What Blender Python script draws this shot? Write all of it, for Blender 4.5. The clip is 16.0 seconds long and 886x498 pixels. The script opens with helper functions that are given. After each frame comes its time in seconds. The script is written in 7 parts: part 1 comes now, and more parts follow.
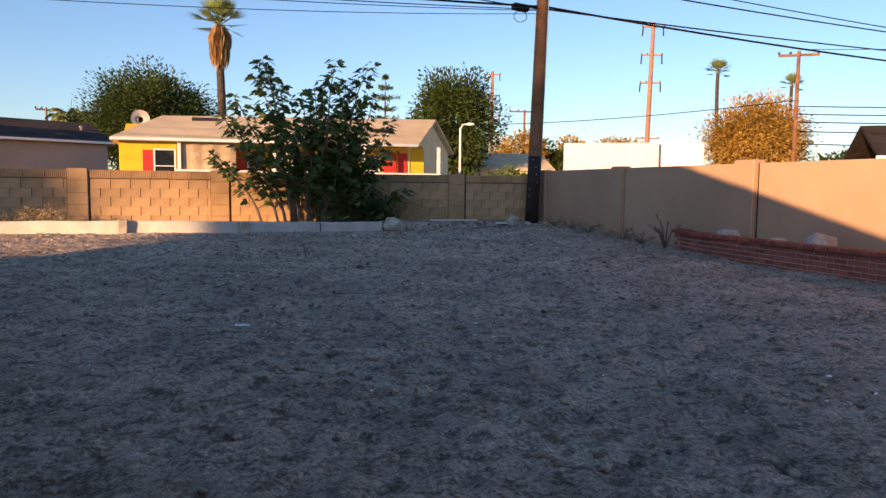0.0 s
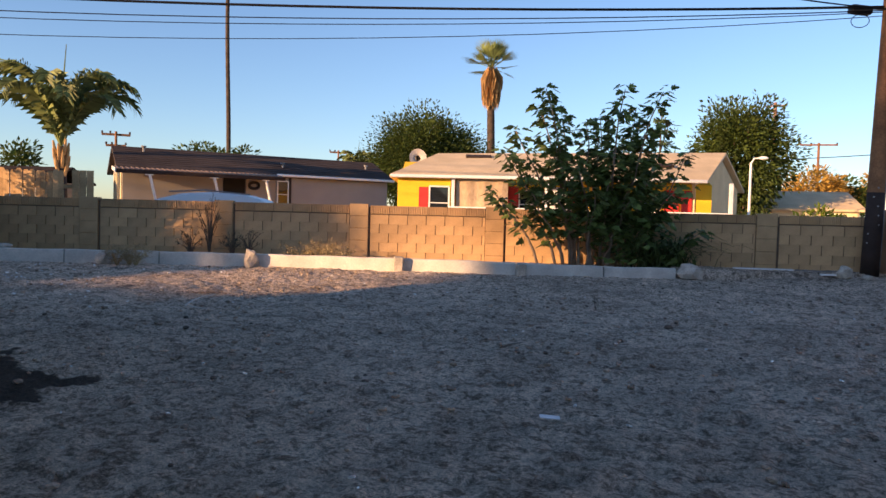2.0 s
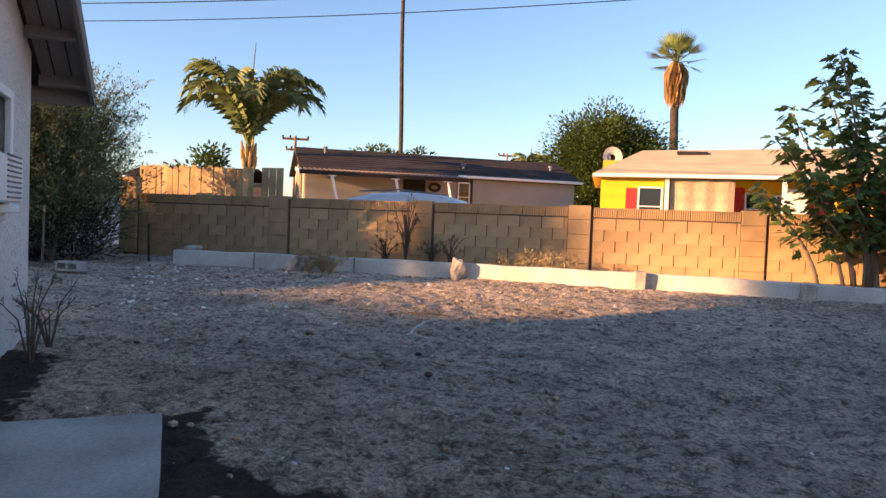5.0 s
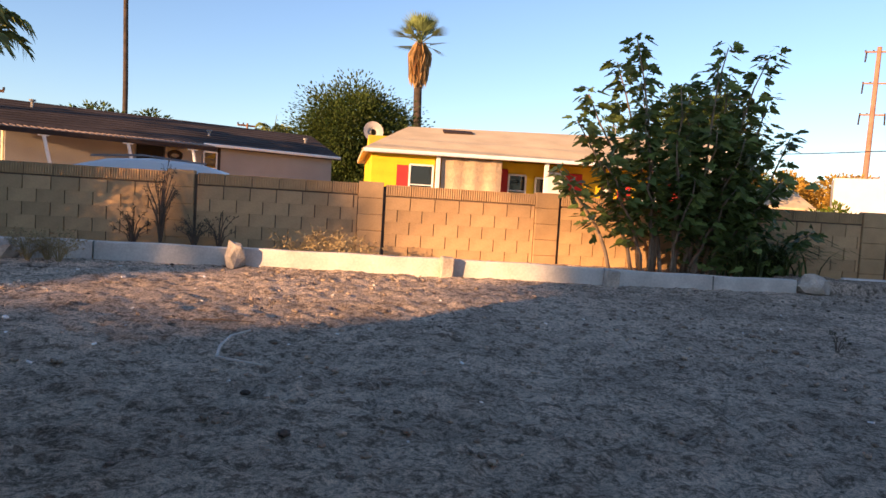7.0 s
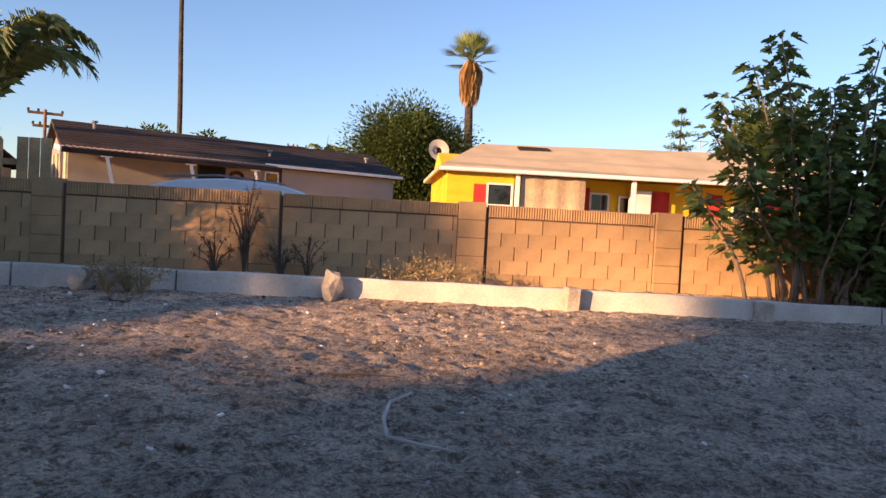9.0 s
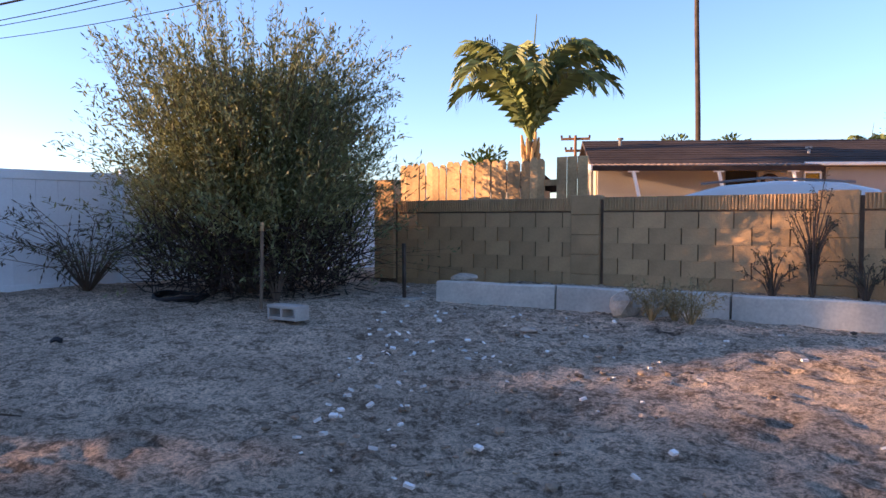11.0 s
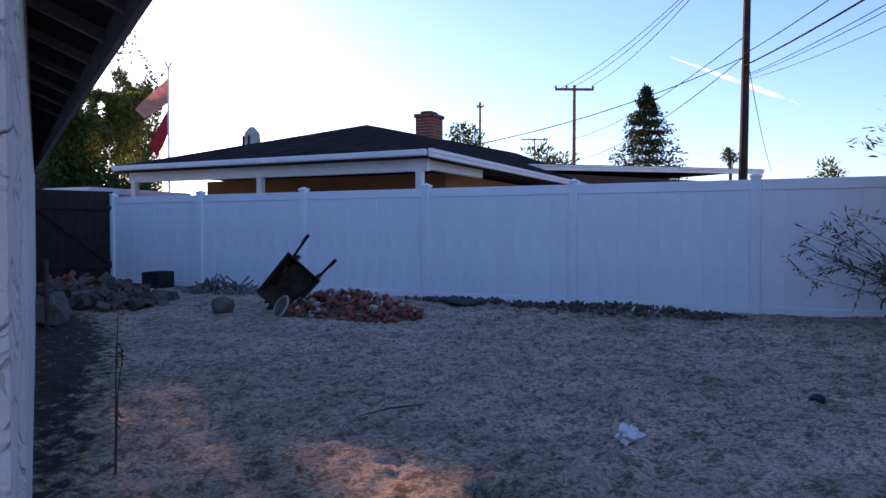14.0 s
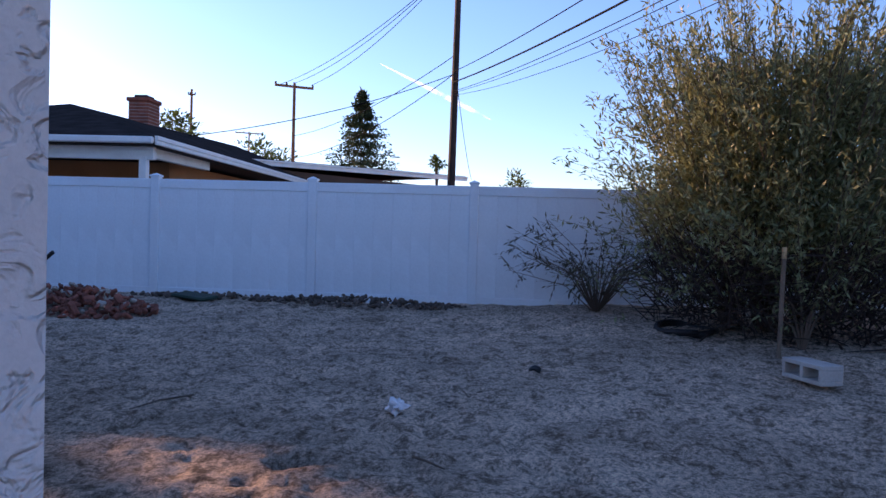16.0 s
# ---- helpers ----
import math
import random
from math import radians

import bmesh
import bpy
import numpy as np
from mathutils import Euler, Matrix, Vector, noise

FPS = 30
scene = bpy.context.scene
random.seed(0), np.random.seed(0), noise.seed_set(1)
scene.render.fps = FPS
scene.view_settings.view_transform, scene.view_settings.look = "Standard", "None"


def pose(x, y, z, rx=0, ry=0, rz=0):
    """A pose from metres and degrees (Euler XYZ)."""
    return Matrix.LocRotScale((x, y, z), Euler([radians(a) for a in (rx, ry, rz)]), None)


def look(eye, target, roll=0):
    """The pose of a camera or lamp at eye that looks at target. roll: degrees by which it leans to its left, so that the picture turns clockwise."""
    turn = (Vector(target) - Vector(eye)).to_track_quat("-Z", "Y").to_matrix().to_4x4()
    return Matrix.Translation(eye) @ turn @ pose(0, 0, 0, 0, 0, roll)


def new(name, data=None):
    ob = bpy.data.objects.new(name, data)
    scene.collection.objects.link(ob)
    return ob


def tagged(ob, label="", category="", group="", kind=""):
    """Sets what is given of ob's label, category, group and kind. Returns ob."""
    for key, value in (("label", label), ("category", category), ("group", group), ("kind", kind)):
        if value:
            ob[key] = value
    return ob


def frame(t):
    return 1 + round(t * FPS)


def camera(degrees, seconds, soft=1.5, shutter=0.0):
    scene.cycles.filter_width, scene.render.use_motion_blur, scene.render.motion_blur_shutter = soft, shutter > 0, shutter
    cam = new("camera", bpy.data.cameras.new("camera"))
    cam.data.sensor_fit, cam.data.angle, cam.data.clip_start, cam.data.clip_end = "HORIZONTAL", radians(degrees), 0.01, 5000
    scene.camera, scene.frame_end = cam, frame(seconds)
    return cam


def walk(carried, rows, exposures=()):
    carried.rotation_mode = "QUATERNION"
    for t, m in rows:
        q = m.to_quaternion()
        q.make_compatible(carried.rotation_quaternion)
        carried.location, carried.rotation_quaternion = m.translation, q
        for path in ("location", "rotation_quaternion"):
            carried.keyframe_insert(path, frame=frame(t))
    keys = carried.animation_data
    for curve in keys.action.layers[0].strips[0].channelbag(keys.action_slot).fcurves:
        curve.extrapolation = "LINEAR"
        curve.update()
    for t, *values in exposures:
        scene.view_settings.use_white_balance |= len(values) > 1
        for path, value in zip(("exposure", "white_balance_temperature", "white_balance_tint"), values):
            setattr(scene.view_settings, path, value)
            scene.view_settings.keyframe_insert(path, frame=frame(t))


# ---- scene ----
cam = camera(63.6, 16.0)
PATH = [
    (0, (-0.826, 0.701, 1.174), (-0.735, 2.691, 1.001), 0.6),
    (0.5, (-0.941, 1.121, 1.164), (-0.913, 3.115, 1.015), 1.0),
    (1, (-1.063, 1.562, 1.152), (-1.181, 3.555, 1.038), 1.3),
    (1.5, (-1.259, 1.97, 1.166), (-1.629, 3.934, 1.076), 1.4),
    (2, (-1.539, 2.353, 1.171), (-2.15, 4.256, 1.093), 1.5),
    (2.5, (-1.816, 2.757, 1.16), (-2.638, 4.579, 1.093), 1.5),
    (3, (-2.176, 2.99, 1.15), (-3.137, 4.743, 1.086), 1.8),
    (3.5, (-2.544, 3.251, 1.163), (-3.57, 4.966, 1.094), 2.2),
    (6, (-4.433, 4.747, 1.065), (-5.353, 6.52, 0.968), 2.2),
    (6.5, (-4.801, 5.034, 1.064), (-5.52, 6.897, 0.956), 2.8),
    (7, (-5.053, 5.326, 1.103), (-5.361, 7.299, 0.996), 3.4),
    (7.5, (-5.354, 5.537, 1.1), (-5.329, 7.535, 1.011), 3.9),
    (8, (-5.649, 5.774, 1.102), (-5.537, 7.769, 1.023), 4.0),
    (8.5, (-5.92, 6.049, 1.106), (-6.022, 8.045, 1.041), 3.9),
    (9, (-6.26, 6.354, 1.09), (-6.678, 8.309, 1.033), 3.1),
    (11.5, (-7.686, 7.73, 1.125), (-9.468, 8.635, 1.056), -0.2),
    (12, (-8.014, 7.987, 1.153), (-9.946, 8.503, 1.092), -0.4),
    (12.5, (-8.338, 8.215, 1.18), (-10.335, 8.316, 1.129), -0.4),
    (13, (-8.633, 8.318, 1.186), (-10.609, 8.009, 1.145), -0.3),
    (13.5, (-8.879, 8.441, 1.186), (-10.765, 7.778, 1.143), 0.0),
    (14, (-8.992, 8.529, 1.196), (-10.783, 7.641, 1.144), 0.1),
    (14.5, (-8.977, 8.532, 1.198), (-10.734, 7.579, 1.148), 0.3),
    (15, (-8.913, 8.478, 1.194), (-10.73, 7.642, 1.156), 0.6),
    (15.5, (-8.778, 8.342, 1.182), (-10.707, 7.814, 1.149), 1.0),
    (16, (-8.524, 8.242, 1.171), (-10.52, 8.12, 1.124), 1.6),
]
walk(cam, [(t, look(eye, target, roll)) for t, eye, target, roll in PATH], [(0.0, 0.97, 6800, 22), (2.0, 1.07, 6800, 22), (3.5, 1.32, 7300, 24), (6.0, 1.52, 7300, 24), (8.0, 1.07, 7200, 25), (9.0, 1.17, 7000, 26), (11.5, 1.86, 6400, 30), (12.5, 2.01, 6150, 34), (13.5, 1.53, 6050, 36), (14.5, 1.2, 6050, 38), (16.0, 1.38, 6050, 36)])

# ---- world and sun ----
SUN_YAW, SUN_ELEV = radians(143.2), radians(10.6)
to_sun = Vector((-math.sin(SUN_YAW) * math.cos(SUN_ELEV), math.cos(SUN_YAW) * math.cos(SUN_ELEV), math.sin(SUN_ELEV)))
world = bpy.data.worlds.new("sky")
scene.world = world
world.use_nodes = True
sky = world.node_tree.nodes.new("ShaderNodeTexSky")
sky.sky_type, sky.sun_disc = "NISHITA", False
sky.sun_elevation, sky.sun_rotation = SUN_ELEV, math.atan2(to_sun.x, to_sun.y)
sky.air_density, sky.dust_density, sky.ozone_density = 1.0, 0.3, 3.5
back = world.node_tree.nodes["Background"]
world.node_tree.links.new(sky.outputs[0], back.inputs[0])
back.inputs[1].default_value = 0.12
sun = new("sun", bpy.data.lights.new("sun", "SUN"))
sun.data.energy, sun.data.angle, sun.data.color = 5.0, radians(0.55), (1.0, 0.63, 0.31)
sun.matrix_world = look(to_sun * 50, (0, 0, 0))

# ---- materials ----


def mat(name, color, rough=0.8, vary=0.25, scale=3.0, grain=40.0, bump=0.3, spread=0.0, metal=0.0, second=None, island=False, leafy=0.0, gap=0.02, spec=0.3):
    """Procedural surface: two scales of colour noise, fine bump, optional tone per object or per island, optional translucency."""
    m = bpy.data.materials.new(name)
    m.use_nodes = True
    n, l = m.node_tree.nodes, m.node_tree.links
    p = n["Principled BSDF"]
    p.inputs["Roughness"].default_value, p.inputs["Metallic"].default_value = rough, metal
    p.inputs["Specular IOR Level"].default_value = spec
    co = n.new("ShaderNodeTexCoord")
    big, fine = n.new("ShaderNodeTexNoise"), n.new("ShaderNodeTexNoise")
    for tex, s in ((big, scale), (fine, grain)):
        l.new(co.outputs["Object"], tex.inputs["Vector"])
        tex.inputs["Scale"].default_value, tex.inputs["Detail"].default_value = s, 5.0
    mix = n.new("ShaderNodeMix")
    mix.data_type = "RGBA"
    dark = second or tuple(c * (1 - vary) for c in color)
    light = tuple(min(1.0, c * (1 + vary * 0.6)) for c in color)
    mix.inputs["A"].default_value, mix.inputs["B"].default_value = (*dark, 1), (*light, 1)
    ramp = n.new("ShaderNodeMapRange")
    ramp.inputs["From Min"].default_value, ramp.inputs["From Max"].default_value = 0.32, 0.68
    l.new(big.outputs["Fac"], ramp.inputs["Value"])
    l.new(ramp.outputs["Result"], mix.inputs["Factor"])
    hue = n.new("ShaderNodeHueSaturation")
    l.new(mix.outputs["Result"], hue.inputs["Color"])
    tone = n.new("ShaderNodeMapRange")
    tone.inputs["From Min"].default_value, tone.inputs["From Max"].default_value = 0.25, 0.75
    tone.inputs["To Min"].default_value, tone.inputs["To Max"].default_value = 1 - vary * 0.6, 1 + vary * 0.6
    l.new(fine.outputs["Fac"], tone.inputs["Value"])
    value = tone.outputs["Result"]
    if spread:
        if island:
            geo = n.new("ShaderNodeNewGeometry")
            rnd = geo.outputs["Random Per Island"]
        else:
            info = n.new("ShaderNodeObjectInfo")
            rnd = info.outputs["Random"]
        mr = n.new("ShaderNodeMapRange")
        mr.inputs["To Min"].default_value, mr.inputs["To Max"].default_value = 1 - spread, 1 + spread
        l.new(rnd, mr.inputs["Value"])
        mul = n.new("ShaderNodeMath")
        mul.operation = "MULTIPLY"
        l.new(value, mul.inputs[0]), l.new(mr.outputs["Result"], mul.inputs[1])
        value = mul.outputs["Value"]
    l.new(value, hue.inputs["Value"])
    l.new(hue.outputs["Color"], p.inputs["Base Color"])
    if bump:
        b = n.new("ShaderNodeBump")
        b.inputs["Strength"].default_value, b.inputs["Distance"].default_value = bump, gap
        l.new(fine.outputs["Fac"], b.inputs["Height"])
        l.new(b.outputs["Normal"], p.inputs["Normal"])
    if leafy:
        t = n.new("ShaderNodeBsdfTranslucent")
        l.new(hue.outputs["Color"], t.inputs["Color"])
        ms = n.new("ShaderNodeMixShader")
        ms.inputs["Fac"].default_value = leafy
        l.new(p.outputs[0], ms.inputs[1]), l.new(t.outputs[0], ms.inputs[2])
        l.new(ms.outputs[0], n["Material Output"].inputs["Surface"])
    return m




def dirt_mat():
    """Trampled sandy soil: fine crumbs, scuffs and faint broad tone changes, with relief; the shade of its pits is in
    the colour.
    """
    m = bpy.data.materials.new("dirt")
    m.use_nodes = True
    n, l = m.node_tree.nodes, m.node_tree.links
    p = n["Principled BSDF"]
    p.inputs["Roughness"].default_value, p.inputs["Specular IOR Level"].default_value = 0.97, 0.1
    co = n.new("ShaderNodeTexCoord")

    def tex(scale, detail, rough):
        t = n.new("ShaderNodeTexNoise")
        l.new(co.outputs["Object"], t.inputs["Vector"])
        t.inputs["Scale"].default_value, t.inputs["Detail"].default_value, t.inputs["Roughness"].default_value = scale, detail, rough
        return t.outputs["Fac"]

    def span(value, lo, hi, a, b):
        r = n.new("ShaderNodeMapRange")
        for key, x in (("From Min", lo), ("From Max", hi), ("To Min", a), ("To Max", b)):
            r.inputs[key].default_value = x
        l.new(value, r.inputs["Value"])
        return r.outputs["Result"]

    def times(a, b, op="MULTIPLY"):
        q = n.new("ShaderNodeMath")
        q.operation = op
        l.new(a, q.inputs[0]), l.new(b, q.inputs[1])
        return q.outputs["Value"]

    broad, patch, scuff_shade, crumb, grit = tex(0.5, 3, 0.5), tex(1.7, 6, 0.62), tex(8.5, 8, 0.74), tex(34, 6, 0.8), tex(140, 2, 0.6)
    mix = n.new("ShaderNodeMix")
    mix.data_type = "RGBA"
    mix.inputs["A"].default_value, mix.inputs["B"].default_value = (0.34, 0.252, 0.182, 1), (0.75, 0.588, 0.445, 1)
    # low spots of the relief take the dark tone, standing for footprint shade
    l.new(span(scuff_shade, 0.40, 0.53, 0, 1), mix.inputs["Factor"])
    value = times(times(span(broad, 0.3, 0.7, 0.86, 1.14), span(patch, 0.36, 0.60, 0.74, 1.10)), times(span(crumb, 0.40, 0.60, 0.60, 1.28), span(grit, 0.38, 0.6, 0.8, 1.16)))
    hue = n.new("ShaderNodeHueSaturation")
    l.new(mix.outputs["Result"], hue.inputs["Color"]), l.new(value, hue.inputs["Value"])
    # dark soil and painted-in shade where the sheet carries it, with a ragged edge
    dark_attr = n.new("ShaderNodeAttribute")
    dark_attr.attribute_name = "spill_and_shade"
    edge = times(dark_attr.outputs["Fac"], span(tex(9.0, 5, 0.65), 0.3, 0.7, -0.38, 0.38), "ADD")
    darken = n.new("ShaderNodeMix")
    darken.data_type = "RGBA"
    darken.inputs["B"].default_value = (0.062, 0.047, 0.037, 1)
    l.new(hue.outputs["Color"], darken.inputs["A"]), l.new(span(edge, 0.42, 0.72, 0, 0.93), darken.inputs["Factor"])
    l.new(darken.outputs["Result"], p.inputs["Base Color"])
    bump = n.new("ShaderNodeBump")
    bump.inputs["Strength"].default_value, bump.inputs["Distance"].default_value = 1.0, 0.06
    l.new(times(scuff_shade, span(crumb, 0, 1, 0, 0.45), "ADD"), bump.inputs["Height"])
    l.new(bump.outputs["Normal"], p.inputs["Normal"])
    return m


DIRT = dirt_mat()
BEDSOIL = mat("bed_soil", (0.22, 0.16, 0.11), 0.95, 0.3, 2.0, 30.0, 0.6)
CONCRETE = mat("concrete", (0.42, 0.405, 0.38), 0.85, 0.30, 1.9, 60.0, 0.25, gap=0.01)
CURB = mat("painted_curb", (0.56, 0.53, 0.47), 0.8, 0.22, 2.2, 35.0, 0.25, gap=0.01)
BLOCK = mat("tan_block", (0.46, 0.295, 0.155), 0.92, 0.16, 3.0, 60.0, 0.35, spread=0.13, gap=0.01)
MORTAR = mat("mortar", (0.16, 0.11, 0.078), 0.95, 0.2, 4.0, 60.0, 0.3)
JOINT = mat("joint_filler", (0.05, 0.04, 0.035), 0.9, 0.2)
STUCCO = mat("tan_stucco", (0.47, 0.295, 0.19), 0.92, 0.12, 0.9, 90.0, 0.35, gap=0.01)


def knockdown_mat():
    """Pale stucco trowelled flat over spattered lumps: plateaus with crisp creases and a fine grain."""
    m = mat("house_stucco", (0.66, 0.62, 0.58), 0.9, 0.10, 1.2, 90.0, 0.0)
    n, l = m.node_tree.nodes, m.node_tree.links
    co = n.new("ShaderNodeTexCoord")
    lump, grain = n.new("ShaderNodeTexNoise"), n.new("ShaderNodeTexNoise")
    for tex, s, d in ((lump, 13.0, 3.0), (grain, 160.0, 3.0)):
        l.new(co.outputs["Object"], tex.inputs["Vector"])
        tex.inputs["Scale"].default_value, tex.inputs["Detail"].default_value = s, d
    lump.inputs["Distortion"].default_value = 0.9
    flat = n.new("ShaderNodeMapRange")
    flat.interpolation_type = "SMOOTHSTEP"
    flat.inputs["From Min"].default_value, flat.inputs["From Max"].default_value = 0.40, 0.56
    l.new(lump.outputs["Fac"], flat.inputs["Value"])
    coarse, fine = n.new("ShaderNodeBump"), n.new("ShaderNodeBump")
    coarse.inputs["Strength"].default_value, coarse.inputs["Distance"].default_value = 1.0, 0.010
    fine.inputs["Strength"].default_value, fine.inputs["Distance"].default_value = 0.5, 0.003
    l.new(flat.outputs["Result"], coarse.inputs["Height"]), l.new(grain.outputs["Fac"], fine.inputs["Height"])
    l.new(coarse.outputs["Normal"], fine.inputs["Normal"])
    l.new(fine.outputs["Normal"], n["Principled BSDF"].inputs["Normal"])
    return m


HOUSE = knockdown_mat()
VINYL = mat("white_vinyl", (0.82, 0.885, 0.92), 0.45, 0.06, 1.2, 30.0, 0.05, spread=0.02)
BRICK = mat("red_brick", (0.30, 0.085, 0.055), 0.9, 0.3, 6.0, 70.0, 0.4, spread=0.3, gap=0.008)
BRICKMORTAR = mat("grey_mortar", (0.40, 0.36, 0.33), 0.95, 0.2, 6.0)
WOOD = mat("cedar_boards", (0.50, 0.33, 0.17), 0.85, 0.3, 2.5, 26.0, 0.3, spread=0.22)
POLEWOOD = mat("pole_wood", (0.22, 0.105, 0.05), 0.85, 0.45, 2.2, 30.0, 0.4)
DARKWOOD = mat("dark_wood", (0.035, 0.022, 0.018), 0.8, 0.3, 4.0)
BLACK = mat("black_rubber", (0.015, 0.015, 0.016), 0.6, 0.2, 4.0)
GREYWOOD = mat("painted_soffit", (0.20, 0.18, 0.165), 0.85, 0.18, 2.0, 40.0, 0.2)
WHITE = mat("white_paint", (0.78, 0.77, 0.74), 0.5, 0.08, 3.0, 40.0, 0.08)

# ---- mesh helpers ----


class Shape:
    """Gathers vertices and faces for one mesh."""

    def __init__(self):
        self.v, self.f, self.count = [], [], 0

    def add(self, verts, faces, m=None):
        verts = np.asarray(verts, float).reshape(-1, 3)
        if m is not None:
            a = np.array(m)
            verts = verts @ a[:3, :3].T + a[:3, 3]
        self.v.append(verts)
        self.f.extend([tuple(i + self.count for i in f) for f in faces])
        self.count += len(verts)
        return self

    def box(self, size, m=None, bevel=0.0, at=(0, 0, 0)):
        """A box of that size about the point at, its edges bevelled."""
        verts, faces = box_data(tuple(round(s, 4) for s in size), bevel)
        verts = verts + np.array(at)
        return self.add(verts, faces, m)

    def tube(self, pts, radii, n=8, cap=True):
        pts = [Vector(p) for p in pts]
        radii = [float(r) for r in radii] if hasattr(radii, "__len__") else [float(radii)] * len(pts)
        rows, side = [], None
        for i, p in enumerate(pts):
            way = (pts[min(i + 1, len(pts) - 1)] - pts[max(i - 1, 0)]).normalized()
            if side is None:
                side = way.orthogonal().normalized()
            side = (side - way * side.dot(way)).normalized()
            up = way.cross(side)
            rows += [tuple(p + radii[i] * (math.cos(a) * side + math.sin(a) * up)) for a in (2 * math.pi * k / n for k in range(n))]
        faces = [(i * n + k, i * n + (k + 1) % n, (i + 1) * n + (k + 1) % n, (i + 1) * n + k) for i in range(len(pts) - 1) for k in range(n)]
        if cap:
            faces += [tuple(reversed(range(n))), tuple(range((len(pts) - 1) * n, len(pts) * n))]
        return self.add(rows, faces)

    def prism(self, outline, low, high, m=None):
        """An upright prism over an outline of (x, y), anticlockwise; low and high are numbers or one height per corner."""
        k = len(outline)
        lows = low if hasattr(low, "__len__") else [low] * k
        highs = high if hasattr(high, "__len__") else [high] * k
        verts = [(x, y, z) for (x, y), z in zip(outline, lows)] + [(x, y, z) for (x, y), z in zip(outline, highs)]
        faces = [tuple(reversed(range(k))), tuple(range(k, 2 * k))] + [(i, (i + 1) % k, k + (i + 1) % k, k + i) for i in range(k)]
        return self.add(verts, faces, m)

    def rock(self, size, m=None, seed=0, rough=0.22, level=2):
        verts, faces = ball_data(level)
        r = 1 + rough * np.array([noise.noise(Vector(v) * 1.6 + Vector((seed * 3.7, seed * 1.3, 0))) + 0.5 * noise.noise(Vector(v) * 3.5 + Vector((seed, 0, 0))) for v in verts])
        return self.add(verts * r[:, None] * np.array(size) / 2, faces, m)

    def mesh(self, name, smooth=False):
        data = bpy.data.meshes.new(name)
        data.from_pydata(np.concatenate(self.v).tolist() if self.v else [], [], self.f)
        if smooth:
            data.polygons.foreach_set("use_smooth", [True] * len(data.polygons))
        data.update()
        return data


BOXES, BALLS = {}, {}


def box_data(size, bevel):
    if (size, bevel) not in BOXES:
        bm = bmesh.new()
        bmesh.ops.create_cube(bm, size=1.0)
        bmesh.ops.scale(bm, vec=size, verts=bm.verts)
        if bevel:
            bmesh.ops.bevel(bm, geom=bm.edges[:], offset=min(bevel, min(size) * 0.45), segments=1, affect="EDGES")
        bm.verts.index_update()
        BOXES[size, bevel] = (np.array([v.co[:] for v in bm.verts]), [tuple(v.index for v in f.verts) for f in bm.faces])
        bm.free()
    return BOXES[size, bevel]


def ball_data(level):
    if level not in BALLS:
        bm = bmesh.new()
        bmesh.ops.create_icosphere(bm, subdivisions=level, radius=1.0)
        bm.verts.index_update()
        BALLS[level] = (np.array([v.co[:] for v in bm.verts]), [tuple(v.index for v in f.verts) for f in bm.faces])
        bm.free()
    return BALLS[level]


def part(name, shape, material, parent=None, label="", smooth=False):
    """One mesh object from a Shape or from a ready mesh, under its parent."""
    data = shape.mesh(name, smooth) if isinstance(shape, Shape) else shape
    if not data.materials:
        data.materials.append(material)
    ob = new(name, data)
    if parent:
        ob.parent = parent
    return tagged(ob, label)


def thing(name, m=None, label="", category="", group="", kind=""):
    ob = new(name)
    if m is not None:
        ob.matrix_world = m
    return tagged(ob, label, category, group, kind)


def smooth01(a, b, x):
    t = np.clip((x - a) / (b - a), 0, 1)
    return t * t * (3 - 2 * t)


# ---- the plan ----
# Block wall: a straight line from WALL0, s metres along it, off metres behind (+) or before (-) its face.
WALL0, WALL_DEG = Vector((-13.481, 14.901, 0)), 17.28
WD = Vector((math.cos(radians(WALL_DEG)), math.sin(radians(WALL_DEG)), 0))
WN = Vector((-WD.y, WD.x, 0))
WALL_TOP, BED = 1.47, 0.33


def on_wall(s, off=0.0, z=0.0):
    return WALL0 + WD * s + WN * off + Vector((0, 0, z))


def block_pose(s, off=0.0, z=0.0):
    """As wall_pose, but following the wall round its bend."""
    if s <= BEND_S:
        return wall_pose(s, off, z)
    p = BEND + BD * (s - BEND_S) + BN * off
    return pose(p.x, p.y, z, 0, 0, 3.0)


def wall_pose(s, off=0.0, z=0.0, rz=0.0):
    p = on_wall(s, off, z)
    return pose(p.x, p.y, p.z, 0, 0, WALL_DEG + rz)


BEND_S = 11.8
BEND = WALL0 + WD * BEND_S
BD = Vector((math.cos(radians(3.0)), math.sin(radians(3.0)), 0))
BN = Vector((-BD.y, BD.x, 0))
CORNER = BEND + BD * 4.66
ED, EO = Vector((0.297, -0.955, 0)), Vector((0.955, 0.297, 0))
FENCE_X = -19.22
HOUSE_C, HOUSE_DEG = Vector((-9.61, 7.55, 0)), -39.5
HB = Vector((math.cos(radians(HOUSE_DEG)), math.sin(radians(HOUSE_DEG)), 0))
HN = Vector((-HB.y, HB.x, 0))
HS = Vector((-0.56, -0.828, 0))
CURB_LINE = [(-1.25, -1.98), (0.2, -1.75), (2.0, -1.62), (3.9, -1.66), (6.7, -1.82), (9.0, -2.02), (10.6, -2.02), (12.0, -1.92)]


def curb_off(s):
    return np.interp(s, [p[0] for p in CURB_LINE], [p[1] for p in CURB_LINE])


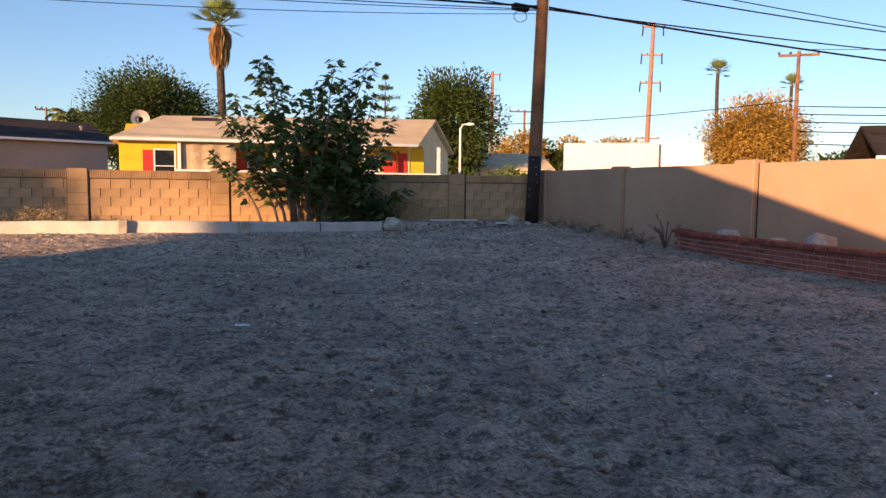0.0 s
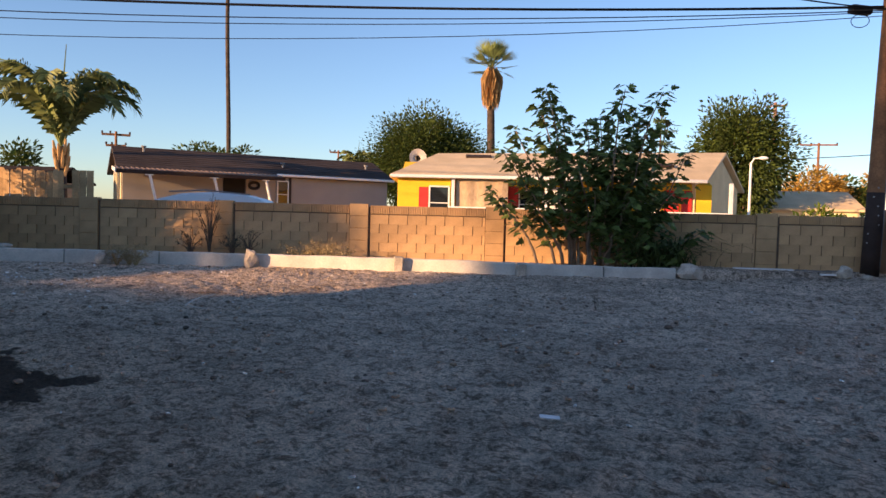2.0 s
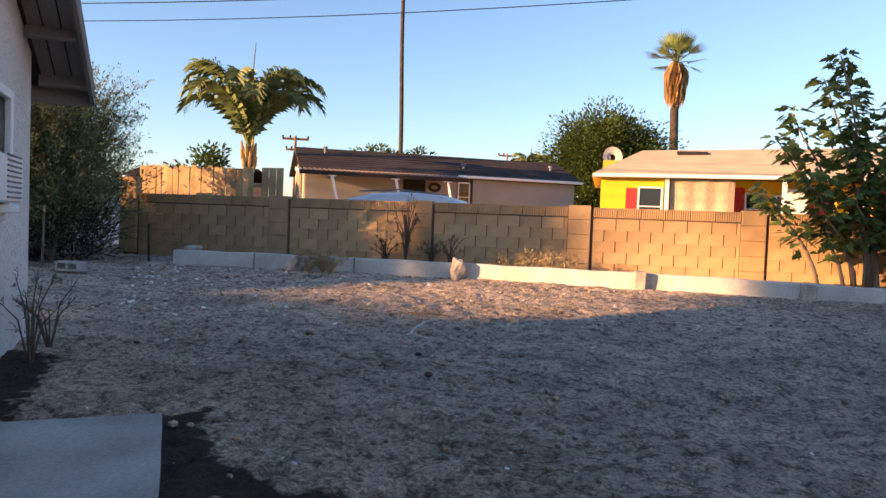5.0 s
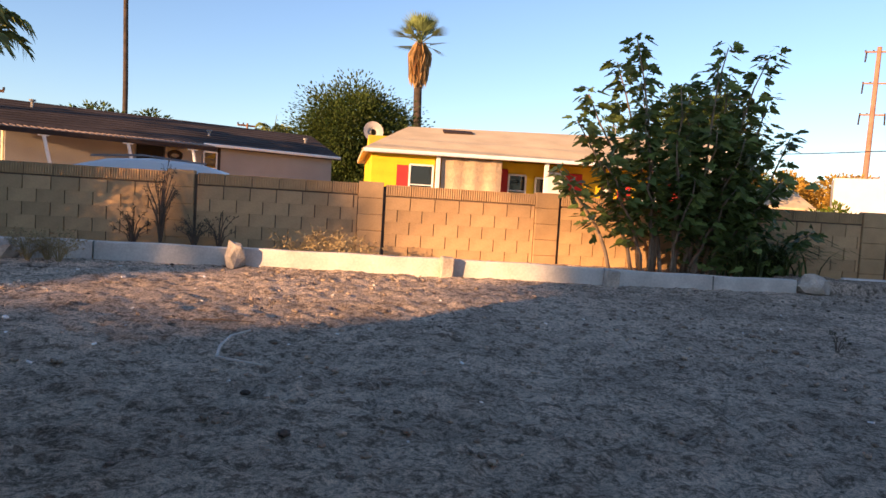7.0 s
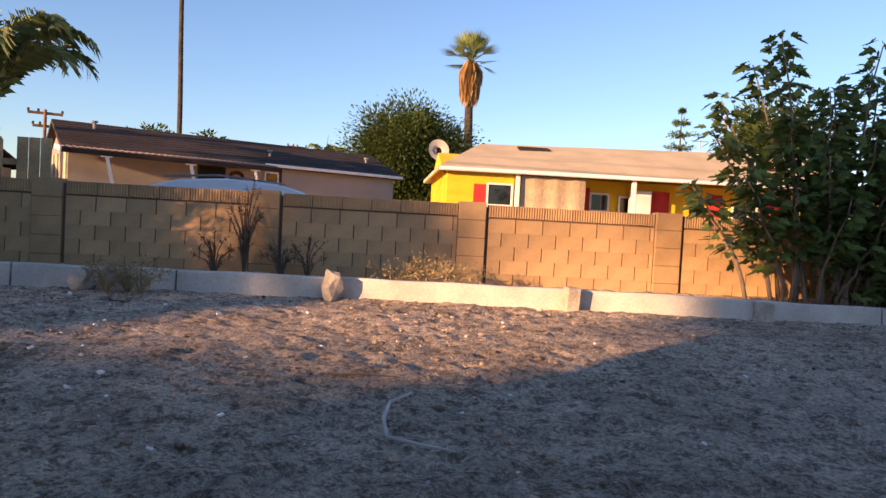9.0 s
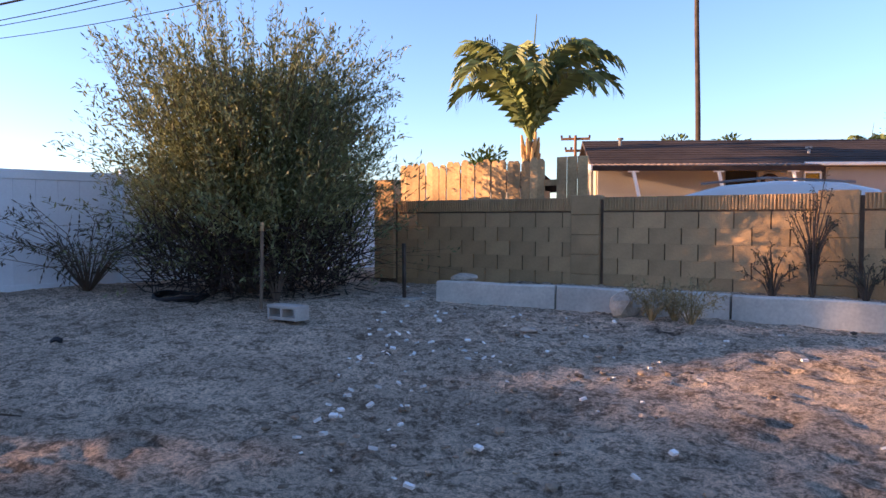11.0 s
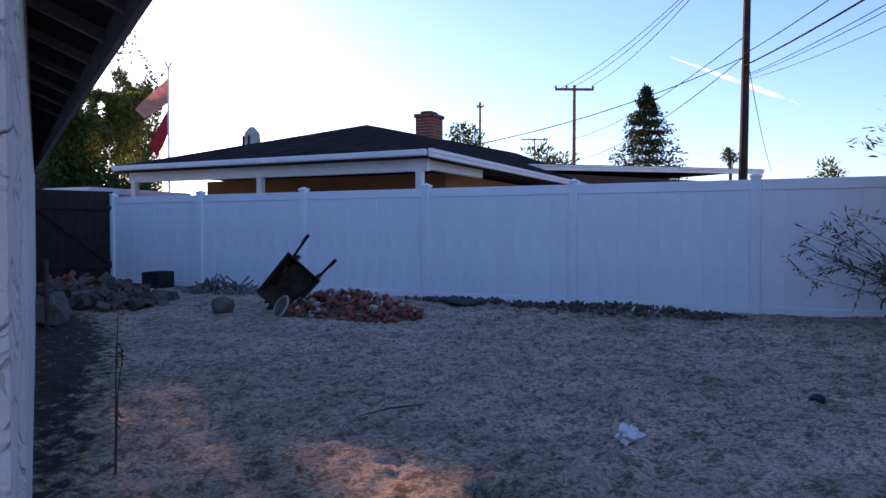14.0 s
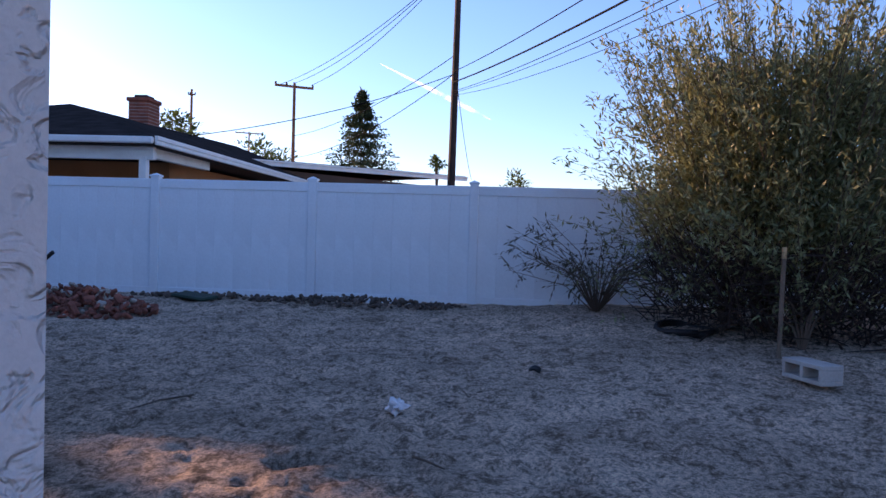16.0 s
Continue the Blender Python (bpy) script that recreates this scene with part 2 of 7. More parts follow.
def ground_height(x, y):
    """The yard's gentle rise towards the bed, the corner and the fences."""
    x, y = np.asarray(x, float), np.asarray(y, float)
    dx, dy = x - WALL0.x, y - WALL0.y
    s, off = dx * WD.x + dy * WD.y, dx * WN.x + dy * WN.y
    line = curb_off(s)
    z = 0.17 * smooth01(-5.5, 0.0, off - line)
    inside = (off > line + 0.075) & (s > -1.18) & (s < 11.95)
    z = np.where(inside, BED - 0.03, z)
    bx, by = x - BEND.x, y - BEND.y
    u, off2 = bx * BD.x + by * BD.y, bx * BN.x + by * BN.y
    eo = (x - CORNER.x) * EO.x + (y - CORNER.y) * EO.y
    z = z + 0.12 * (1 - smooth01(0.0, 4.0, -eo)) * (off2 < 0.1)
    edge = -1.66 + np.clip(u - 1.0, 0, 3.4) * 0.36
    z = np.where((s >= 11.95) & (u > 0.6), z + (BED + 0.02 - z) * smooth01(-0.06, 0.08, off2 - edge), z)
    z = z + 0.10 * smooth01(15.5, 19.0, -x) * (1 - smooth01(4.5, 9.0, y))
    z = np.where((off > 0.1) & (s < BEND_S), 0.25, z)
    z = np.where((off2 > 0.1) & (u > 0), 0.25, z)
    z = np.where(x < FENCE_X - 0.1, 0.05, z)
    z = np.where(eo > 0.1, 0.2, z)
    return z


# ---- ground ----


def area_depth(gx, gy, ring):
    """Metres inside (+) or outside (-) the outline ring, for each point of the sheet."""
    inside, near = np.zeros(gx.shape, bool), np.full(gx.shape, 1e9)
    for (xa, ya), (xb, yb) in zip(ring, ring[1:] + ring[:1]):
        inside ^= ((ya > gy) != (yb > gy)) & (gx < (xb - xa) * (gy - ya) / (yb - ya + 1e-9) + xa)
        u = np.clip(((gx - xa) * (xb - xa) + (gy - ya) * (yb - ya)) / ((xb - xa) ** 2 + (yb - ya) ** 2), 0, 1)
        near = np.minimum(near, np.hypot(gx - xa - u * (xb - xa), gy - ya - u * (yb - ya)))
    return np.where(inside, near, -near)


def spill_and_shade_mask(gx, gy):
    """The water spill by the slab and dark soil along the house, with shade painted in under the olive, by the fence
    and in hollows, and darker ground by the pole.
    """
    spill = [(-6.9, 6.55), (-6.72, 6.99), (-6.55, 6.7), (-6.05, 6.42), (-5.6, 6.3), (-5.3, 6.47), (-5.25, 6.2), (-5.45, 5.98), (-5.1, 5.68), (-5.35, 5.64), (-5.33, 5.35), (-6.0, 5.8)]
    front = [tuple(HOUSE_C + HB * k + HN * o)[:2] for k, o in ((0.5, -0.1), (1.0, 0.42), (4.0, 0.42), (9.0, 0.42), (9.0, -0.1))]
    # dark soil beside the side wall, with the shade there added to its tone
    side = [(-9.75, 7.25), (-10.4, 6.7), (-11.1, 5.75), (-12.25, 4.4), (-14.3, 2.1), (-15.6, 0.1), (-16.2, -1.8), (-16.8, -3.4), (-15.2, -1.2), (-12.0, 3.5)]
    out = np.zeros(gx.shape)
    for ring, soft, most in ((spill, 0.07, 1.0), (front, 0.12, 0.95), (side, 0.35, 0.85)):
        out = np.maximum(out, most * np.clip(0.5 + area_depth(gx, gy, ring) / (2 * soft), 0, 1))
    # ovals under the olive, by the fence and in hollows put shade into colour
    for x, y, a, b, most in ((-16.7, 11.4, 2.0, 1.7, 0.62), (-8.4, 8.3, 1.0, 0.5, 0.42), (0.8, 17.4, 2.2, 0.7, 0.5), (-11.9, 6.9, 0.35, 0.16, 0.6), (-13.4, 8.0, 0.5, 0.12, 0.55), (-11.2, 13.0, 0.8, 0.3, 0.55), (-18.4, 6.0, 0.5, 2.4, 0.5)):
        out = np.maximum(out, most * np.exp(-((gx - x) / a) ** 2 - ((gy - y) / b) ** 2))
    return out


def build_ground():
    def axis(lo, hi, step, far):
        near = np.arange(lo, hi + 1e-6, step)
        out = np.concatenate([lo - np.geomspace(0.3, far, 24)[::-1], near, hi + np.geomspace(0.3, far, 24)])
        return out

    xs, ys = axis(-20.0, 7.0, 0.05, 1500.0), axis(-3.0, 21.0, 0.05, 1500.0)
    gx, gy = np.meshgrid(xs, ys)
    gz = ground_height(gx, gy)
    yard = (gx > FENCE_X) & (gx < 7.0) & (gy > -4) & (gy < 21.0)
    lumps = np.zeros_like(gz)
    iy, ix = np.nonzero(yard)
    for a, b in zip(iy.tolist(), ix.tolist()):
        x, y = gx[a, b], gy[a, b]
        h = 0.030 * noise.noise((x * 0.9, y * 0.9, 0.3)) + 0.016 * noise.noise((x * 2.9, y * 2.9, 4.0))
        r = noise.noise((x * 7.0, y * 7.0, 9.0))
        h += 0.026 * abs(r) + 0.013 * noise.noise((x * 14.0, y * 14.0, 2.0))
        lumps[a, b] = h
    # footprints: small oval hollows with a raised rim
    rng = np.random.default_rng(12)
    for _ in range(15000):
        cx, cy, a = rng.uniform(-19.1, 6.0), rng.uniform(3.0, 19.0), rng.uniform(0, math.pi)
        long, wide, deep = rng.uniform(0.07, 0.15), rng.uniform(0.045, 0.075), rng.uniform(0.010, 0.036)
        i0, j0 = int((cx + 20.0) / 0.05) + 24, int((cy + 3.0) / 0.05) + 24
        win = (slice(max(j0 - 6, 0), j0 + 7), slice(max(i0 - 6, 0), i0 + 7))
        dx, dy = gx[win] - cx, gy[win] - cy
        q = ((dx * math.cos(a) + dy * math.sin(a)) / long) ** 2 + ((dy * math.cos(a) - dx * math.sin(a)) / wide) ** 2
        lumps[win] -= deep * (1.3 * np.exp(-1.6 * q) - 0.45 * np.exp(-0.45 * q))
    gz = gz + np.where(yard, lumps, 0.0)
    k = len(xs)
    verts = np.stack([gx.ravel(), gy.ravel(), gz.ravel()], 1)
    j, i = np.meshgrid(np.arange(len(ys) - 1), np.arange(k - 1), indexing="ij")
    a = (j * k + i).ravel()
    quads = np.stack([a, a + 1, a + 1 + k, a + k], 1)
    data = bpy.data.meshes.new("ground")
    data.from_pydata(verts.tolist(), [], quads.tolist())
    data.polygons.foreach_set("use_smooth", [True] * len(data.polygons))
    data.materials.append(DIRT)
    data.attributes.new("spill_and_shade", "FLOAT", "POINT").data.foreach_set("value", spill_and_shade_mask(gx, gy).ravel().astype(np.float32))
    return tagged(new("ground", data), "bare trampled sandy dirt yard with footprints", "ground", kind="structure")


build_ground()


def gh(x, y):
    return float(ground_height(x, y))


# ---- block wall ----
PANEL = 2.95
PITCH, COURSE = 0.3635, 0.2


def build_block_wall():
    wall = tagged(new("wall_north"), "tan slump block garden wall with fluted cap course", "wall", kind="structure")
    rnd = random.Random(4)
    core, filler = Shape(), Shape()
    thick = 0.15
    end = BEND_S + 4.66
    for s0, s1 in ((-3.75, BEND_S), (BEND_S + 0.001, end)):
        core.box((s1 - s0, thick - 0.05, WALL_TOP - 0.03 + 0.35), block_pose((s0 + s1) / 2, thick / 2, (WALL_TOP - 0.03 - 0.35) / 2))
    part("wall_core", core, MORTAR, wall)
    block = Shape().box((0.406 - 0.015, thick, COURSE - 0.001)).mesh("block")
    half = Shape().box((0.203 - 0.015, thick, COURSE - 0.001)).mesh("block")
    flute = Shape()
    for k in range(11):
        flute.box((0.0235, thick + 0.012, 0.175), at=(-0.1848 + k * 0.037, 0, 0), bevel=0.006)
    flute.box((0.398, thick - 0.02, 0.178))
    flute = flute.mesh("cap_block")
    edges = [-3.42, 0.0, 2.95, 5.90, 8.85, 11.80, 14.53]
    starts = [-3.42 + 0.035] + [e + 0.035 for e in edges[1:]]
    for n, a in enumerate(starts):
        b = (edges[n + 1] - 0.41) if n + 1 < len(edges) else end
        for row in range(7):
            z = WALL_TOP - 0.19 - 0.01 - COURSE * (row + 0.5)
            if z < BED - 0.25:
                continue
            x = a - (0.203 if row % 2 else 0.0)
            while x < b - 0.02:
                lo, hi = max(x, a), min(x + 0.406, b)
                if hi - lo > 0.03:
                    w = hi - lo
                    data = block if w > 0.4 else (half if abs(w - 0.203) < 0.004 else Shape().box((max(w - 0.015, 0.02), thick, COURSE - 0.001)).mesh("block"))
                    ob = part("block", data, BLOCK, wall)
                    ob.matrix_world = block_pose((lo + hi) / 2, thick / 2 + rnd.uniform(-0.0025, 0.0025), z)
                x += 0.406
        count = max(1, round((b - a) / 0.406))
        for k in range(count):
            ob = part("cap_block", flute, BLOCK, wall)
            w = (b - a) / count
            ob.matrix_world = block_pose(a + w * (k + 0.5), thick / 2, WALL_TOP - 0.0895) @ Matrix.Diagonal((w / 0.409, 1, 1, 1))
    for e in edges:
        tall = 0.03 if e != -3.42 else 0.34
        pil = Shape()
        for row in range(6):
            pil.box((0.40, 0.20, 0.26), block_pose(e - 0.205, thick / 2 - 0.012, WALL_TOP + tall - 0.13 - row * 0.263), bevel=0.008)
        part("pilaster", pil, BLOCK, wall, "plain stacked-block pilaster")
        filler.box((0.034, 0.12, 1.5), block_pose(e + 0.017, thick / 2 + 0.015, WALL_TOP - 0.78))
    part("expansion_joint", filler, JOINT, wall, "dark open expansion joints")
    return wall


# ---- stucco wall along the east side ----


def east_pose(k, off=0.0, z=0.0):
    """k metres from the corner towards the viewer, off metres out of the yard."""
    p = CORNER + ED * k + EO * off
    return pose(p.x, p.y, z, 0, 0, math.degrees(math.atan2(ED.y, ED.x)))


def build_stucco_wall():
    wall = tagged(new("wall_east"), "tan stucco garden wall in panels", "wall", kind="structure")
    top = 1.60
    for a, b in ((-0.15, 3.62), (3.65, 6.80), (7.28, 12.0), (12.03, 17.0)):
        part("panel", Shape().box((b - a, 0.15, top + 0.4), east_pose((a + b) / 2, 0.085, (top - 0.4) / 2), bevel=0.012), STUCCO, wall)
    part("pilaster", Shape().box((0.36, 0.24, top + 0.44), east_pose(3.43, 0.06, (top + 0.03 - 0.4) / 2), bevel=0.015), STUCCO, wall)
    part("pilaster", Shape().box((0.44, 0.24, top + 0.46), east_pose(7.02, 0.06, (top + 0.05 - 0.4) / 2), bevel=0.015), STUCCO, wall)
    part("pilaster", Shape().box((0.40, 0.24, top + 0.42), east_pose(0.12, 0.06, (top + 0.02 - 0.4) / 2), bevel=0.015), STUCCO, wall)
    part("expansion_joint", Shape().box((0.03, 0.1, top + 0.3), east_pose(3.635, 0.08, top / 2 - 0.15)).box((0.035, 0.1, top + 0.3), east_pose(7.26, 0.08, top / 2 - 0.15)), JOINT, wall)


# ---- white vinyl fence ----


def build_vinyl_fence():
    fence = tagged(new("fence_west"), "white vinyl privacy fence with capped posts", "fence", kind="structure")
    top = 1.90
    posts = [8.035 + 2.44 * k for k in range(-5, 5)]
    post = Shape().box((0.13, 0.13, top + 0.5), bevel=0.006, at=(0, 0, (top - 0.5) / 2)).mesh("post")
    cap = Shape().box((0.155, 0.155, 0.025), at=(0, 0, top + 0.012), bevel=0.004).add(
        [(-0.07, -0.07, top + 0.025), (0.07, -0.07, top + 0.025), (0.07, 0.07, top + 0.025), (-0.07, 0.07, top + 0.025), (0, 0, top + 0.06)],
        [(0, 1, 4), (1, 2, 4), (2, 3, 4), (3, 0, 4)]).mesh("post_cap")
    rail = Shape().box((0.05, 2.31, 0.14), bevel=0.005).mesh("rail")
    board = Shape().box((0.022, 0.288, top - 0.2), bevel=0.005).mesh("board")
    for y in posts:
        part("post", post, VINYL, fence).location = (FENCE_X, y, 0)
        part("post_cap", cap, VINYL, fence).location = (FENCE_X, y, 0)
    for y in posts[:-1]:
        part("rail", rail, VINYL, fence).location = (FENCE_X, y + 1.22, top - 0.10)
        part("rail", rail, VINYL, fence).location = (FENCE_X, y + 1.22, 0.14)
        for k in range(8):
            part("board", board, VINYL, fence).location = (FENCE_X, y + 1.22 + (k - 3.5) * 0.2885, top / 2 + 0.02)
    return fence


# ---- the stucco house beside the path ----
GABLE_LEN, EAVE_Z, SLOPE = 11.0, 2.36, 0.44


def hpt(s, off, z):
    """s along the gable wall from its near corner, off metres out into the yard."""
    return HOUSE_C + HB * s + HN * off + Vector((0, 0, z))


def house_pose(s, off, z):
    p = hpt(s, off, z)
    return pose(p.x, p.y, p.z, 0, 0, HOUSE_DEG)


def build_house():
    house = thing("house", None, "grey stucco single-storey house with open rake eaves", "house")
    mid = GABLE_LEN / 2
    w0, w1, wz0, wz1 = 0.92, 2.34, 1.08, 1.88
    # gable wall with a window opening: columns of uneven stucco
    def outline(pts):
        return part("gable_wall", Shape().add([hpt(s, o, z) for o in (0.0, -0.16) for s, z in pts], [tuple(range(len(pts)))] + [tuple(reversed(range(len(pts), 2 * len(pts))))] + [((i + 1) % len(pts), i, len(pts) + i, len(pts) + (i + 1) % len(pts)) for i in range(len(pts))]), HOUSE, house, "pale grey rough stucco wall")

    roof_z = lambda s: EAVE_Z + SLOPE * (mid - abs(s - mid))  # noqa: E731
    outline([(0, -0.3), (w0, -0.3), (w0, roof_z(w0)), (0, roof_z(0))])
    outline([(w0, -0.3), (w1, -0.3), (w1, wz0), (w0, wz0)])
    outline([(w0, wz1), (w1, wz1), (w1, roof_z(w1)), (w0, roof_z(w0))])
    outline([(w1, -0.3), (GABLE_LEN, -0.3), (GABLE_LEN, roof_z(GABLE_LEN)), (mid, roof_z(mid)), (w1, roof_z(w1))])
    a, b = HOUSE_C, HOUSE_C + HS * 15.0
    inn = Vector((-HS.y, HS.x, 0)) * 0.16
    quad = [a - HN * 0.02, b, b + inn, a + inn - HN * 0.02]
    part("side_wall", Shape().prism([(p.x, p.y) for p in quad], -0.3, EAVE_Z), HOUSE, house)
    a2 = hpt(GABLE_LEN, 0, 0)
    quad = [a2 - HN * 0.02 - HB * 0.16, a2 - HN * 0.02 - HB * 0.16 - HN * 13.0, a2 - HN * 13.0, a2 - HN * 0.02]
    part("side_wall", Shape().prism([(p.x, p.y) for p in quad], -0.3, EAVE_Z), HOUSE, house)
    far = [b, a2 - HN * 13.0]
    part("side_wall", Shape().prism([(far[0].x, far[0].y), (far[0].x + 0.2, far[0].y - 0.1), (far[1].x + 0.2, far[1].y - 0.1), (far[1].x, far[1].y)], -0.3, EAVE_Z + 1.0), HOUSE, house)
    # roof planes
    over, eave = 0.39, 0.50
    roof, soffit, fascia = Shape(), Shape(), Shape()
    ridge0, ridge1 = hpt(mid, over, EAVE_Z + SLOPE * mid), hpt(mid, -14.0, EAVE_Z + SLOPE * mid)
    low0, low1 = hpt(-eave, over, EAVE_Z - SLOPE * eave), hpt(-eave, over, EAVE_Z - SLOPE * eave) + Vector((-0.525, -0.851, 0)) * 15.4
    right0, right1 = hpt(GABLE_LEN + eave, over, EAVE_Z - SLOPE * eave), hpt(GABLE_LEN + eave, -14.0, EAVE_Z - SLOPE * eave)
    up = Vector((0, 0, 1))
    for q in ((low0, ridge0, ridge1, low1), (ridge0, right0, right1, ridge1)):
        lo = [p + up * 0.02 for p in q]
        hi = [p + up * 0.06 for p in q]
        roof.add(lo + hi, [(3, 2, 1, 0), (4, 5, 6, 7)] + [(i, (i + 1) % 4, 4 + (i + 1) % 4, 4 + i) for i in range(4)])
    part("roof", roof, SHINGLE, house, "dark shingle roof")
    # rake boards, purlin ends and soffit boards under the overhang
    for p, q in ((low0, ridge0), (ridge0, right0)):
        way = (q - p)
        fascia.add([p - up * 0.11 + HN * t for t in (0.0, 0.035)] + [q - up * 0.11 + HN * t for t in (0.0, 0.035)] + [p + up * 0.07 + HN * t for t in (0.0, 0.035)] + [q + up * 0.07 + HN * t for t in (0.0, 0.035)],
                   [(0, 1, 3, 2), (4, 6, 7, 5), (0, 2, 6, 4), (1, 5, 7, 3), (0, 4, 5, 1), (2, 3, 7, 6)])
    sv = -HB
    fascia.add([low0 - up * 0.12 + sv * t for t in (0.0, 0.03)] + [low1 - up * 0.12 + sv * t for t in (0.0, 0.03)] + [low0 + up * 0.06 + sv * t for t in (0.0, 0.03)] + [low1 + up * 0.06 + sv * t for t in (0.0, 0.03)],
               [(0, 1, 3, 2), (4, 6, 7, 5), (0, 2, 6, 4), (1, 5, 7, 3), (0, 4, 5, 1), (2, 3, 7, 6)])
    part("fascia", fascia, GREYWOOD, house, "weathered grey fascia board")
    tilt = math.degrees(math.atan(SLOPE))
    for k in range(7):
        s = -0.28 + k * 0.62
        z = EAVE_Z + SLOPE * s - 0.045
        m = house_pose(s, over / 2, z) @ pose(0, 0, 0, 0, -tilt, 0)
        part("lookout", Shape().box((0.05, over - 0.02, 0.10), m, bevel=0.004), GREYWOOD, house)
    for k in range(3):
        m = house_pose(1.4, 0.07 + k * 0.13, EAVE_Z + SLOPE * 1.4 + 0.008) @ pose(0, 0, 0, 0, -tilt, 0)
        part("soffit_board", Shape().box((4.1, 0.118, 0.018), m, bevel=0.003), GREYWOOD, house)
    for k in range(22):
        p = HOUSE_C + HS * (0.25 + k * 0.61)
        d = -HB
        s = Shape().add([p + d * t - up * (0.045 + SLOPE * t + h) + HS * w + up * EAVE_Z for t in (-0.1, 0.46 - k * 0.02) for h in (-0.045, 0.07) for w in (0, 0.045)],
                        [(0, 1, 3, 2), (4, 6, 7, 5), (0, 2, 6, 4), (1, 5, 7, 3), (0, 4, 5, 1), (2, 3, 7, 6)])
        part("rafter_tail", s, GREYWOOD, house)
    # window with an air conditioner
    win = part("window", Shape().box((w1 - w0 + 0.1, 0.05, 0.07), house_pose((w0 + w1) / 2, 0.025, wz1), bevel=0.008)
               .box((w1 - w0 + 0.1, 0.09, 0.06), house_pose((w0 + w1) / 2, 0.045, wz0), bevel=0.008)
               .box((0.07, 0.05, wz1 - wz0), house_pose(w0, 0.025, (wz0 + wz1) / 2), bevel=0.008)
               .box((0.07, 0.05, wz1 - wz0), house_pose(w1, 0.025, (wz0 + wz1) / 2), bevel=0.008)
               .box((0.06, 0.04, wz1 - wz0), house_pose(1.55, 0.0, (wz0 + wz1) / 2), bevel=0.008), WHITE, house, "white sliding window frame")
    for lo, hi, o in ((w0 + 0.03, 1.53, -0.03), (1.57, w1 - 0.03, -0.05)):
        part("pane", Shape().box((hi - lo, 0.008, wz1 - wz0 - 0.06), house_pose((lo + hi) / 2, o, (wz0 + wz1) / 2)), GLASS, win)
    part("blind", Shape().box((w1 - w0, 0.02, wz1 - wz0), house_pose((w0 + w1) / 2, -0.13, (wz0 + wz1) / 2)), BLIND, win, "pale closed blind")
    return house


SHINGLE = mat("dark_shingle", (0.045, 0.038, 0.036), 1.0, 0.35, 2.0, 30.0, 0.5, gap=0.02, spec=0.0)
BLIND = mat("pale_blind", (0.55, 0.53, 0.50), 0.8, 0.12, 6.0)
GLASS = bpy.data.materials.new("window_glass")
GLASS.use_nodes = True
g = GLASS.node_tree.nodes["Principled BSDF"]
g.inputs["Base Color"].default_value, g.inputs["Roughness"].default_value = (0.02, 0.025, 0.03, 1), 0.04
g.inputs["Transmission Weight"].default_value, g.inputs["IOR"].default_value = 0.25, 1.5

build_house()
build_stucco_wall()
build_vinyl_fence()

# ---- things in the yard ----
ROCK = mat("pale_rock", (0.46, 0.40, 0.33), 0.95, 0.3, 5.0, 40.0, 0.5)
METAL = mat("rusty_metal", (0.10, 0.075, 0.06), 0.6, 0.4, 6.0, 40.0, 0.2, metal=0.5)
STEEL = mat("grey_steel", (0.22, 0.22, 0.23), 0.5, 0.2, 4.0, metal=0.6)
CABLE = mat("cable_sheath", (0.012, 0.012, 0.014), 0.95, 0.1, bump=0.0, spec=0.02)
PLASTIC = mat("white_plastic", (0.72, 0.71, 0.70), 0.45, 0.08, 4.0)
DRYGRASS = mat("dry_stems", (0.36, 0.27, 0.14), 0.9, 0.3, 4.0, spread=0.3, island=True)
TWIG = mat("grey_twigs", (0.13, 0.095, 0.07), 0.9, 0.3, 4.0)
LITTER = mat("pale_chips", (0.80, 0.78, 0.75), 0.8, 0.15, 4.0, spread=0.3, island=True)


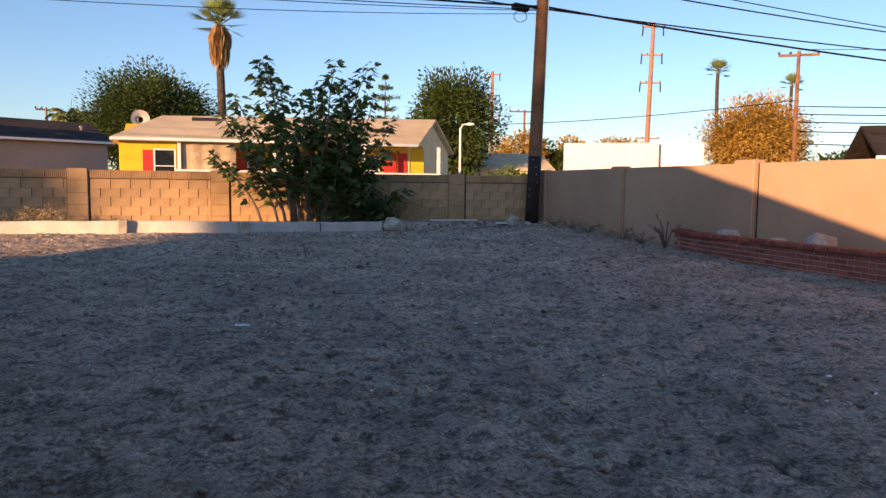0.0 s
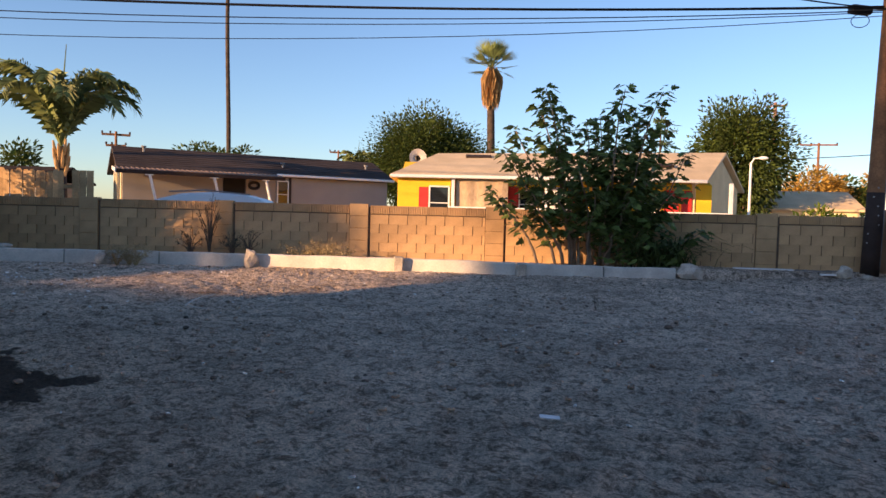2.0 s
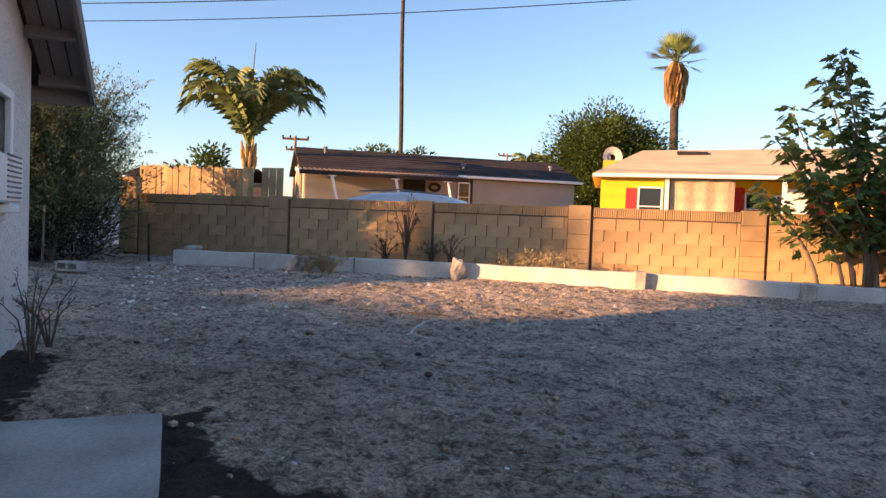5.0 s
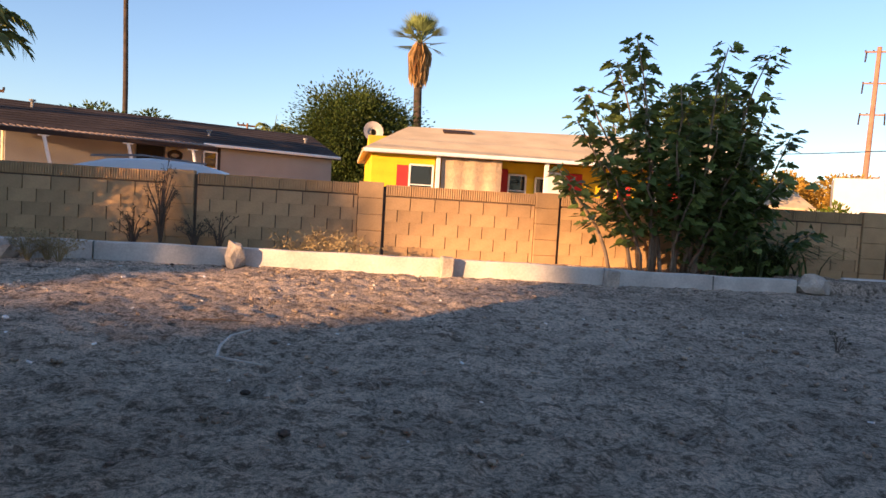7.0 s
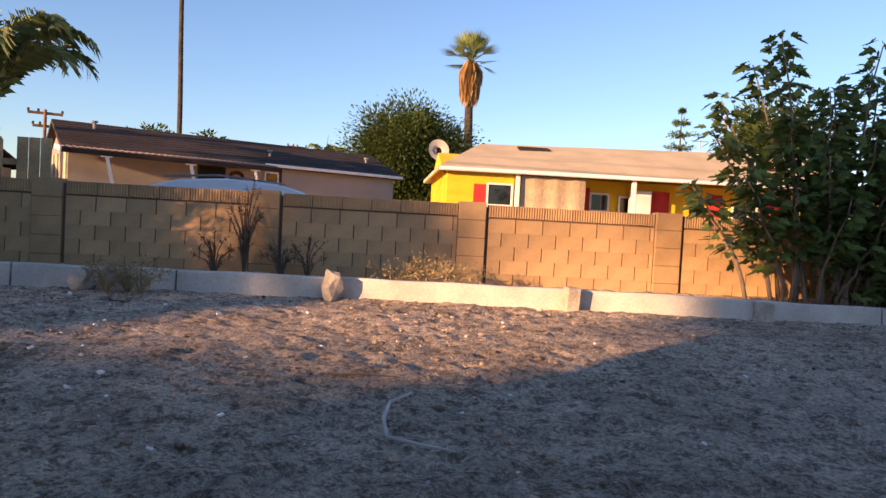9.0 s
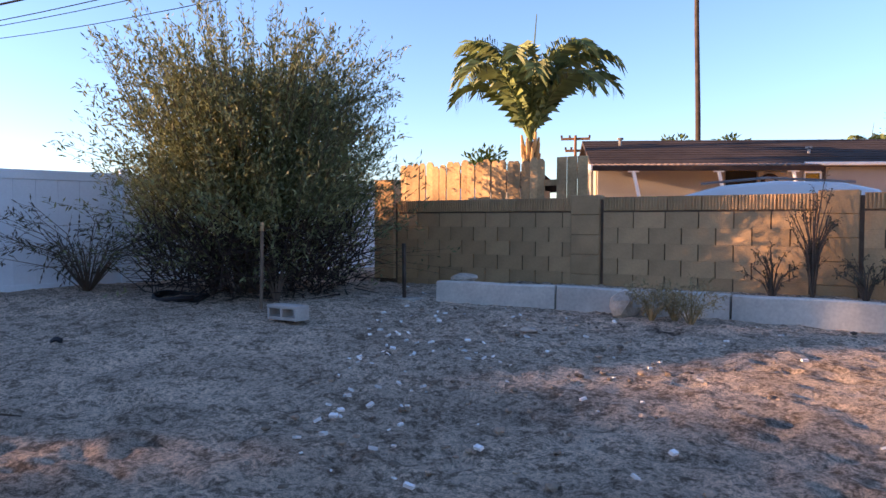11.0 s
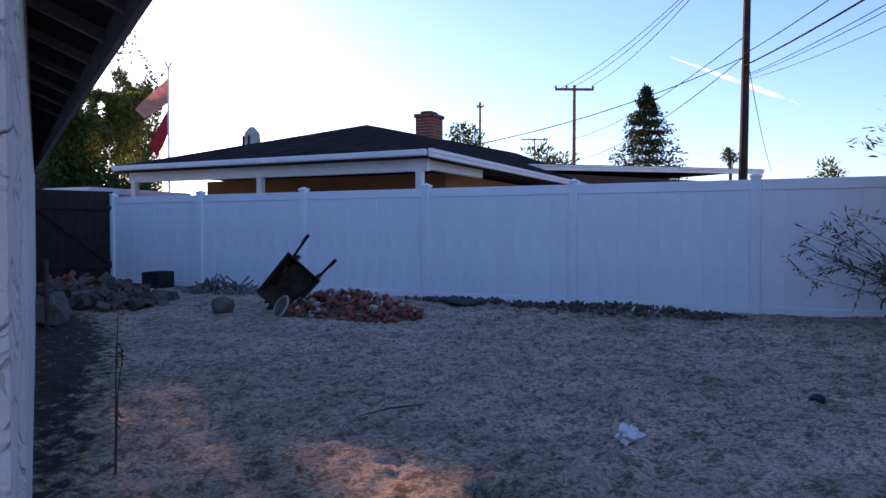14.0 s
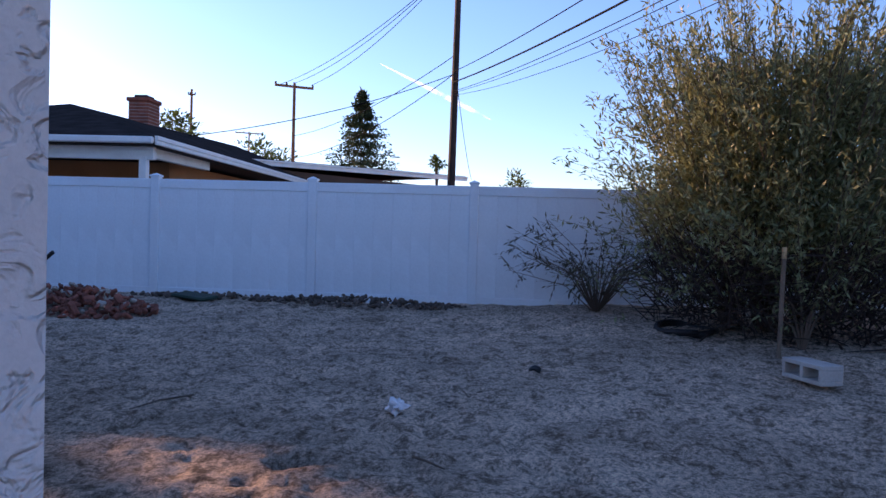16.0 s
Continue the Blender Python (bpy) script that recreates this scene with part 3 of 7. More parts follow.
def build_curb():
    curb = tagged(new("curb"), "pale painted concrete curb edging a raised bed", "curb", kind="structure")
    ss = [-1.25, 0.2, 2.0, 3.9, 6.7, 8.95, 10.6, 12.0]
    for n in range(len(ss) - 1):
        shape, rows = Shape(), []
        steps = 8
        for k in range(steps + 1):
            s = ss[n] + 0.012 + (ss[n + 1] - ss[n] - 0.024) * k / steps
            o = float(curb_off(s))
            top = 0.435 + 0.006 * math.sin(s * 5.0) - 0.05 * float(smooth01(7.0, 12.0, np.array(s)))
            rows.append([on_wall(s, o + a, z) for a, z in ((-0.02, -0.05), (0.0, top - 0.015), (0.015, top), (0.125, top), (0.14, top - 0.015), (0.15, -0.05))])
        verts = [tuple(p) for row in rows for p in row]
        faces = [(k * 6 + j, (k + 1) * 6 + j, (k + 1) * 6 + j + 1, k * 6 + j + 1) for k in range(steps) for j in range(5)]
        faces += [tuple(range(6)), tuple(reversed(range(steps * 6, steps * 6 + 6)))]
        part("curb_section", shape.add(verts, faces), CURB, curb)
    for s, h in ((6.70, 0.50), (9.02, 0.44)):
        o = float(curb_off(s))
        block = tagged(part("marker_block", Shape().box((0.19, 0.17, h), pose(0, 0, 0, 2, 3, 0), bevel=0.02), ROCK), "short square stone block set against the curb", "stone block", "curb stones")
        block.matrix_world = wall_pose(s, o - 0.08, h / 2 - 0.03, 4)
    for s, size, z, seed, out in ((3.85, (0.30, 0.26, 0.42), 0.32, 3, -0.10), (1.0, (0.42, 0.3, 0.3), 0.27, 5, -0.12), (12.25, (0.50, 0.38, 0.36), 0.30, 9, 0.0), (-1.0, (0.35, 0.22, 0.12), 0.47, 12, 0.2)):
        r = tagged(part("boulder", Shape().rock(size, seed=seed, rough=0.35), ROCK, smooth=False), "pale rough boulder resting by the curb", "rock", "curb stones")
        r.matrix_world = wall_pose(s, float(curb_off(s)) + out, z, seed * 20)


def build_slab():
    slab = tagged(new("pavement"), "grey concrete path slabs beside the house", "pavement", kind="structure")
    d = Vector((0.776, -0.630, 0))
    n = Vector((0.630, 0.776, 0))
    far = Vector((-6.76, 6.64, 0))
    rnd = random.Random(3)
    for a, b in ((0.0, 2.31), (2.33, 5.0), (5.01, 8.0)):
        shape, rows = Shape(), 10
        edge = [far + d * (a + (b - a) * k / rows) + n * rnd.uniform(-0.006, 0.006) for k in range(rows + 1)]
        inner = [p - n * 0.80 for p in edge]
        ring = edge + inner[::-1]
        shape.prism([(p.x, p.y) for p in ring], -0.1, 0.045)
        part("slab", shape, CONCRETE, slab)
    return slab


def build_brick_planter():
    """A curved low brick planter before the stucco wall."""
    planter = thing("brick_planter", None, "low red brick planter with a brick cap", "planter")
    pts = [CORNER + ED * k - EO * o for k, o in ((5.75, 0.08), (5.82, 0.34), (6.5, 0.52), (7.7, 0.68), (9.1, 0.82), (10.5, 0.9), (12.5, 0.9), (15.0, 0.8))]
    dense = []
    for a, b in zip(pts, pts[1:]):
        k = max(2, int((b - a).length / 0.05))
        dense += [a.lerp(b, i / k) for i in range(k)]
    dense.append(pts[-1])
    lens = [0.0]
    for a, b in zip(dense, dense[1:]):
        lens.append(lens[-1] + (b - a).length)

    def along(t):
        t = min(max(t, 0), lens[-1] - 1e-4)
        i = int(np.searchsorted(lens, t) - 1)
        i = max(i, 0)
        f = (t - lens[i]) / max(lens[i + 1] - lens[i], 1e-6)
        p, way = dense[i].lerp(dense[i + 1], f), (dense[min(i + 3, len(dense) - 1)] - dense[max(i - 3, 0)]).normalized()
        return p, math.degrees(math.atan2(way.y, way.x))

    core = Shape()
    n = 60
    for k in range(n):
        p, deg = along(lens[-1] * (k + 0.5) / n)
        core.box((lens[-1] / n + 0.02, 0.085, 0.62), pose(p.x, p.y, 0.11, 0, 0, deg))
    part("mortar_core", core, BRICKMORTAR, planter)
    brick = Shape().box((0.195, 0.10, 0.057), bevel=0.005).mesh("brick")
    capbrick = Shape().box((0.093, 0.22, 0.057), bevel=0.006).mesh("cap_brick")
    count = 0
    for row in range(6):
        t = 0.10 if row % 2 == 0 else 0.205
        while t < 7.2:
            p, deg = along(t)
            part("brick", brick, BRICK, planter).matrix_world = pose(p.x, p.y, 0.415 - 0.068 * row - 0.034, 0, 0, deg)
            t += 0.206
            count += 1
    t = 0.05
    while t < 7.2:
        p, deg = along(t)
        part("cap_brick", capbrick, BRICK, planter).matrix_world = pose(p.x, p.y, 0.452, 0, 0, deg)
        t += 0.102
    soil = Shape()
    inner = [p + EO * 0.04 for p in pts]
    back = [CORNER + ED * k for k in (15.0, 5.75)]
    soil.prism([(p.x, p.y) for p in inner + back][::-1], 0.0, 0.36)
    part("soil", soil, BEDSOIL, planter)
    for k, o, size, seed in ((7.15, 0.4, (0.42, 0.34, 0.26), 21), (8.1, 0.4, (0.34, 0.3, 0.16), 22), (8.9, 0.42, (0.42, 0.36, 0.34), 23)):
        p = CORNER + ED * k - EO * o
        tagged(part("boulder", Shape().rock(size, pose(p.x, p.y, 0.36 + size[2] * 0.3, 0, 0, seed * 9), seed=seed, rough=0.35), ROCK), "pale rounded boulder in the brick planter", "rock")


def cable(name, a, b, sag, r=0.02, label="black sagging overhead utility cable", group="overhead cables", n=24):
    a, b = Vector(a), Vector(b)
    pts = [a.lerp(b, t) - Vector((0, 0, 4 * sag * t * (1 - t))) for t in (k / n for k in range(n + 1))]
    return tagged(part(name, Shape().tube(pts, r, 5), CABLE), label, "cable", group)


POLE_AT = Vector((2.17, 18.32, 0))


def build_corner_pole():
    base = POLE_AT
    pole = thing("utility_pole", pose(base.x, base.y, 0.2, 0, 1.3, 0), "tall brown wooden utility pole by the wall corner", "utility pole")
    rnd = random.Random(2)
    shaft = Shape().tube([(0.06 * z / 11, 0, z) for z in np.linspace(0.1, 11.0, 24)], [0.165 - 0.0055 * z for z in np.linspace(0.1, 11, 24)], 14)
    part("shaft", shaft, POLEWOOD, pole, smooth=True)
    part("tar_sleeve", Shape().tube([(0.0, 0, 0.1), (0.005, 0, 0.6), (0.01, 0, 1.2), (0.012, 0, 1.75)], [0.168, 0.166, 0.163, 0.158], 14), DARKWOOD, pole, "blackened lower shaft", True)
    box = part("splice_box", Shape().box((0.42, 0.20, 0.16), pose(-0.50, -0.02, 5.30, 0, 4, WALL_DEG), bevel=0.03), BLACK, pole, "black cable splice box")
    loop = [(-0.5 + 0.16 * math.sin(a), -0.06, 5.08 - 0.13 * math.cos(a)) for a in np.linspace(0, 2 * math.pi, 16)]
    part("cable_loop", Shape().tube(loop, 0.008, 5), CABLE, pole, "coiled slack cable")
    part("cross_arm", Shape().box((2.4, 0.09, 0.11), pose(0.05, 0.1, 10.3, 0, 0, WALL_DEG + 90), bevel=0.01), POLEWOOD, pole)
    part("bracket", Shape().box((0.3, 0.05, 0.06), pose(-0.2, 0, 5.33, 0, 0, WALL_DEG), bevel=0.01), STEEL, pole)
    part("conduit", Shape().tube([(0.16, -0.05, 0.3), (0.18, -0.05, 9.0)], 0.012, 6), STEEL, pole)
    for k in range(9):
        a = rnd.uniform(-2.4, -0.9)
        z = 0.4 + k * 0.18
        part("nail_tag", Shape().box((0.03, 0.008, 0.03), pose(0.16 * math.cos(a), 0.16 * math.sin(a), z, 0, 0, math.degrees(a) + 90)), STEEL, pole)
    return base


def build_cables():
    east = POLE_AT + Vector((0.12, 0, 0))
    west = Vector((-35.9, 6.78, 0))
    far_east = east + WD * 40 + Vector((0, 2, 0))
    for z0, z1, sag, r in ((5.55, 6.9, 0.75, 0.026), (5.48, 6.55, 0.85, 0.011), (5.45, 6.5, 0.95, 0.009), (5.38, 6.4, 1.2, 0.008), (6.35, 7.3, 0.75, 0.015)):
        cable("overhead_cable", (east.x, east.y, z0), (west.x, west.y, z1), sag, r)
    for z0, z1, sag, r in ((5.56, 6.0, 0.6, 0.028), (5.5, 6.6, 0.4, 0.02), (6.3, 7.0, 0.55, 0.02), (6.6, 6.6, 0.5, 0.016)):
        cable("overhead_cable", (east.x, east.y, z0), (far_east.x, far_east.y, z1), sag, r)
    p = hpt(3.0, -3.0, 4.6)
    cable("service_drop", (east.x, east.y, 5.5), (p.x, p.y, 4.6), 0.5, 0.014, "thin black service drop wire")


def build_cinder_block():
    """A hollow two-cell block lying on its side with the cells facing out."""
    t, w, h, d = 0.032, 0.40, 0.145, 0.19
    s = Shape()
    for at, size in (((0, 0, h / 2 - t / 2), (w, d, t)), ((0, 0, -h / 2 + t / 2), (w, d, t)), ((-w / 2 + t / 2, 0, 0), (t, d, h - 2 * t)), ((w / 2 - t / 2, 0, 0), (t, d, h - 2 * t)), ((0, 0, 0), (t, d, h - 2 * t))):
        s.box(size, at=at, bevel=0.004)
    ob = tagged(part("cinder_block", s, mat("cinder", (0.42, 0.39, 0.35), 0.95, 0.15, 6.0, 50.0, 0.4, gap=0.01)), "hollow concrete block lying on the dirt", "concrete block")
    ob.matrix_world = pose(-13.93, 10.66, gh(-13.9, 10.66) + h / 2 + 0.03, 0, 0, 18)


def build_stakes():
    for x, y, h, r, tip in ((-15.0, 10.85, 0.95, 0.022, True),):
        stake = thing("wooden_stake", pose(x, y, gh(x, y), 0, 2, 0), "thin wooden garden stake with a cut tip", "stake")
        part("shaft", Shape().box((0.035, 0.03, h), at=(0, 0, h / 2 - 0.05), bevel=0.003), TWIGWOOD, stake)
        part("tip", Shape().box((0.037, 0.032, 0.1), at=(0, 0, h - 0.02), bevel=0.003), WOOD, stake, "pale freshly cut tip")
    post = thing("metal_post", pose(-14.6, 12.55, gh(-14.6, 12.55), 0, -1.5, 0), "rusty metal post stuck in the ground", "post")
    part("shaft", Shape().box((0.05, 0.03, 0.72), at=(0, 0, 0.34), bevel=0.004), METAL, post)
    part("foot_plate", Shape().box((0.46, 0.24, 0.03), at=(0.02, 0.02, 0.015), bevel=0.01), ROCK, post, "flat pale stone slab at its foot")
    post2 = thing("metal_post", pose(-17.6, 13.0, gh(-17.6, 13.0)), "dark thin fence post by the white fence", "post")
    part("shaft", Shape().tube([(0, 0, -0.1), (0, 0, 1.0)], 0.025, 8), DARKWOOD, post2)


TWIGWOOD = mat("weathered_stake", (0.20, 0.14, 0.10), 0.9, 0.3, 5.0)


def build_air_conditioner():
    ac = thing("air_conditioner", None, "white window air conditioner with louvred sides", "air conditioner")
    a, b, z0, z1, o = 1.20, 2.10, 1.12, 1.42, 0.17
    part("case", Shape().box((b - a, o, z1 - z0), house_pose((a + b) / 2, o / 2, (z0 + z1) / 2), bevel=0.012), PLASTIC, ac)
    for k in range(9):
        z = z0 + 0.035 + k * 0.033
        part("louvre", Shape().box((0.012, o - 0.07, 0.014), house_pose(b + 0.004, o / 2, z), bevel=0.003), BLACK, ac, "dark side louvre")
        part("louvre", Shape().box((b - a - 0.5, 0.012, 0.012), house_pose(a + 0.28, o + 0.004, z), bevel=0.003), STEEL, ac, "grey rear louvre")


def build_gate():
    gate = thing("gate", None, "dark wooden side gate between house and fence", "gate")
    a = HOUSE_C + HS * 14.9
    b = Vector((FENCE_X, 8.035 - 2.44 * 5, 0))
    way = (b - a)
    deg = math.degrees(math.atan2(way.y, way.x))
    n = 8
    for k in range(n):
        p = a + way * ((k + 0.5) / n)
        part("board", Shape().box((way.length / n - 0.002, 0.03, 1.85), pose(p.x, p.y, 0.14 + 0.92, 0, 0, deg), bevel=0.004), DARKWOOD, gate)
    mid = a + way * 0.5
    for z in (0.45, 1.65):
        part("rail", Shape().box((way.length, 0.035, 0.09), pose(mid.x + 0.02, mid.y + 0.035, z, 0, 0, deg), bevel=0.004), DARKWOOD, gate)
    part("brace", Shape().box((way.length * 1.25, 0.03, 0.08), pose(mid.x + 0.02, mid.y + 0.036, 1.05, 0, 40, deg), bevel=0.004), DARKWOOD, gate)


def build_wheelbarrow():
    """A wheelbarrow tipped up on its nose against a pile, its tray towards the yard."""
    side, up = Vector((-0.469, 0.883, 0)), Vector((0, 0, 1))
    ax = -(side * 0.66 + up * 0.72 + Vector((0.2, 0.1, 0))).normalized()
    ay = (side * 0.74 - up * 0.67)
    ay = (ay - ax * ay.dot(ax)).normalized()
    az = ax.cross(ay)
    m = Matrix((ax, ay, az)).transposed().to_4x4()
    m = m @ Matrix.Scale(0.92, 4)
    m.translation = Vector((-17.1, 2.1, 0.44))
    wb = thing("wheelbarrow", m, "rusty wheelbarrow tipped over on a brick pile", "wheelbarrow")
    top, low = [(-0.42, -0.33), (0.42, -0.30), (0.42, 0.30), (-0.42, 0.33)], [(-0.22, -0.2), (0.26, -0.2), (0.26, 0.2), (-0.22, 0.2)]
    v = [(x, y, 0.16) for x, y in top] + [(x, y, -0.22) for x, y in low] + [(x * 0.96, y * 0.95, 0.16) for x, y in top] + [(x * 0.96, y * 0.95, -0.20) for x, y in low]
    f = [(4, 5, 1, 0), (5, 6, 2, 1), (6, 7, 3, 2), (7, 4, 0, 3), (7, 6, 5, 4), (8, 9, 13, 12), (9, 10, 14, 13), (10, 11, 15, 14), (11, 8, 12, 15), (12, 13, 14, 15)]
    f += [(i, (i + 1) % 4, 8 + (i + 1) % 4, 8 + i) for i in range(4)]
    part("tray", Shape().add(v, f), METAL, wb, "rusted steel tray")
    for y in (-0.24, 0.24):
        part("handle", Shape().tube([(0.62, y * 0.5, -0.2), (0.1, y * 0.9, -0.16), (-0.75, y * 1.15, 0.02)], 0.021, 8), DARKWOOD, wb)
        part("grip", Shape().tube([(-0.62, y * 1.12, -0.008), (-0.78, y * 1.16, 0.026)], 0.028, 8), BLACK, wb, "black rubber grip")
        part("leg", Shape().box((0.13, 0.045, 0.52), pose(-0.1, y * 0.95, -0.36, 0, 12, 0), bevel=0.008), GREYWOOD, wb, "weathered board leg")
        part("side_rail", Shape().box((0.9, 0.05, 0.09), pose(0.12, y * 0.92, -0.2, 0, -6, 0), bevel=0.008), DARKWOOD, wb)
    wheel = [(0.66 + 0.17 * math.cos(a), 0, -0.25 + 0.17 * math.sin(a)) for a in np.linspace(0, 2 * math.pi, 21)]
    tyre = part("wheel", Shape().tube(wheel, 0.042, 8, False), BLACK, wb, "black tyre", True)
    part("rim", Shape().tube([(0.66, -0.03, -0.25), (0.66, 0.03, -0.25)], 0.13, 16), STEEL, tyre)


def pile(name, label, category, at, spread, count, sizes, material, height, seed, parent_kind="stuff", dome=1.0):
    """A heap of broken pieces, each a small irregular box."""
    rnd = random.Random(seed)
    s = Shape()
    for _ in range(count):
        r, a = math.sqrt(rnd.random()), rnd.uniform(0, 2 * math.pi)
        x, y = at[0] + spread[0] * r * math.cos(a), at[1] + spread[1] * r * math.sin(a)
        z = gh(x, y) + height * (1 - r ** 1.6) * rnd.uniform(0.25, 1.0) * dome + 0.02
        k = rnd.uniform(0.6, 1.2)
        s.box(tuple(round(v * rnd.choice((0.6, 0.8, 1.0)), 2) for v in sizes), pose(x, y, z, rnd.uniform(-60, 60), rnd.uniform(-60, 60), rnd.uniform(0, 180)) @ Matrix.Scale(k, 4), bevel=0.012)
    return tagged(part(name, s, material), label, category, kind=parent_kind)


def build_west_clutter():
    build_wheelbarrow()
    pile("brick_rubble", "heap of broken red bricks by the white fence", "rubble", (-17.15, 3.05), (0.6, 1.15), 330, (0.14, 0.085, 0.055), RUBBLE, 0.34, 3)
    pile("brick_rubble", "pale mortar lumps on the brick heap", "rubble", (-17.15, 3.0), (0.55, 1.1), 60, (0.13, 0.09, 0.06), ROCK, 0.40, 31)
    pile("soil_heap", "low heap of dark soil clods along the fence", "soil", (-18.75, 6.4), (0.32, 1.6), 420, (0.075, 0.06, 0.035), DARKSOIL, 0.13, 4)
    pile("soil_heap", "thin line of dark clods along the fence", "soil", (-18.9, 4.2), (0.2, 1.3), 120, (0.09, 0.07, 0.05), DARKSOIL, 0.06, 14)
    pile("stick_heap", "heap of broken boards and sticks by the fence", "debris", (-18.6, -0.6), (0.4, 0.8), 70, (0.40, 0.06, 0.03), GREYWOOD, 0.2, 5)
    pile("stone_heap", "heap of stones, bricks and blocks by the gate", "rubble", (-16.6, -1.6), (1.1, 1.5), 150, (0.30, 0.2, 0.14), DULLROCK, 0.38, 6)
    pile("stone_heap", "broken dark bricks among stones by the gate", "rubble", (-16.9, -2.2), (1.2, 1.5), 110, (0.2, 0.1, 0.07), RUBBLE, 0.42, 61)
    for x, y, size, seed in ((-14.75, 0.2, (0.62, 0.5, 0.5), 41), (-16.6, 1.3, (0.34, 0.3, 0.3), 44)):
        tagged(part("boulder", Shape().rock(size, pose(x, y, gh(x, y) + size[2] * 0.35), seed=seed, rough=0.4), DULLROCK), "grey angular boulder among the rubble", "rock")
    lid = thing("bucket_lid", pose(-16.62, 2.32, gh(-16.62, 2.32) + 0.14, 0, 62, -25), "round pale bucket lid leaning on the brick heap", "lid")
    part("disc", Shape().tube([(0, 0, -0.012), (0, 0, 0.012)], 0.155, 20), DULLROCK, lid)
    part("rim", Shape().tube([(0.155 * math.cos(q), 0.155 * math.sin(q), 0.006) for q in np.linspace(0, 2 * math.pi, 22)], 0.014, 6), ROCK, lid)
    crate = thing("plastic_crate", pose(-18.7, -2.3, gh(-18.7, -2.3), 0, 0, 15), "dark open storage crate by the fence", "crate")
    for at, size in (((0, 0, 0.02), (0.5, 0.36, 0.03)), ((0.24, 0, 0.17), (0.02, 0.36, 0.28)), ((-0.24, 0, 0.17), (0.02, 0.36, 0.28)), ((0, 0.17, 0.17), (0.46, 0.02, 0.28)), ((0, -0.17, 0.17), (0.46, 0.02, 0.28))):
        part("panel", Shape().box(size, at=at, bevel=0.004), BLACK, crate)
    pipe = thing("pipe_stand", pose(-14.35, 0.75, gh(-14.35, 0.75)), "rusty pipe standing by the house", "pipe")
    part("pipe", Shape().tube([(0, 0, -0.1), (0, 0, 0.85)], 0.025, 8), METAL, pipe)
    mat_ob = tagged(part("rubber_mat", Shape().box((0.6, 0.35, 0.05), pose(-18.6, 4.05, gh(-18.6, 4.05) + 0.05, 3, 4, 70), bevel=0.02), GREENMAT), "folded dark green tarp by the fence", "tarp")
    trash = thing("paper_litter", pose(-12.95, 7.7, gh(-12.95, 7.7) + 0.035), "crumpled white paper bag on the dirt", "litter")
    part("paper", Shape().rock((0.17, 0.10, 0.09), pose(0, 0, 0.035), 71, 0.8, 3), PLASTIC, trash)
    part("paper_flap", Shape().rock((0.10, 0.12, 0.03), pose(-0.06, 0.02, 0.02, 0, 12, 30), 72, 0.7, 2), PLASTIC, trash)
    hose = [(-16.62 + 0.42 * math.cos(a) * (1 + 0.05 * k), 10.48 + 0.30 * math.sin(a), 0.08 + 0.03 * k + 0.02 * math.sin(a * 2.3)) for k in range(4) for a in np.linspace(0, 2 * math.pi, 22)]
    tagged(part("garden_hose", Shape().tube(hose, 0.034, 6), BLACK, smooth=True), "coiled black garden hose under the olive", "hose")


DULLROCK = mat("dull_stone", (0.125, 0.098, 0.085), 0.95, 0.3, 5.0, 40.0, 0.5, spread=0.45, island=True)
RUBBLE = mat("broken_brick", (0.26, 0.095, 0.065), 0.95, 0.35, 8.0, 50.0, 0.4, spread=0.45, island=True)
DARKSOIL = mat("dark_clods", (0.13, 0.10, 0.08), 0.98, 0.3, 8.0, 50.0, 0.4, spread=0.4, island=True)
GREENMAT = mat("green_tarp", (0.02, 0.045, 0.03), 0.6, 0.2)


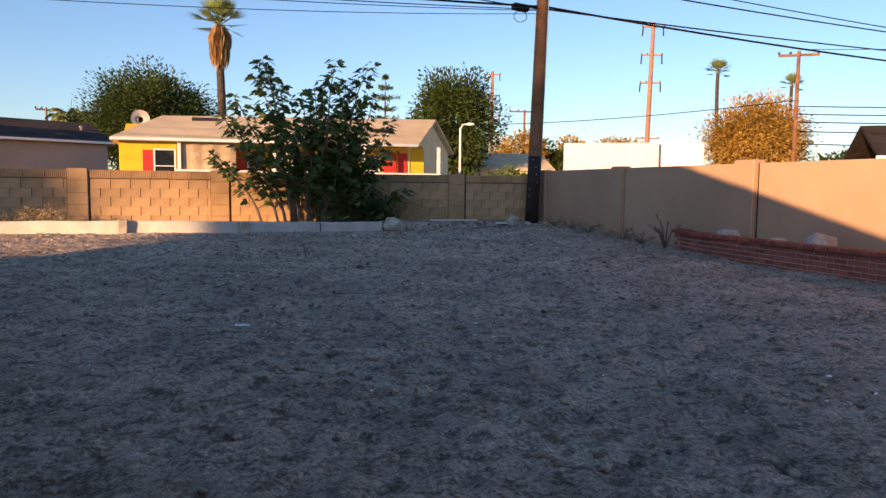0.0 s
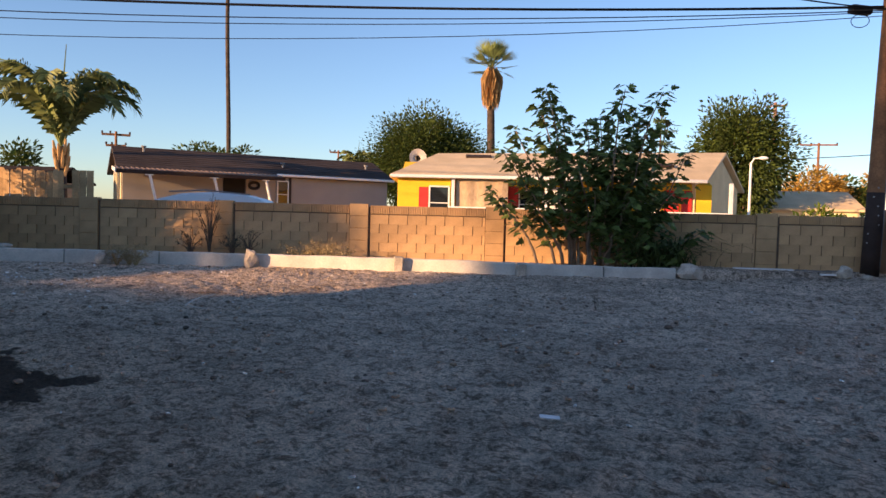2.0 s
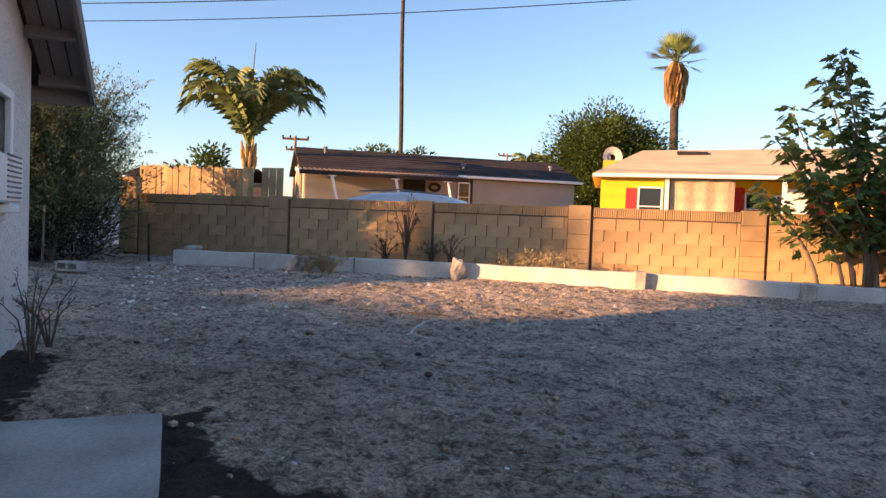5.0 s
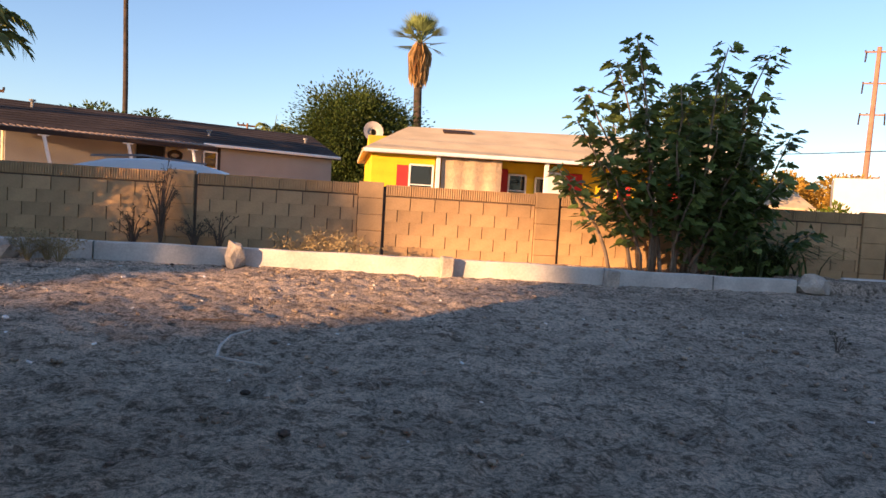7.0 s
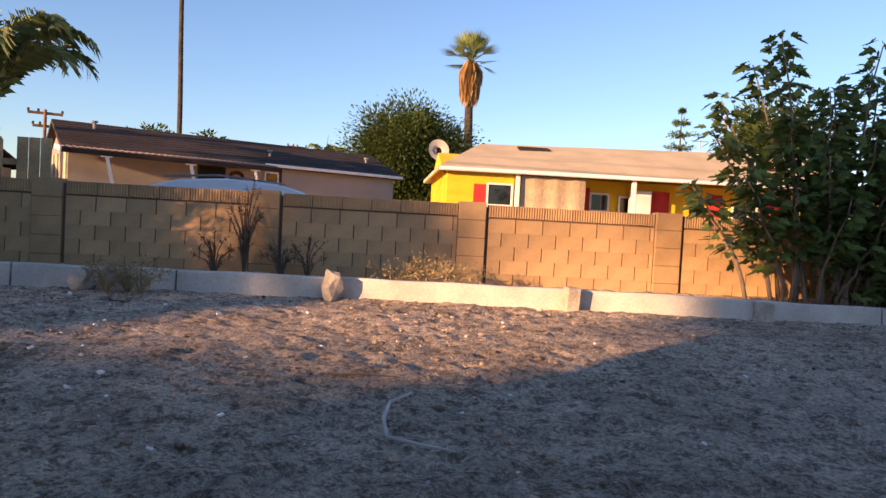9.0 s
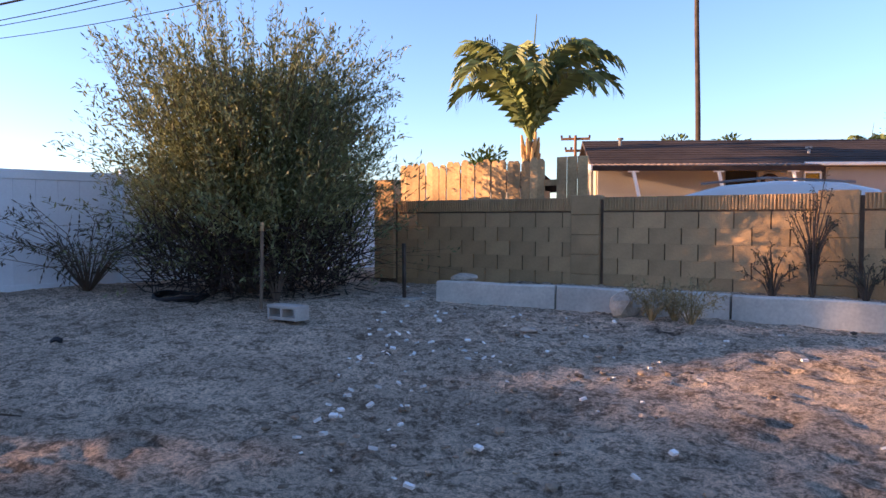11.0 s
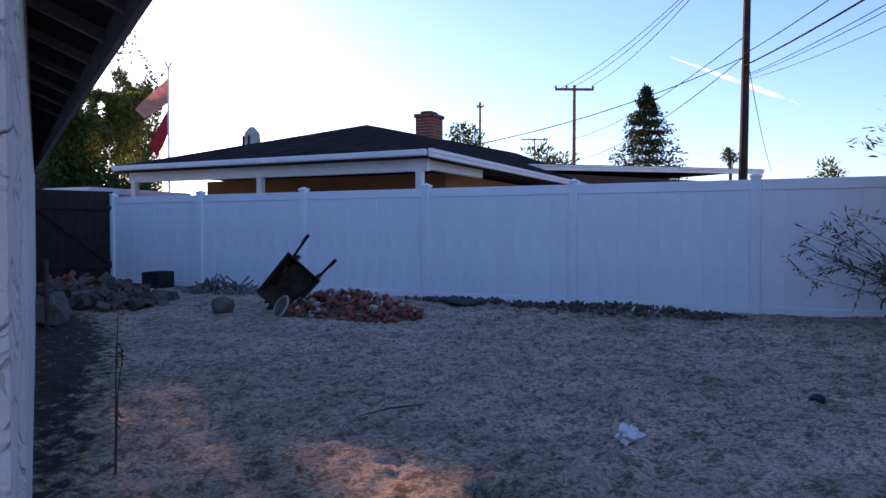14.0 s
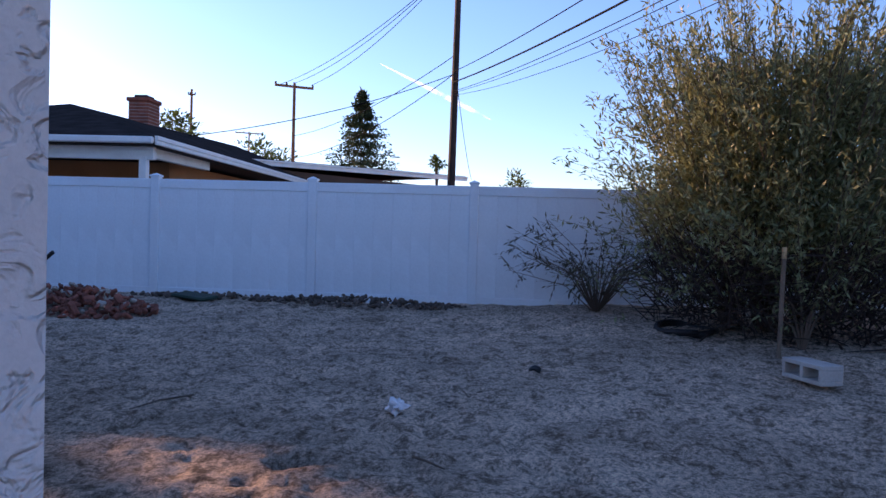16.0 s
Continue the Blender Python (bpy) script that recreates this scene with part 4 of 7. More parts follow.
def build_litter():
    """Bent sticks, paper scraps and pale chips lying about the yard."""
    stick = [(-7.21, 9.72), (-7.30, 9.95), (-7.34, 10.2), (-7.26, 10.36)]
    tagged(part("bent_stick", Shape().tube([(x, y, gh(x, y) + 0.05 + 0.02 * k) for k, (x, y) in enumerate(stick)], [0.012, 0.011, 0.010, 0.007], 6).tube([(-7.21, 9.72, gh(-7.2, 9.7) + 0.05), (-7.02, 9.66, 0.05 + gh(-7.0, 9.7)), (-6.85, 9.64, 0.045 + gh(-6.9, 9.6))], [0.012, 0.01, 0.006], 6), PALESTICK), "pale bent dry stick on the dirt", "stick")
    card = tagged(part("paper_scrap", Shape().box((0.12, 0.06, 0.004), pose(-2.19, 6.52, gh(-2.19, 6.52) + 0.035, 4, 3, 15)), PLASTIC), "small white paper scrap on the dirt", "litter")
    stone = tagged(part("dark_stone", Shape().rock((0.10, 0.08, 0.06), pose(-1.55, 10.85, gh(-1.55, 10.85) + 0.03), 5, 0.4, 2), DARKSOIL), "small dark clod on the dirt", "clod")
    tagged(part("dark_stone", Shape().rock((0.13, 0.10, 0.08), pose(-14.34, 8.66, gh(-14.34, 8.66) + 0.03), 6, 0.4, 2), BLACK), "dark charred lump on the dirt", "clod")
    tagged(part("flat_stone", Shape().rock((0.2, 0.12, 0.05), pose(-11.9, 12.0, gh(-11.9, 12.0) + 0.03), 7, 0.3, 2), ROCK), "flat pale stone on the dirt", "rock")
    for x, y, l, a in ((-12.1, 7.9, 0.22, 40), (-8.0, 10.9, 0.5, 10), (-13.2, 6.3, 0.5, -30), (-3.0, 8.7, 0.35, 70)):
        tagged(part("dry_stick", Shape().tube([(x, y, gh(x, y) + 0.03), (x + l * 0.5 * math.cos(radians(a)), y + l * 0.5 * math.sin(radians(a)), gh(x, y) + 0.04), (x + l * math.cos(radians(a)), y + l * math.sin(radians(a)) + 0.03, gh(x, y) + 0.03)], [0.008, 0.007, 0.004], 5), TWIG), "short dry stick on the dirt", "stick")
    rnd = random.Random(8)
    chips, dark, clods = Shape(), Shape(), Shape()
    for _ in range(800):
        if rnd.random() < 0.72:
            x, y = rnd.gauss(-13.2, 1.5), rnd.gauss(9.6, 1.35)
        else:
            x, y = rnd.uniform(-17.5, 2), rnd.uniform(3, 14)
        d = Vector((x, y, 0)) - HOUSE_C
        if d.dot(HN) < 0.5 or x < -18.8:
            continue
        k = rnd.uniform(0.5, 1.5) * (1.0 if x < -9 else 0.7)
        chips.box((0.032, 0.018, 0.011), pose(x, y, gh(x, y) + 0.034, rnd.uniform(-25, 25), rnd.uniform(-25, 25), rnd.uniform(0, 180)) @ Matrix.Scale(k, 4))
    tagged(part("pale_chips", chips, LITTER), "pale wood chips and paper bits scattered on dirt", "litter", kind="stuff")
    for _ in range(9000):
        x, y = rnd.uniform(-18.5, 4), rnd.uniform(2.5, 17)
        d = Vector((x, y, 0)) - HOUSE_C
        if d.dot(HN) < 0.3 or noise.noise((x * 0.6, y * 0.6, 7.0)) + rnd.uniform(-0.4, 0.4) < -0.1:
            continue
        k = rnd.uniform(0.4, 1.1) ** 2 * 2.0
        s = clods if rnd.random() < 0.9 else dark
        s.add(ball_data(1)[0] * np.array((0.016, 0.012, 0.008)) * k, ball_data(1)[1], pose(x, y, gh(x, y) + 0.016, rnd.uniform(0, 30), 0, rnd.uniform(0, 180)))
    tagged(part("soil_crumbs", clods, CRUMB), "crumbly lumps of dry brown soil", "clods", kind="stuff")
    tagged(part("dark_clods", dark, DARKSOIL), "small dark clods and droppings on the dirt", "clods", kind="stuff")


CRUMB = mat("dry_crumbs", (0.33, 0.25, 0.185), 0.97, 0.3, 8.0, 50.0, 0.4, spread=0.45, island=True)
PALESTICK = mat("pale_stick", (0.55, 0.50, 0.44), 0.8, 0.15, 6.0)


def build_planks():
    for (x0, y0), (x1, y1), z, name, mt, label in (((-0.35, 17.95), (0.78, 18.12), 0.375, "plank", PLASTIC, "white painted plank lying on the bed edge"), ((0.82, 18.12), (1.9, 18.22), 0.37, "plank", GREYWOOD, "thin grey board lying on the bed edge"), ((1.2, 17.7), (1.55, 17.75), 0.33, "plank", WHITE, "short pale board beside the pole")):
        a, b = Vector((x0, y0, 0)), Vector((x1, y1, 0))
        mid, way = (a + b) / 2, b - a
        tagged(part(name, Shape().box((way.length, 0.10, 0.03), pose(mid.x, mid.y, z, 0, 0, math.degrees(math.atan2(way.y, way.x))), bevel=0.004), mt), label, "board")
    for x, y, size, seed in ((1.62, 17.72, (0.26, 0.22, 0.30), 51), (1.95, 17.5, (0.2, 0.15, 0.12), 52)):
        tagged(part("boulder", Shape().rock(size, pose(x, y, gh(x, y) + size[2] * 0.35), seed=seed, rough=0.4), ROCK), "grey rough stone beside the utility pole", "rock")


build_curb()
build_slab()
build_brick_planter()
build_corner_pole()
build_cables()
build_cinder_block()
build_stakes()
build_air_conditioner()
build_gate()
build_west_clutter()
build_litter()
build_planks()

# ---- beyond the walls: houses, fence, vehicles, poles ----
GREYSIDE = mat("grey_siding", (0.31, 0.285, 0.265), 0.85, 0.1, 1.0, 30.0, 0.1)
YELLOW = mat("yellow_paint", (0.80, 0.50, 0.03), 0.8, 0.12, 1.5, 30.0, 0.1)
CREAM = mat("cream_paint", (0.68, 0.55, 0.33), 0.8, 0.12, 1.5, 30.0, 0.1)
RED = mat("red_paint", (0.55, 0.04, 0.035), 0.7, 0.15, 2.0)
TANROOF = mat("tan_roof", (0.60, 0.47, 0.30), 0.9, 0.15, 1.2, 25.0, 0.3)
BROWNROOF = mat("brown_shingle_roof", (0.055, 0.041, 0.037), 0.9, 0.35, 1.0, 18.0, 0.4)
AWNING = mat("ribbed_metal", (0.26, 0.19, 0.15), 0.6, 0.25, 2.0)
DARKROOM = mat("painted_dark_interior", (0.02, 0.018, 0.016), 0.9, 0.2)
TARP = mat("tan_tarp", (0.50, 0.37, 0.24), 0.85, 0.15, 1.5, 12.0, 0.4, gap=0.05)
CARPAINT = mat("white_car_paint", (0.58, 0.59, 0.60), 0.25, 0.04, 2.0, bump=0.0, spec=0.6)
CHIMNEY = mat("chimney_brick", (0.24, 0.075, 0.05), 0.9, 0.3, 4.0, 20.0, 0.4)
ORANGEWALL = mat("orange_brown_stucco", (0.38, 0.17, 0.07), 0.9, 0.15, 1.5)
FLAGRED = mat("faded_red_cloth", (0.45, 0.05, 0.06), 0.9, 0.15, 3.0, leafy=0.5)
FLAGPALE = mat("faded_pale_cloth", (0.60, 0.38, 0.33), 0.9, 0.15, 3.0, leafy=0.5)


def frame_of(origin, deg):
    return pose(origin[0], origin[1], 0, 0, 0, deg)


def gable_roof(x0, x1, y0, y1, eave, ridge, over=0.25, thick=0.12, ridge_y=None):
    """A two-sided roof, its ridge along x."""
    ym = (y0 + y1) / 2 if ridge_y is None else ridge_y
    s = Shape()
    for ya, yb in ((y0 - over, ym), (y1 + over, ym)):
        za = eave - (ridge - eave) / abs(ym - (y0 if ya < ym else y1)) * over
        q = [(x0 - over, ya, za), (x1 + over, ya, za), (x1 + over, yb, ridge), (x0 - over, yb, ridge)]
        v = q + [(x, y, z + thick) for x, y, z in q]
        f = [(3, 2, 1, 0), (4, 5, 6, 7)] + [(i, (i + 1) % 4, 4 + (i + 1) % 4, 4 + i) for i in range(4)]
        s.add(v, f if ya < ym else [tuple(reversed(k)) for k in f])
    return s


def gable_body(x0, x1, y0, y1, eave, ridge):
    ym = (y0 + y1) / 2
    v = [(x, y, z) for x in (x0, x1) for y, z in ((y0, -0.2), (y1, -0.2), (y1, eave), (ym, ridge), (y0, eave))]
    return Shape().add(v, [(4, 3, 2, 1, 0), (5, 6, 7, 8, 9), (0, 5, 9, 4), (2, 7, 6, 1), (4, 9, 8, 3), (3, 8, 7, 2)])


def window_unit(parent, x, y, z, w, h, label="white framed window", face=-1):
    win = part("window", Shape().box((w, 0.05, 0.05), at=(x, y, z + h / 2)).box((w, 0.05, 0.05), at=(x, y, z - h / 2)).box((0.05, 0.05, h), at=(x - w / 2, y, z)).box((0.05, 0.05, h), at=(x + w / 2, y, z)).box((w, 0.04, 0.03), at=(x, y, z)), WHITE, parent, label)
    part("pane", Shape().box((w - 0.05, 0.02, h - 0.05), at=(x, y + 0.02, z)), GLASS, win)
    return win


def build_mobile_home():
    home = thing("mobile_home", frame_of((-15.56, 30.28), 46.5), "grey mobile home with a brown roof and porch awning", "mobile home")
    x0, x1, deep, eave, ridge = -8.3, 2.55, 4.6, 2.88, 3.74
    part("wall", gable_body(x0, x1, 0.0, deep, eave, ridge), GREYSIDE, home)
    part("roof", gable_roof(x0, x1, 0.0, deep, eave, ridge, 0.24), BROWNROOF, home, "dark brown shingle roof")
    tilt = math.degrees(math.atan((ridge - eave) / (deep / 2)))
    for k in range(9):
        y = 0.12 + k * 0.25
        part("shingle_course", Shape().box((x1 - x0 + 0.46, 0.02, 0.018), pose((x0 + x1) / 2, y, eave + 0.125 + (ridge - eave) * y / (deep / 2), tilt, 0, 0)), BROWNROOF, home)
    part("gutter", Shape().box((5.3, 0.09, 0.10), at=(0.12, -0.29, eave + 0.0), bevel=0.02), WHITE, home, "white gutter")
    awn = part("porch_awning", Shape().box((6.1, 1.5, 0.012), pose(-5.6, -0.88, 2.80, 6, 0, 0)), AWNING, home, "ribbed metal porch awning")
    rib = Shape().box((0.075, 1.5, 0.03), bevel=0.01).mesh("rib")
    for k in range(34):
        part("rib", rib, AWNING, awn).matrix_local = pose(-8.55 + k * 0.179, -0.88, 2.82, 6, 0, 0)
    part("awning_beam", Shape().box((6.1, 0.06, 0.14), at=(-5.6, -1.60, 2.66), bevel=0.01), DARKWOOD, home)
    part("awning_fascia", Shape().box((0.05, 1.5, 0.14), pose(-8.66, -0.88, 2.76, 6, 0, 0), bevel=0.01), WHITE, home, "white awning end board")
    for x in (-7.53, -5.26, -3.31):
        part("awning_post", Shape().tube([(x, -1.56, 2.6), (x + 0.55, -1.5, 0.2)], 0.05, 8), WHITE, home, "slanted white awning post")
        part("post_cap", Shape().box((0.3, 0.08, 0.05), at=(x, -1.56, 2.58), bevel=0.01), WHITE, home)
    # flat near-black panel on the wall paints the unlit room behind the doorway
    part("doorway", Shape().box((0.86, 0.04, 2.0), at=(-4.19, -0.03, 1.68), bevel=0.01), DARKROOM, home, "near-black panel standing for the unlit doorway")
    part("door", Shape().box((0.85, 0.05, 2.0), at=(-3.3, -0.04, 1.66), bevel=0.01), GREYSIDE, home, "pale entry door")
    part("wreath", Shape().tube([(-3.4 + 0.2 * math.cos(a), -0.09, 2.42 + 0.13 * math.sin(a)) for a in np.linspace(0, 6.28, 14)], 0.06, 6), DARKWOOD, home, "dark wreath beside the door")
    window_unit(home, -2.2, -0.04, 2.1, 0.45, 1.1)
    part("porch_panel", Shape().box((0.10, 0.05, 2.3), at=(-1.9, -0.05, 1.8)), DARKWOOD, home)
    # pale gable boards, their yellow tone standing for sunlight on this end
    for k in range(4):
        part("gable_board", Shape().box((0.05, 0.30, 2.6), at=(x0 - 0.03, 0.3 + k * 1.1, 1.5), bevel=0.01), SUNLIT_TRIM, home, "pale trim board coloured in sunlit yellow")
    for x, y, z in ((-2.0, 0.75, 3.2), (2.0, 1.2, 3.35), (-7.4, 1.7, 3.6)):
        part("vent_pipe", Shape().tube([(x, y, z), (x, y, z + 0.22)], 0.05, 8).tube([(x, y, z + 0.22), (x, y, z + 0.28)], 0.10, 8), STEEL, home)


SUNLIT_TRIM = mat("sunlit_trim", (0.62, 0.54, 0.36), 0.8, 0.12)


def build_yellow_house():
    home = thing("yellow_house", frame_of((-8.27, 24.14), WALL_DEG), "yellow cottage with tan roof, red doors and porch", "house")
    part("wall", gable_body(-1.75, 8.7, 1.3, 5.4, 2.6, 3.3), YELLOW, home, "bright yellow painted wall")
    ends = [(8.12, 1.25), (9.75, 3.3), (11.3, 5.7)]
    for (xa, ya), (xb, yb), za, zb in ((ends[0], ends[1], 2.75, 3.62), (ends[1], ends[2], 3.62, 2.66)):
        part("gable_wall", Shape().prism([(xa, ya), (xb, yb), (xb - 0.1, yb + 0.06), (xa - 0.1, ya + 0.06)], -0.2, [za, zb, zb, za]), CREAM, home, "cream end wall")
    top = [(-2.0, -0.12, 2.62), (8.05, -0.12, 2.68), (9.85, 3.2, 3.9), (-0.55, 3.2, 3.62), (11.7, 6.0, 2.7), (-2.0, 5.6, 2.62)]
    part("roof", Shape().add(top + [(x, y, z - 0.10) for x, y, z in top], [(0, 1, 2, 3), (3, 2, 4, 5), (0, 3, 5), (9, 8, 7, 6), (11, 10, 8, 9), (11, 9, 6), (0, 6, 7, 1), (1, 7, 8, 2), (2, 8, 10, 4), (4, 10, 11, 5), (5, 11, 6, 0)]), TANROOF, home, "tan shingle roof")
    part("gutter", Shape().box((10.0, 0.06, 0.10), pose(3.03, -0.16, 2.60, 0, -0.34, 0), bevel=0.02), WHITE, home, "white fascia board")
    part("side_room", Shape().box((1.7, 1.25, 2.6), at=(-0.9, 0.72, 1.25), bevel=0.01), YELLOW, home, "yellow side room")
    part("red_panel", Shape().box((0.30, 0.04, 1.0), at=(-0.92, 0.07, 1.75), bevel=0.005), RED, home, "red shutter panel")
    window_unit(home, -0.42, 0.05, 1.75, 0.62, 1.05)
    for x in (0.02, 3.0, 6.1, 8.85):
        part("porch_post", Shape().box((0.11, 0.11, 2.6), at=(x, 0.02, 1.3), bevel=0.01), WHITE, home, "white porch post")
    screen = Shape()
    rows = [[(0.12 + 1.65 * k / 12, 0.06 + 0.05 * math.sin(k * 1.7) * (1 - z / 3), z * 1.0 + 1.0) for z in (0, 0.5, 1.0, 1.52)] for k in range(13)]
    v = [p for r in rows for p in r] + [(x, y + 0.02, z) for r in rows for x, y, z in r]
    f = [(k * 4 + j, (k + 1) * 4 + j, (k + 1) * 4 + j + 1, k * 4 + j + 1) for k in range(12) for j in range(3)]
    screen.add(v, f + [tuple(i + 52 for i in reversed(q)) for q in f])
    part("porch_tarp", screen, TARP, home, "tan shade tarp hung on the porch", True)
    part("railing", Shape().box((9.0, 0.05, 0.06), at=(4.4, -0.02, 1.62)).box((9.0, 0.03, 0.04), at=(4.4, -0.02, 1.2)), WHITE, home, "white porch railing")
    for k in range(30):
        part("baluster", Shape().box((0.03, 0.03, 0.42), at=(0.1 + k * 0.3, -0.02, 1.4)), WHITE, home)
    for x, mt, w in ((2.05, RED, 0.35), (4.2, RED, 0.5), (5.75, RED, 0.4), (7.35, RED, 0.5), (7.85, RED, 0.35)):
        part("door", Shape().box((w, 0.05, 2.0), at=(x, 1.26, 1.4), bevel=0.01), mt, home, "red painted door")
    for x, w, z in ((3.45, 0.8, 1.75), (2.5, 0.5, 1.8), (6.6, 0.7, 1.75)):
        window_unit(home, x, 1.25, z, w, 0.9)
    part("freezer", Shape().box((0.5, 0.4, 0.75), at=(3.5, 0.9, 2.0), bevel=0.03), PLASTIC, home, "white water heater cabinet")
    part("picture", Shape().box((0.36, 0.03, 0.5), at=(5.2, 1.25, 1.9), bevel=0.01), DARKWOOD, home, "dark panel with a pale cross")
    part("cross", Shape().box((0.05, 0.02, 0.36), at=(5.2, 1.22, 1.9)).box((0.2, 0.02, 0.05), at=(5.2, 1.22, 1.98)), WHITE, home)
    for f in (0.3, 0.72):
        x, y = ends[0][0] + (ends[2][0] - ends[0][0]) * f + 0.03, ends[0][1] + (ends[2][1] - ends[0][1]) * f - 0.02
        m = pose(x, y, 1.75, 0, 0, math.degrees(math.atan2(ends[2][1] - ends[0][1], ends[2][0] - ends[0][0])))
        w = part("window", Shape().box((0.8, 0.06, 0.06), m @ pose(0, 0, 0.5)).box((0.8, 0.06, 0.06), m @ pose(0, 0, -0.5)).box((0.06, 0.06, 1.0), m @ pose(-0.38, 0, 0)).box((0.06, 0.06, 1.0), m @ pose(0.38, 0, 0)), WHITE, home)
        part("pane", Shape().box((0.72, 0.02, 0.95), m), GLASS, w)
    part("roof_vent", Shape().box((0.9, 0.35, 0.06), pose(0.9, 2.5, 3.48, 17, 0, 0), bevel=0.01), DARKWOOD, home, "flat dark roof vent")
    part("roof_vent", Shape().box((0.7, 0.3, 0.06), pose(7.0, 1.2, 3.22, 19, 0, 0), bevel=0.01), DARKWOOD, home)
    part("antenna", Shape().tube([(6.2, 3.4, 3.8), (6.2, 3.4, 4.2)], 0.015, 5).box((0.6, 0.02, 0.02), at=(6.2, 3.4, 4.15)), STEEL, home)
    dish = thing("satellite_dish", pose(-11.75, 30.4, 0), "pale grey satellite dish on a mast", "satellite dish")
    ring = [(0.36 * r * math.cos(a), 0.09 * r * r, 0.40 * r * math.sin(a)) for r in (0.33, 0.66, 1.0) for a in np.linspace(0, 2 * math.pi, 17)[:16]]
    f = [(r * 16 + k, r * 16 + (k + 1) % 16, (r + 1) * 16 + (k + 1) % 16, (r + 1) * 16 + k) for r in range(2) for k in range(16)] + [tuple(range(16))]
    v = [(x, -y, z) for x, y, z in ring] + [(x, -y + 0.02, z) for x, y, z in ring]
    part("reflector", Shape().add(v, f + [tuple(i + 48 for i in reversed(q)) for q in f], pose(0, 0, 3.75, -20, 0, 25)), PALEDISH, dish, smooth=True)
    part("mast", Shape().tube([(0, 0.1, 0), (0, 0.1, 3.7)], 0.035, 8), STEEL, dish)
    part("feed_arm", Shape().tube([(0, 0, 3.45), (0.1, -0.45, 3.6)], 0.015, 6), STEEL, dish)


PALEDISH = mat("dish_paint", (0.45, 0.40, 0.36), 0.6, 0.1)


def build_wood_fence():
    fence = tagged(new("fence_north"), "weathered cedar dog-ear picket fence behind the block wall", "fence", kind="structure")
    rnd = random.Random(11)
    s = -4.1
    while s < -1.35:
        w = rnd.uniform(0.125, 0.145)
        h = rnd.uniform(2.08, 2.16)
        o = wall_pose(s + w / 2, 1.0 + rnd.uniform(-0.01, 0.01), 0)
        v = [(x, y, z) for y in (-0.01, 0.01) for x, z in ((-w / 2, 0.2), (w / 2, 0.2), (w / 2, h - 0.05), (w / 4, h), (-w / 4, h), (-w / 2, h - 0.05))]
        f = [(5, 4, 3, 2, 1, 0)[::-1], (6, 7, 8, 9, 10, 11)[::-1]] + [(i, 6 + i, 6 + (i + 1) % 6, (i + 1) % 6) for i in range(6)]
        part("picket", Shape().add(v, f, o @ pose(0, 0, 0, 0, rnd.uniform(-0.6, 0.6), 0)), WOOD, fence)
        s += w + 0.006
    for k in range(3):
        part("picket", Shape().box((0.16, 0.02, 1.95), wall_pose(-1.02 + k * 0.17, 0.98, 1.15), bevel=0.004), WOOD, fence)
    part("fence_rail", Shape().box((3.2, 0.05, 0.09), wall_pose(-2.7, 1.05, 1.75)), WOOD, fence)


def build_car():
    car = thing("minivan", wall_pose(1.15, 2.6, 0.09), "white minivan parked behind the block wall", "car")
    prof = [(-2.2, 0.35), (-2.25, 0.95), (-2.0, 1.05), (-1.15, 1.15), (-0.7, 1.46), (-0.15, 1.60), (0.6, 1.65), (1.4, 1.61), (1.85, 1.50), (2.15, 1.1), (2.2, 0.4)]
    body = Shape()
    rows = []
    for y, k in ((-0.85, 0.0), (-0.78, 0.045), (-0.55, 0.075), (0.55, 0.075), (0.78, 0.045), (0.85, 0.0)):
        rows.append([(x * (0.97 if abs(y) > 0.8 else 1), y * (1.0 if z < 1.2 else 0.86), z + (k - 0.075) * (1 if z > 1.2 else 0.3)) for x, z in prof])
    m = len(prof)
    v = [p for r in rows for p in r]
    f = [(r * m + i, r * m + i + 1, (r + 1) * m + i + 1, (r + 1) * m + i) for r in range(5) for i in range(m - 1)]
    f += [tuple(reversed(range(m))), tuple(range(5 * m, 6 * m))]
    part("body", body.add(v, f), CARPAINT, car, smooth=True)
    for x, w in ((-0.25, 0.75), (0.72, 0.85), (1.5, 0.5)):
        part("side_window", Shape().box((w, 0.03, 0.22), pose(x, -0.80, 1.30, 14, 0, 0), bevel=0.01), GLASS, car, "dark tinted side window")
    part("roof_rail", Shape().tube([(-0.4, -0.6, 1.63), (0.5, -0.6, 1.69), (1.6, -0.6, 1.60)], 0.018, 6), STEEL, car)
    for x in (-1.4, 1.4):
        for y in (-0.8, 0.8):
            wh = part("wheel", Shape().tube([(x, y - 0.1, 0.32), (x, y + 0.1, 0.32)], 0.32, 18), BLACK, car, "black tyre")
            part("rim", Shape().tube([(x, y - 0.11, 0.32), (x, y + 0.11, 0.32)], 0.19, 14), STEEL, wh)


BROWNWALL = mat("brown_wall", (0.09, 0.055, 0.04), 0.9, 0.2, 2.0)


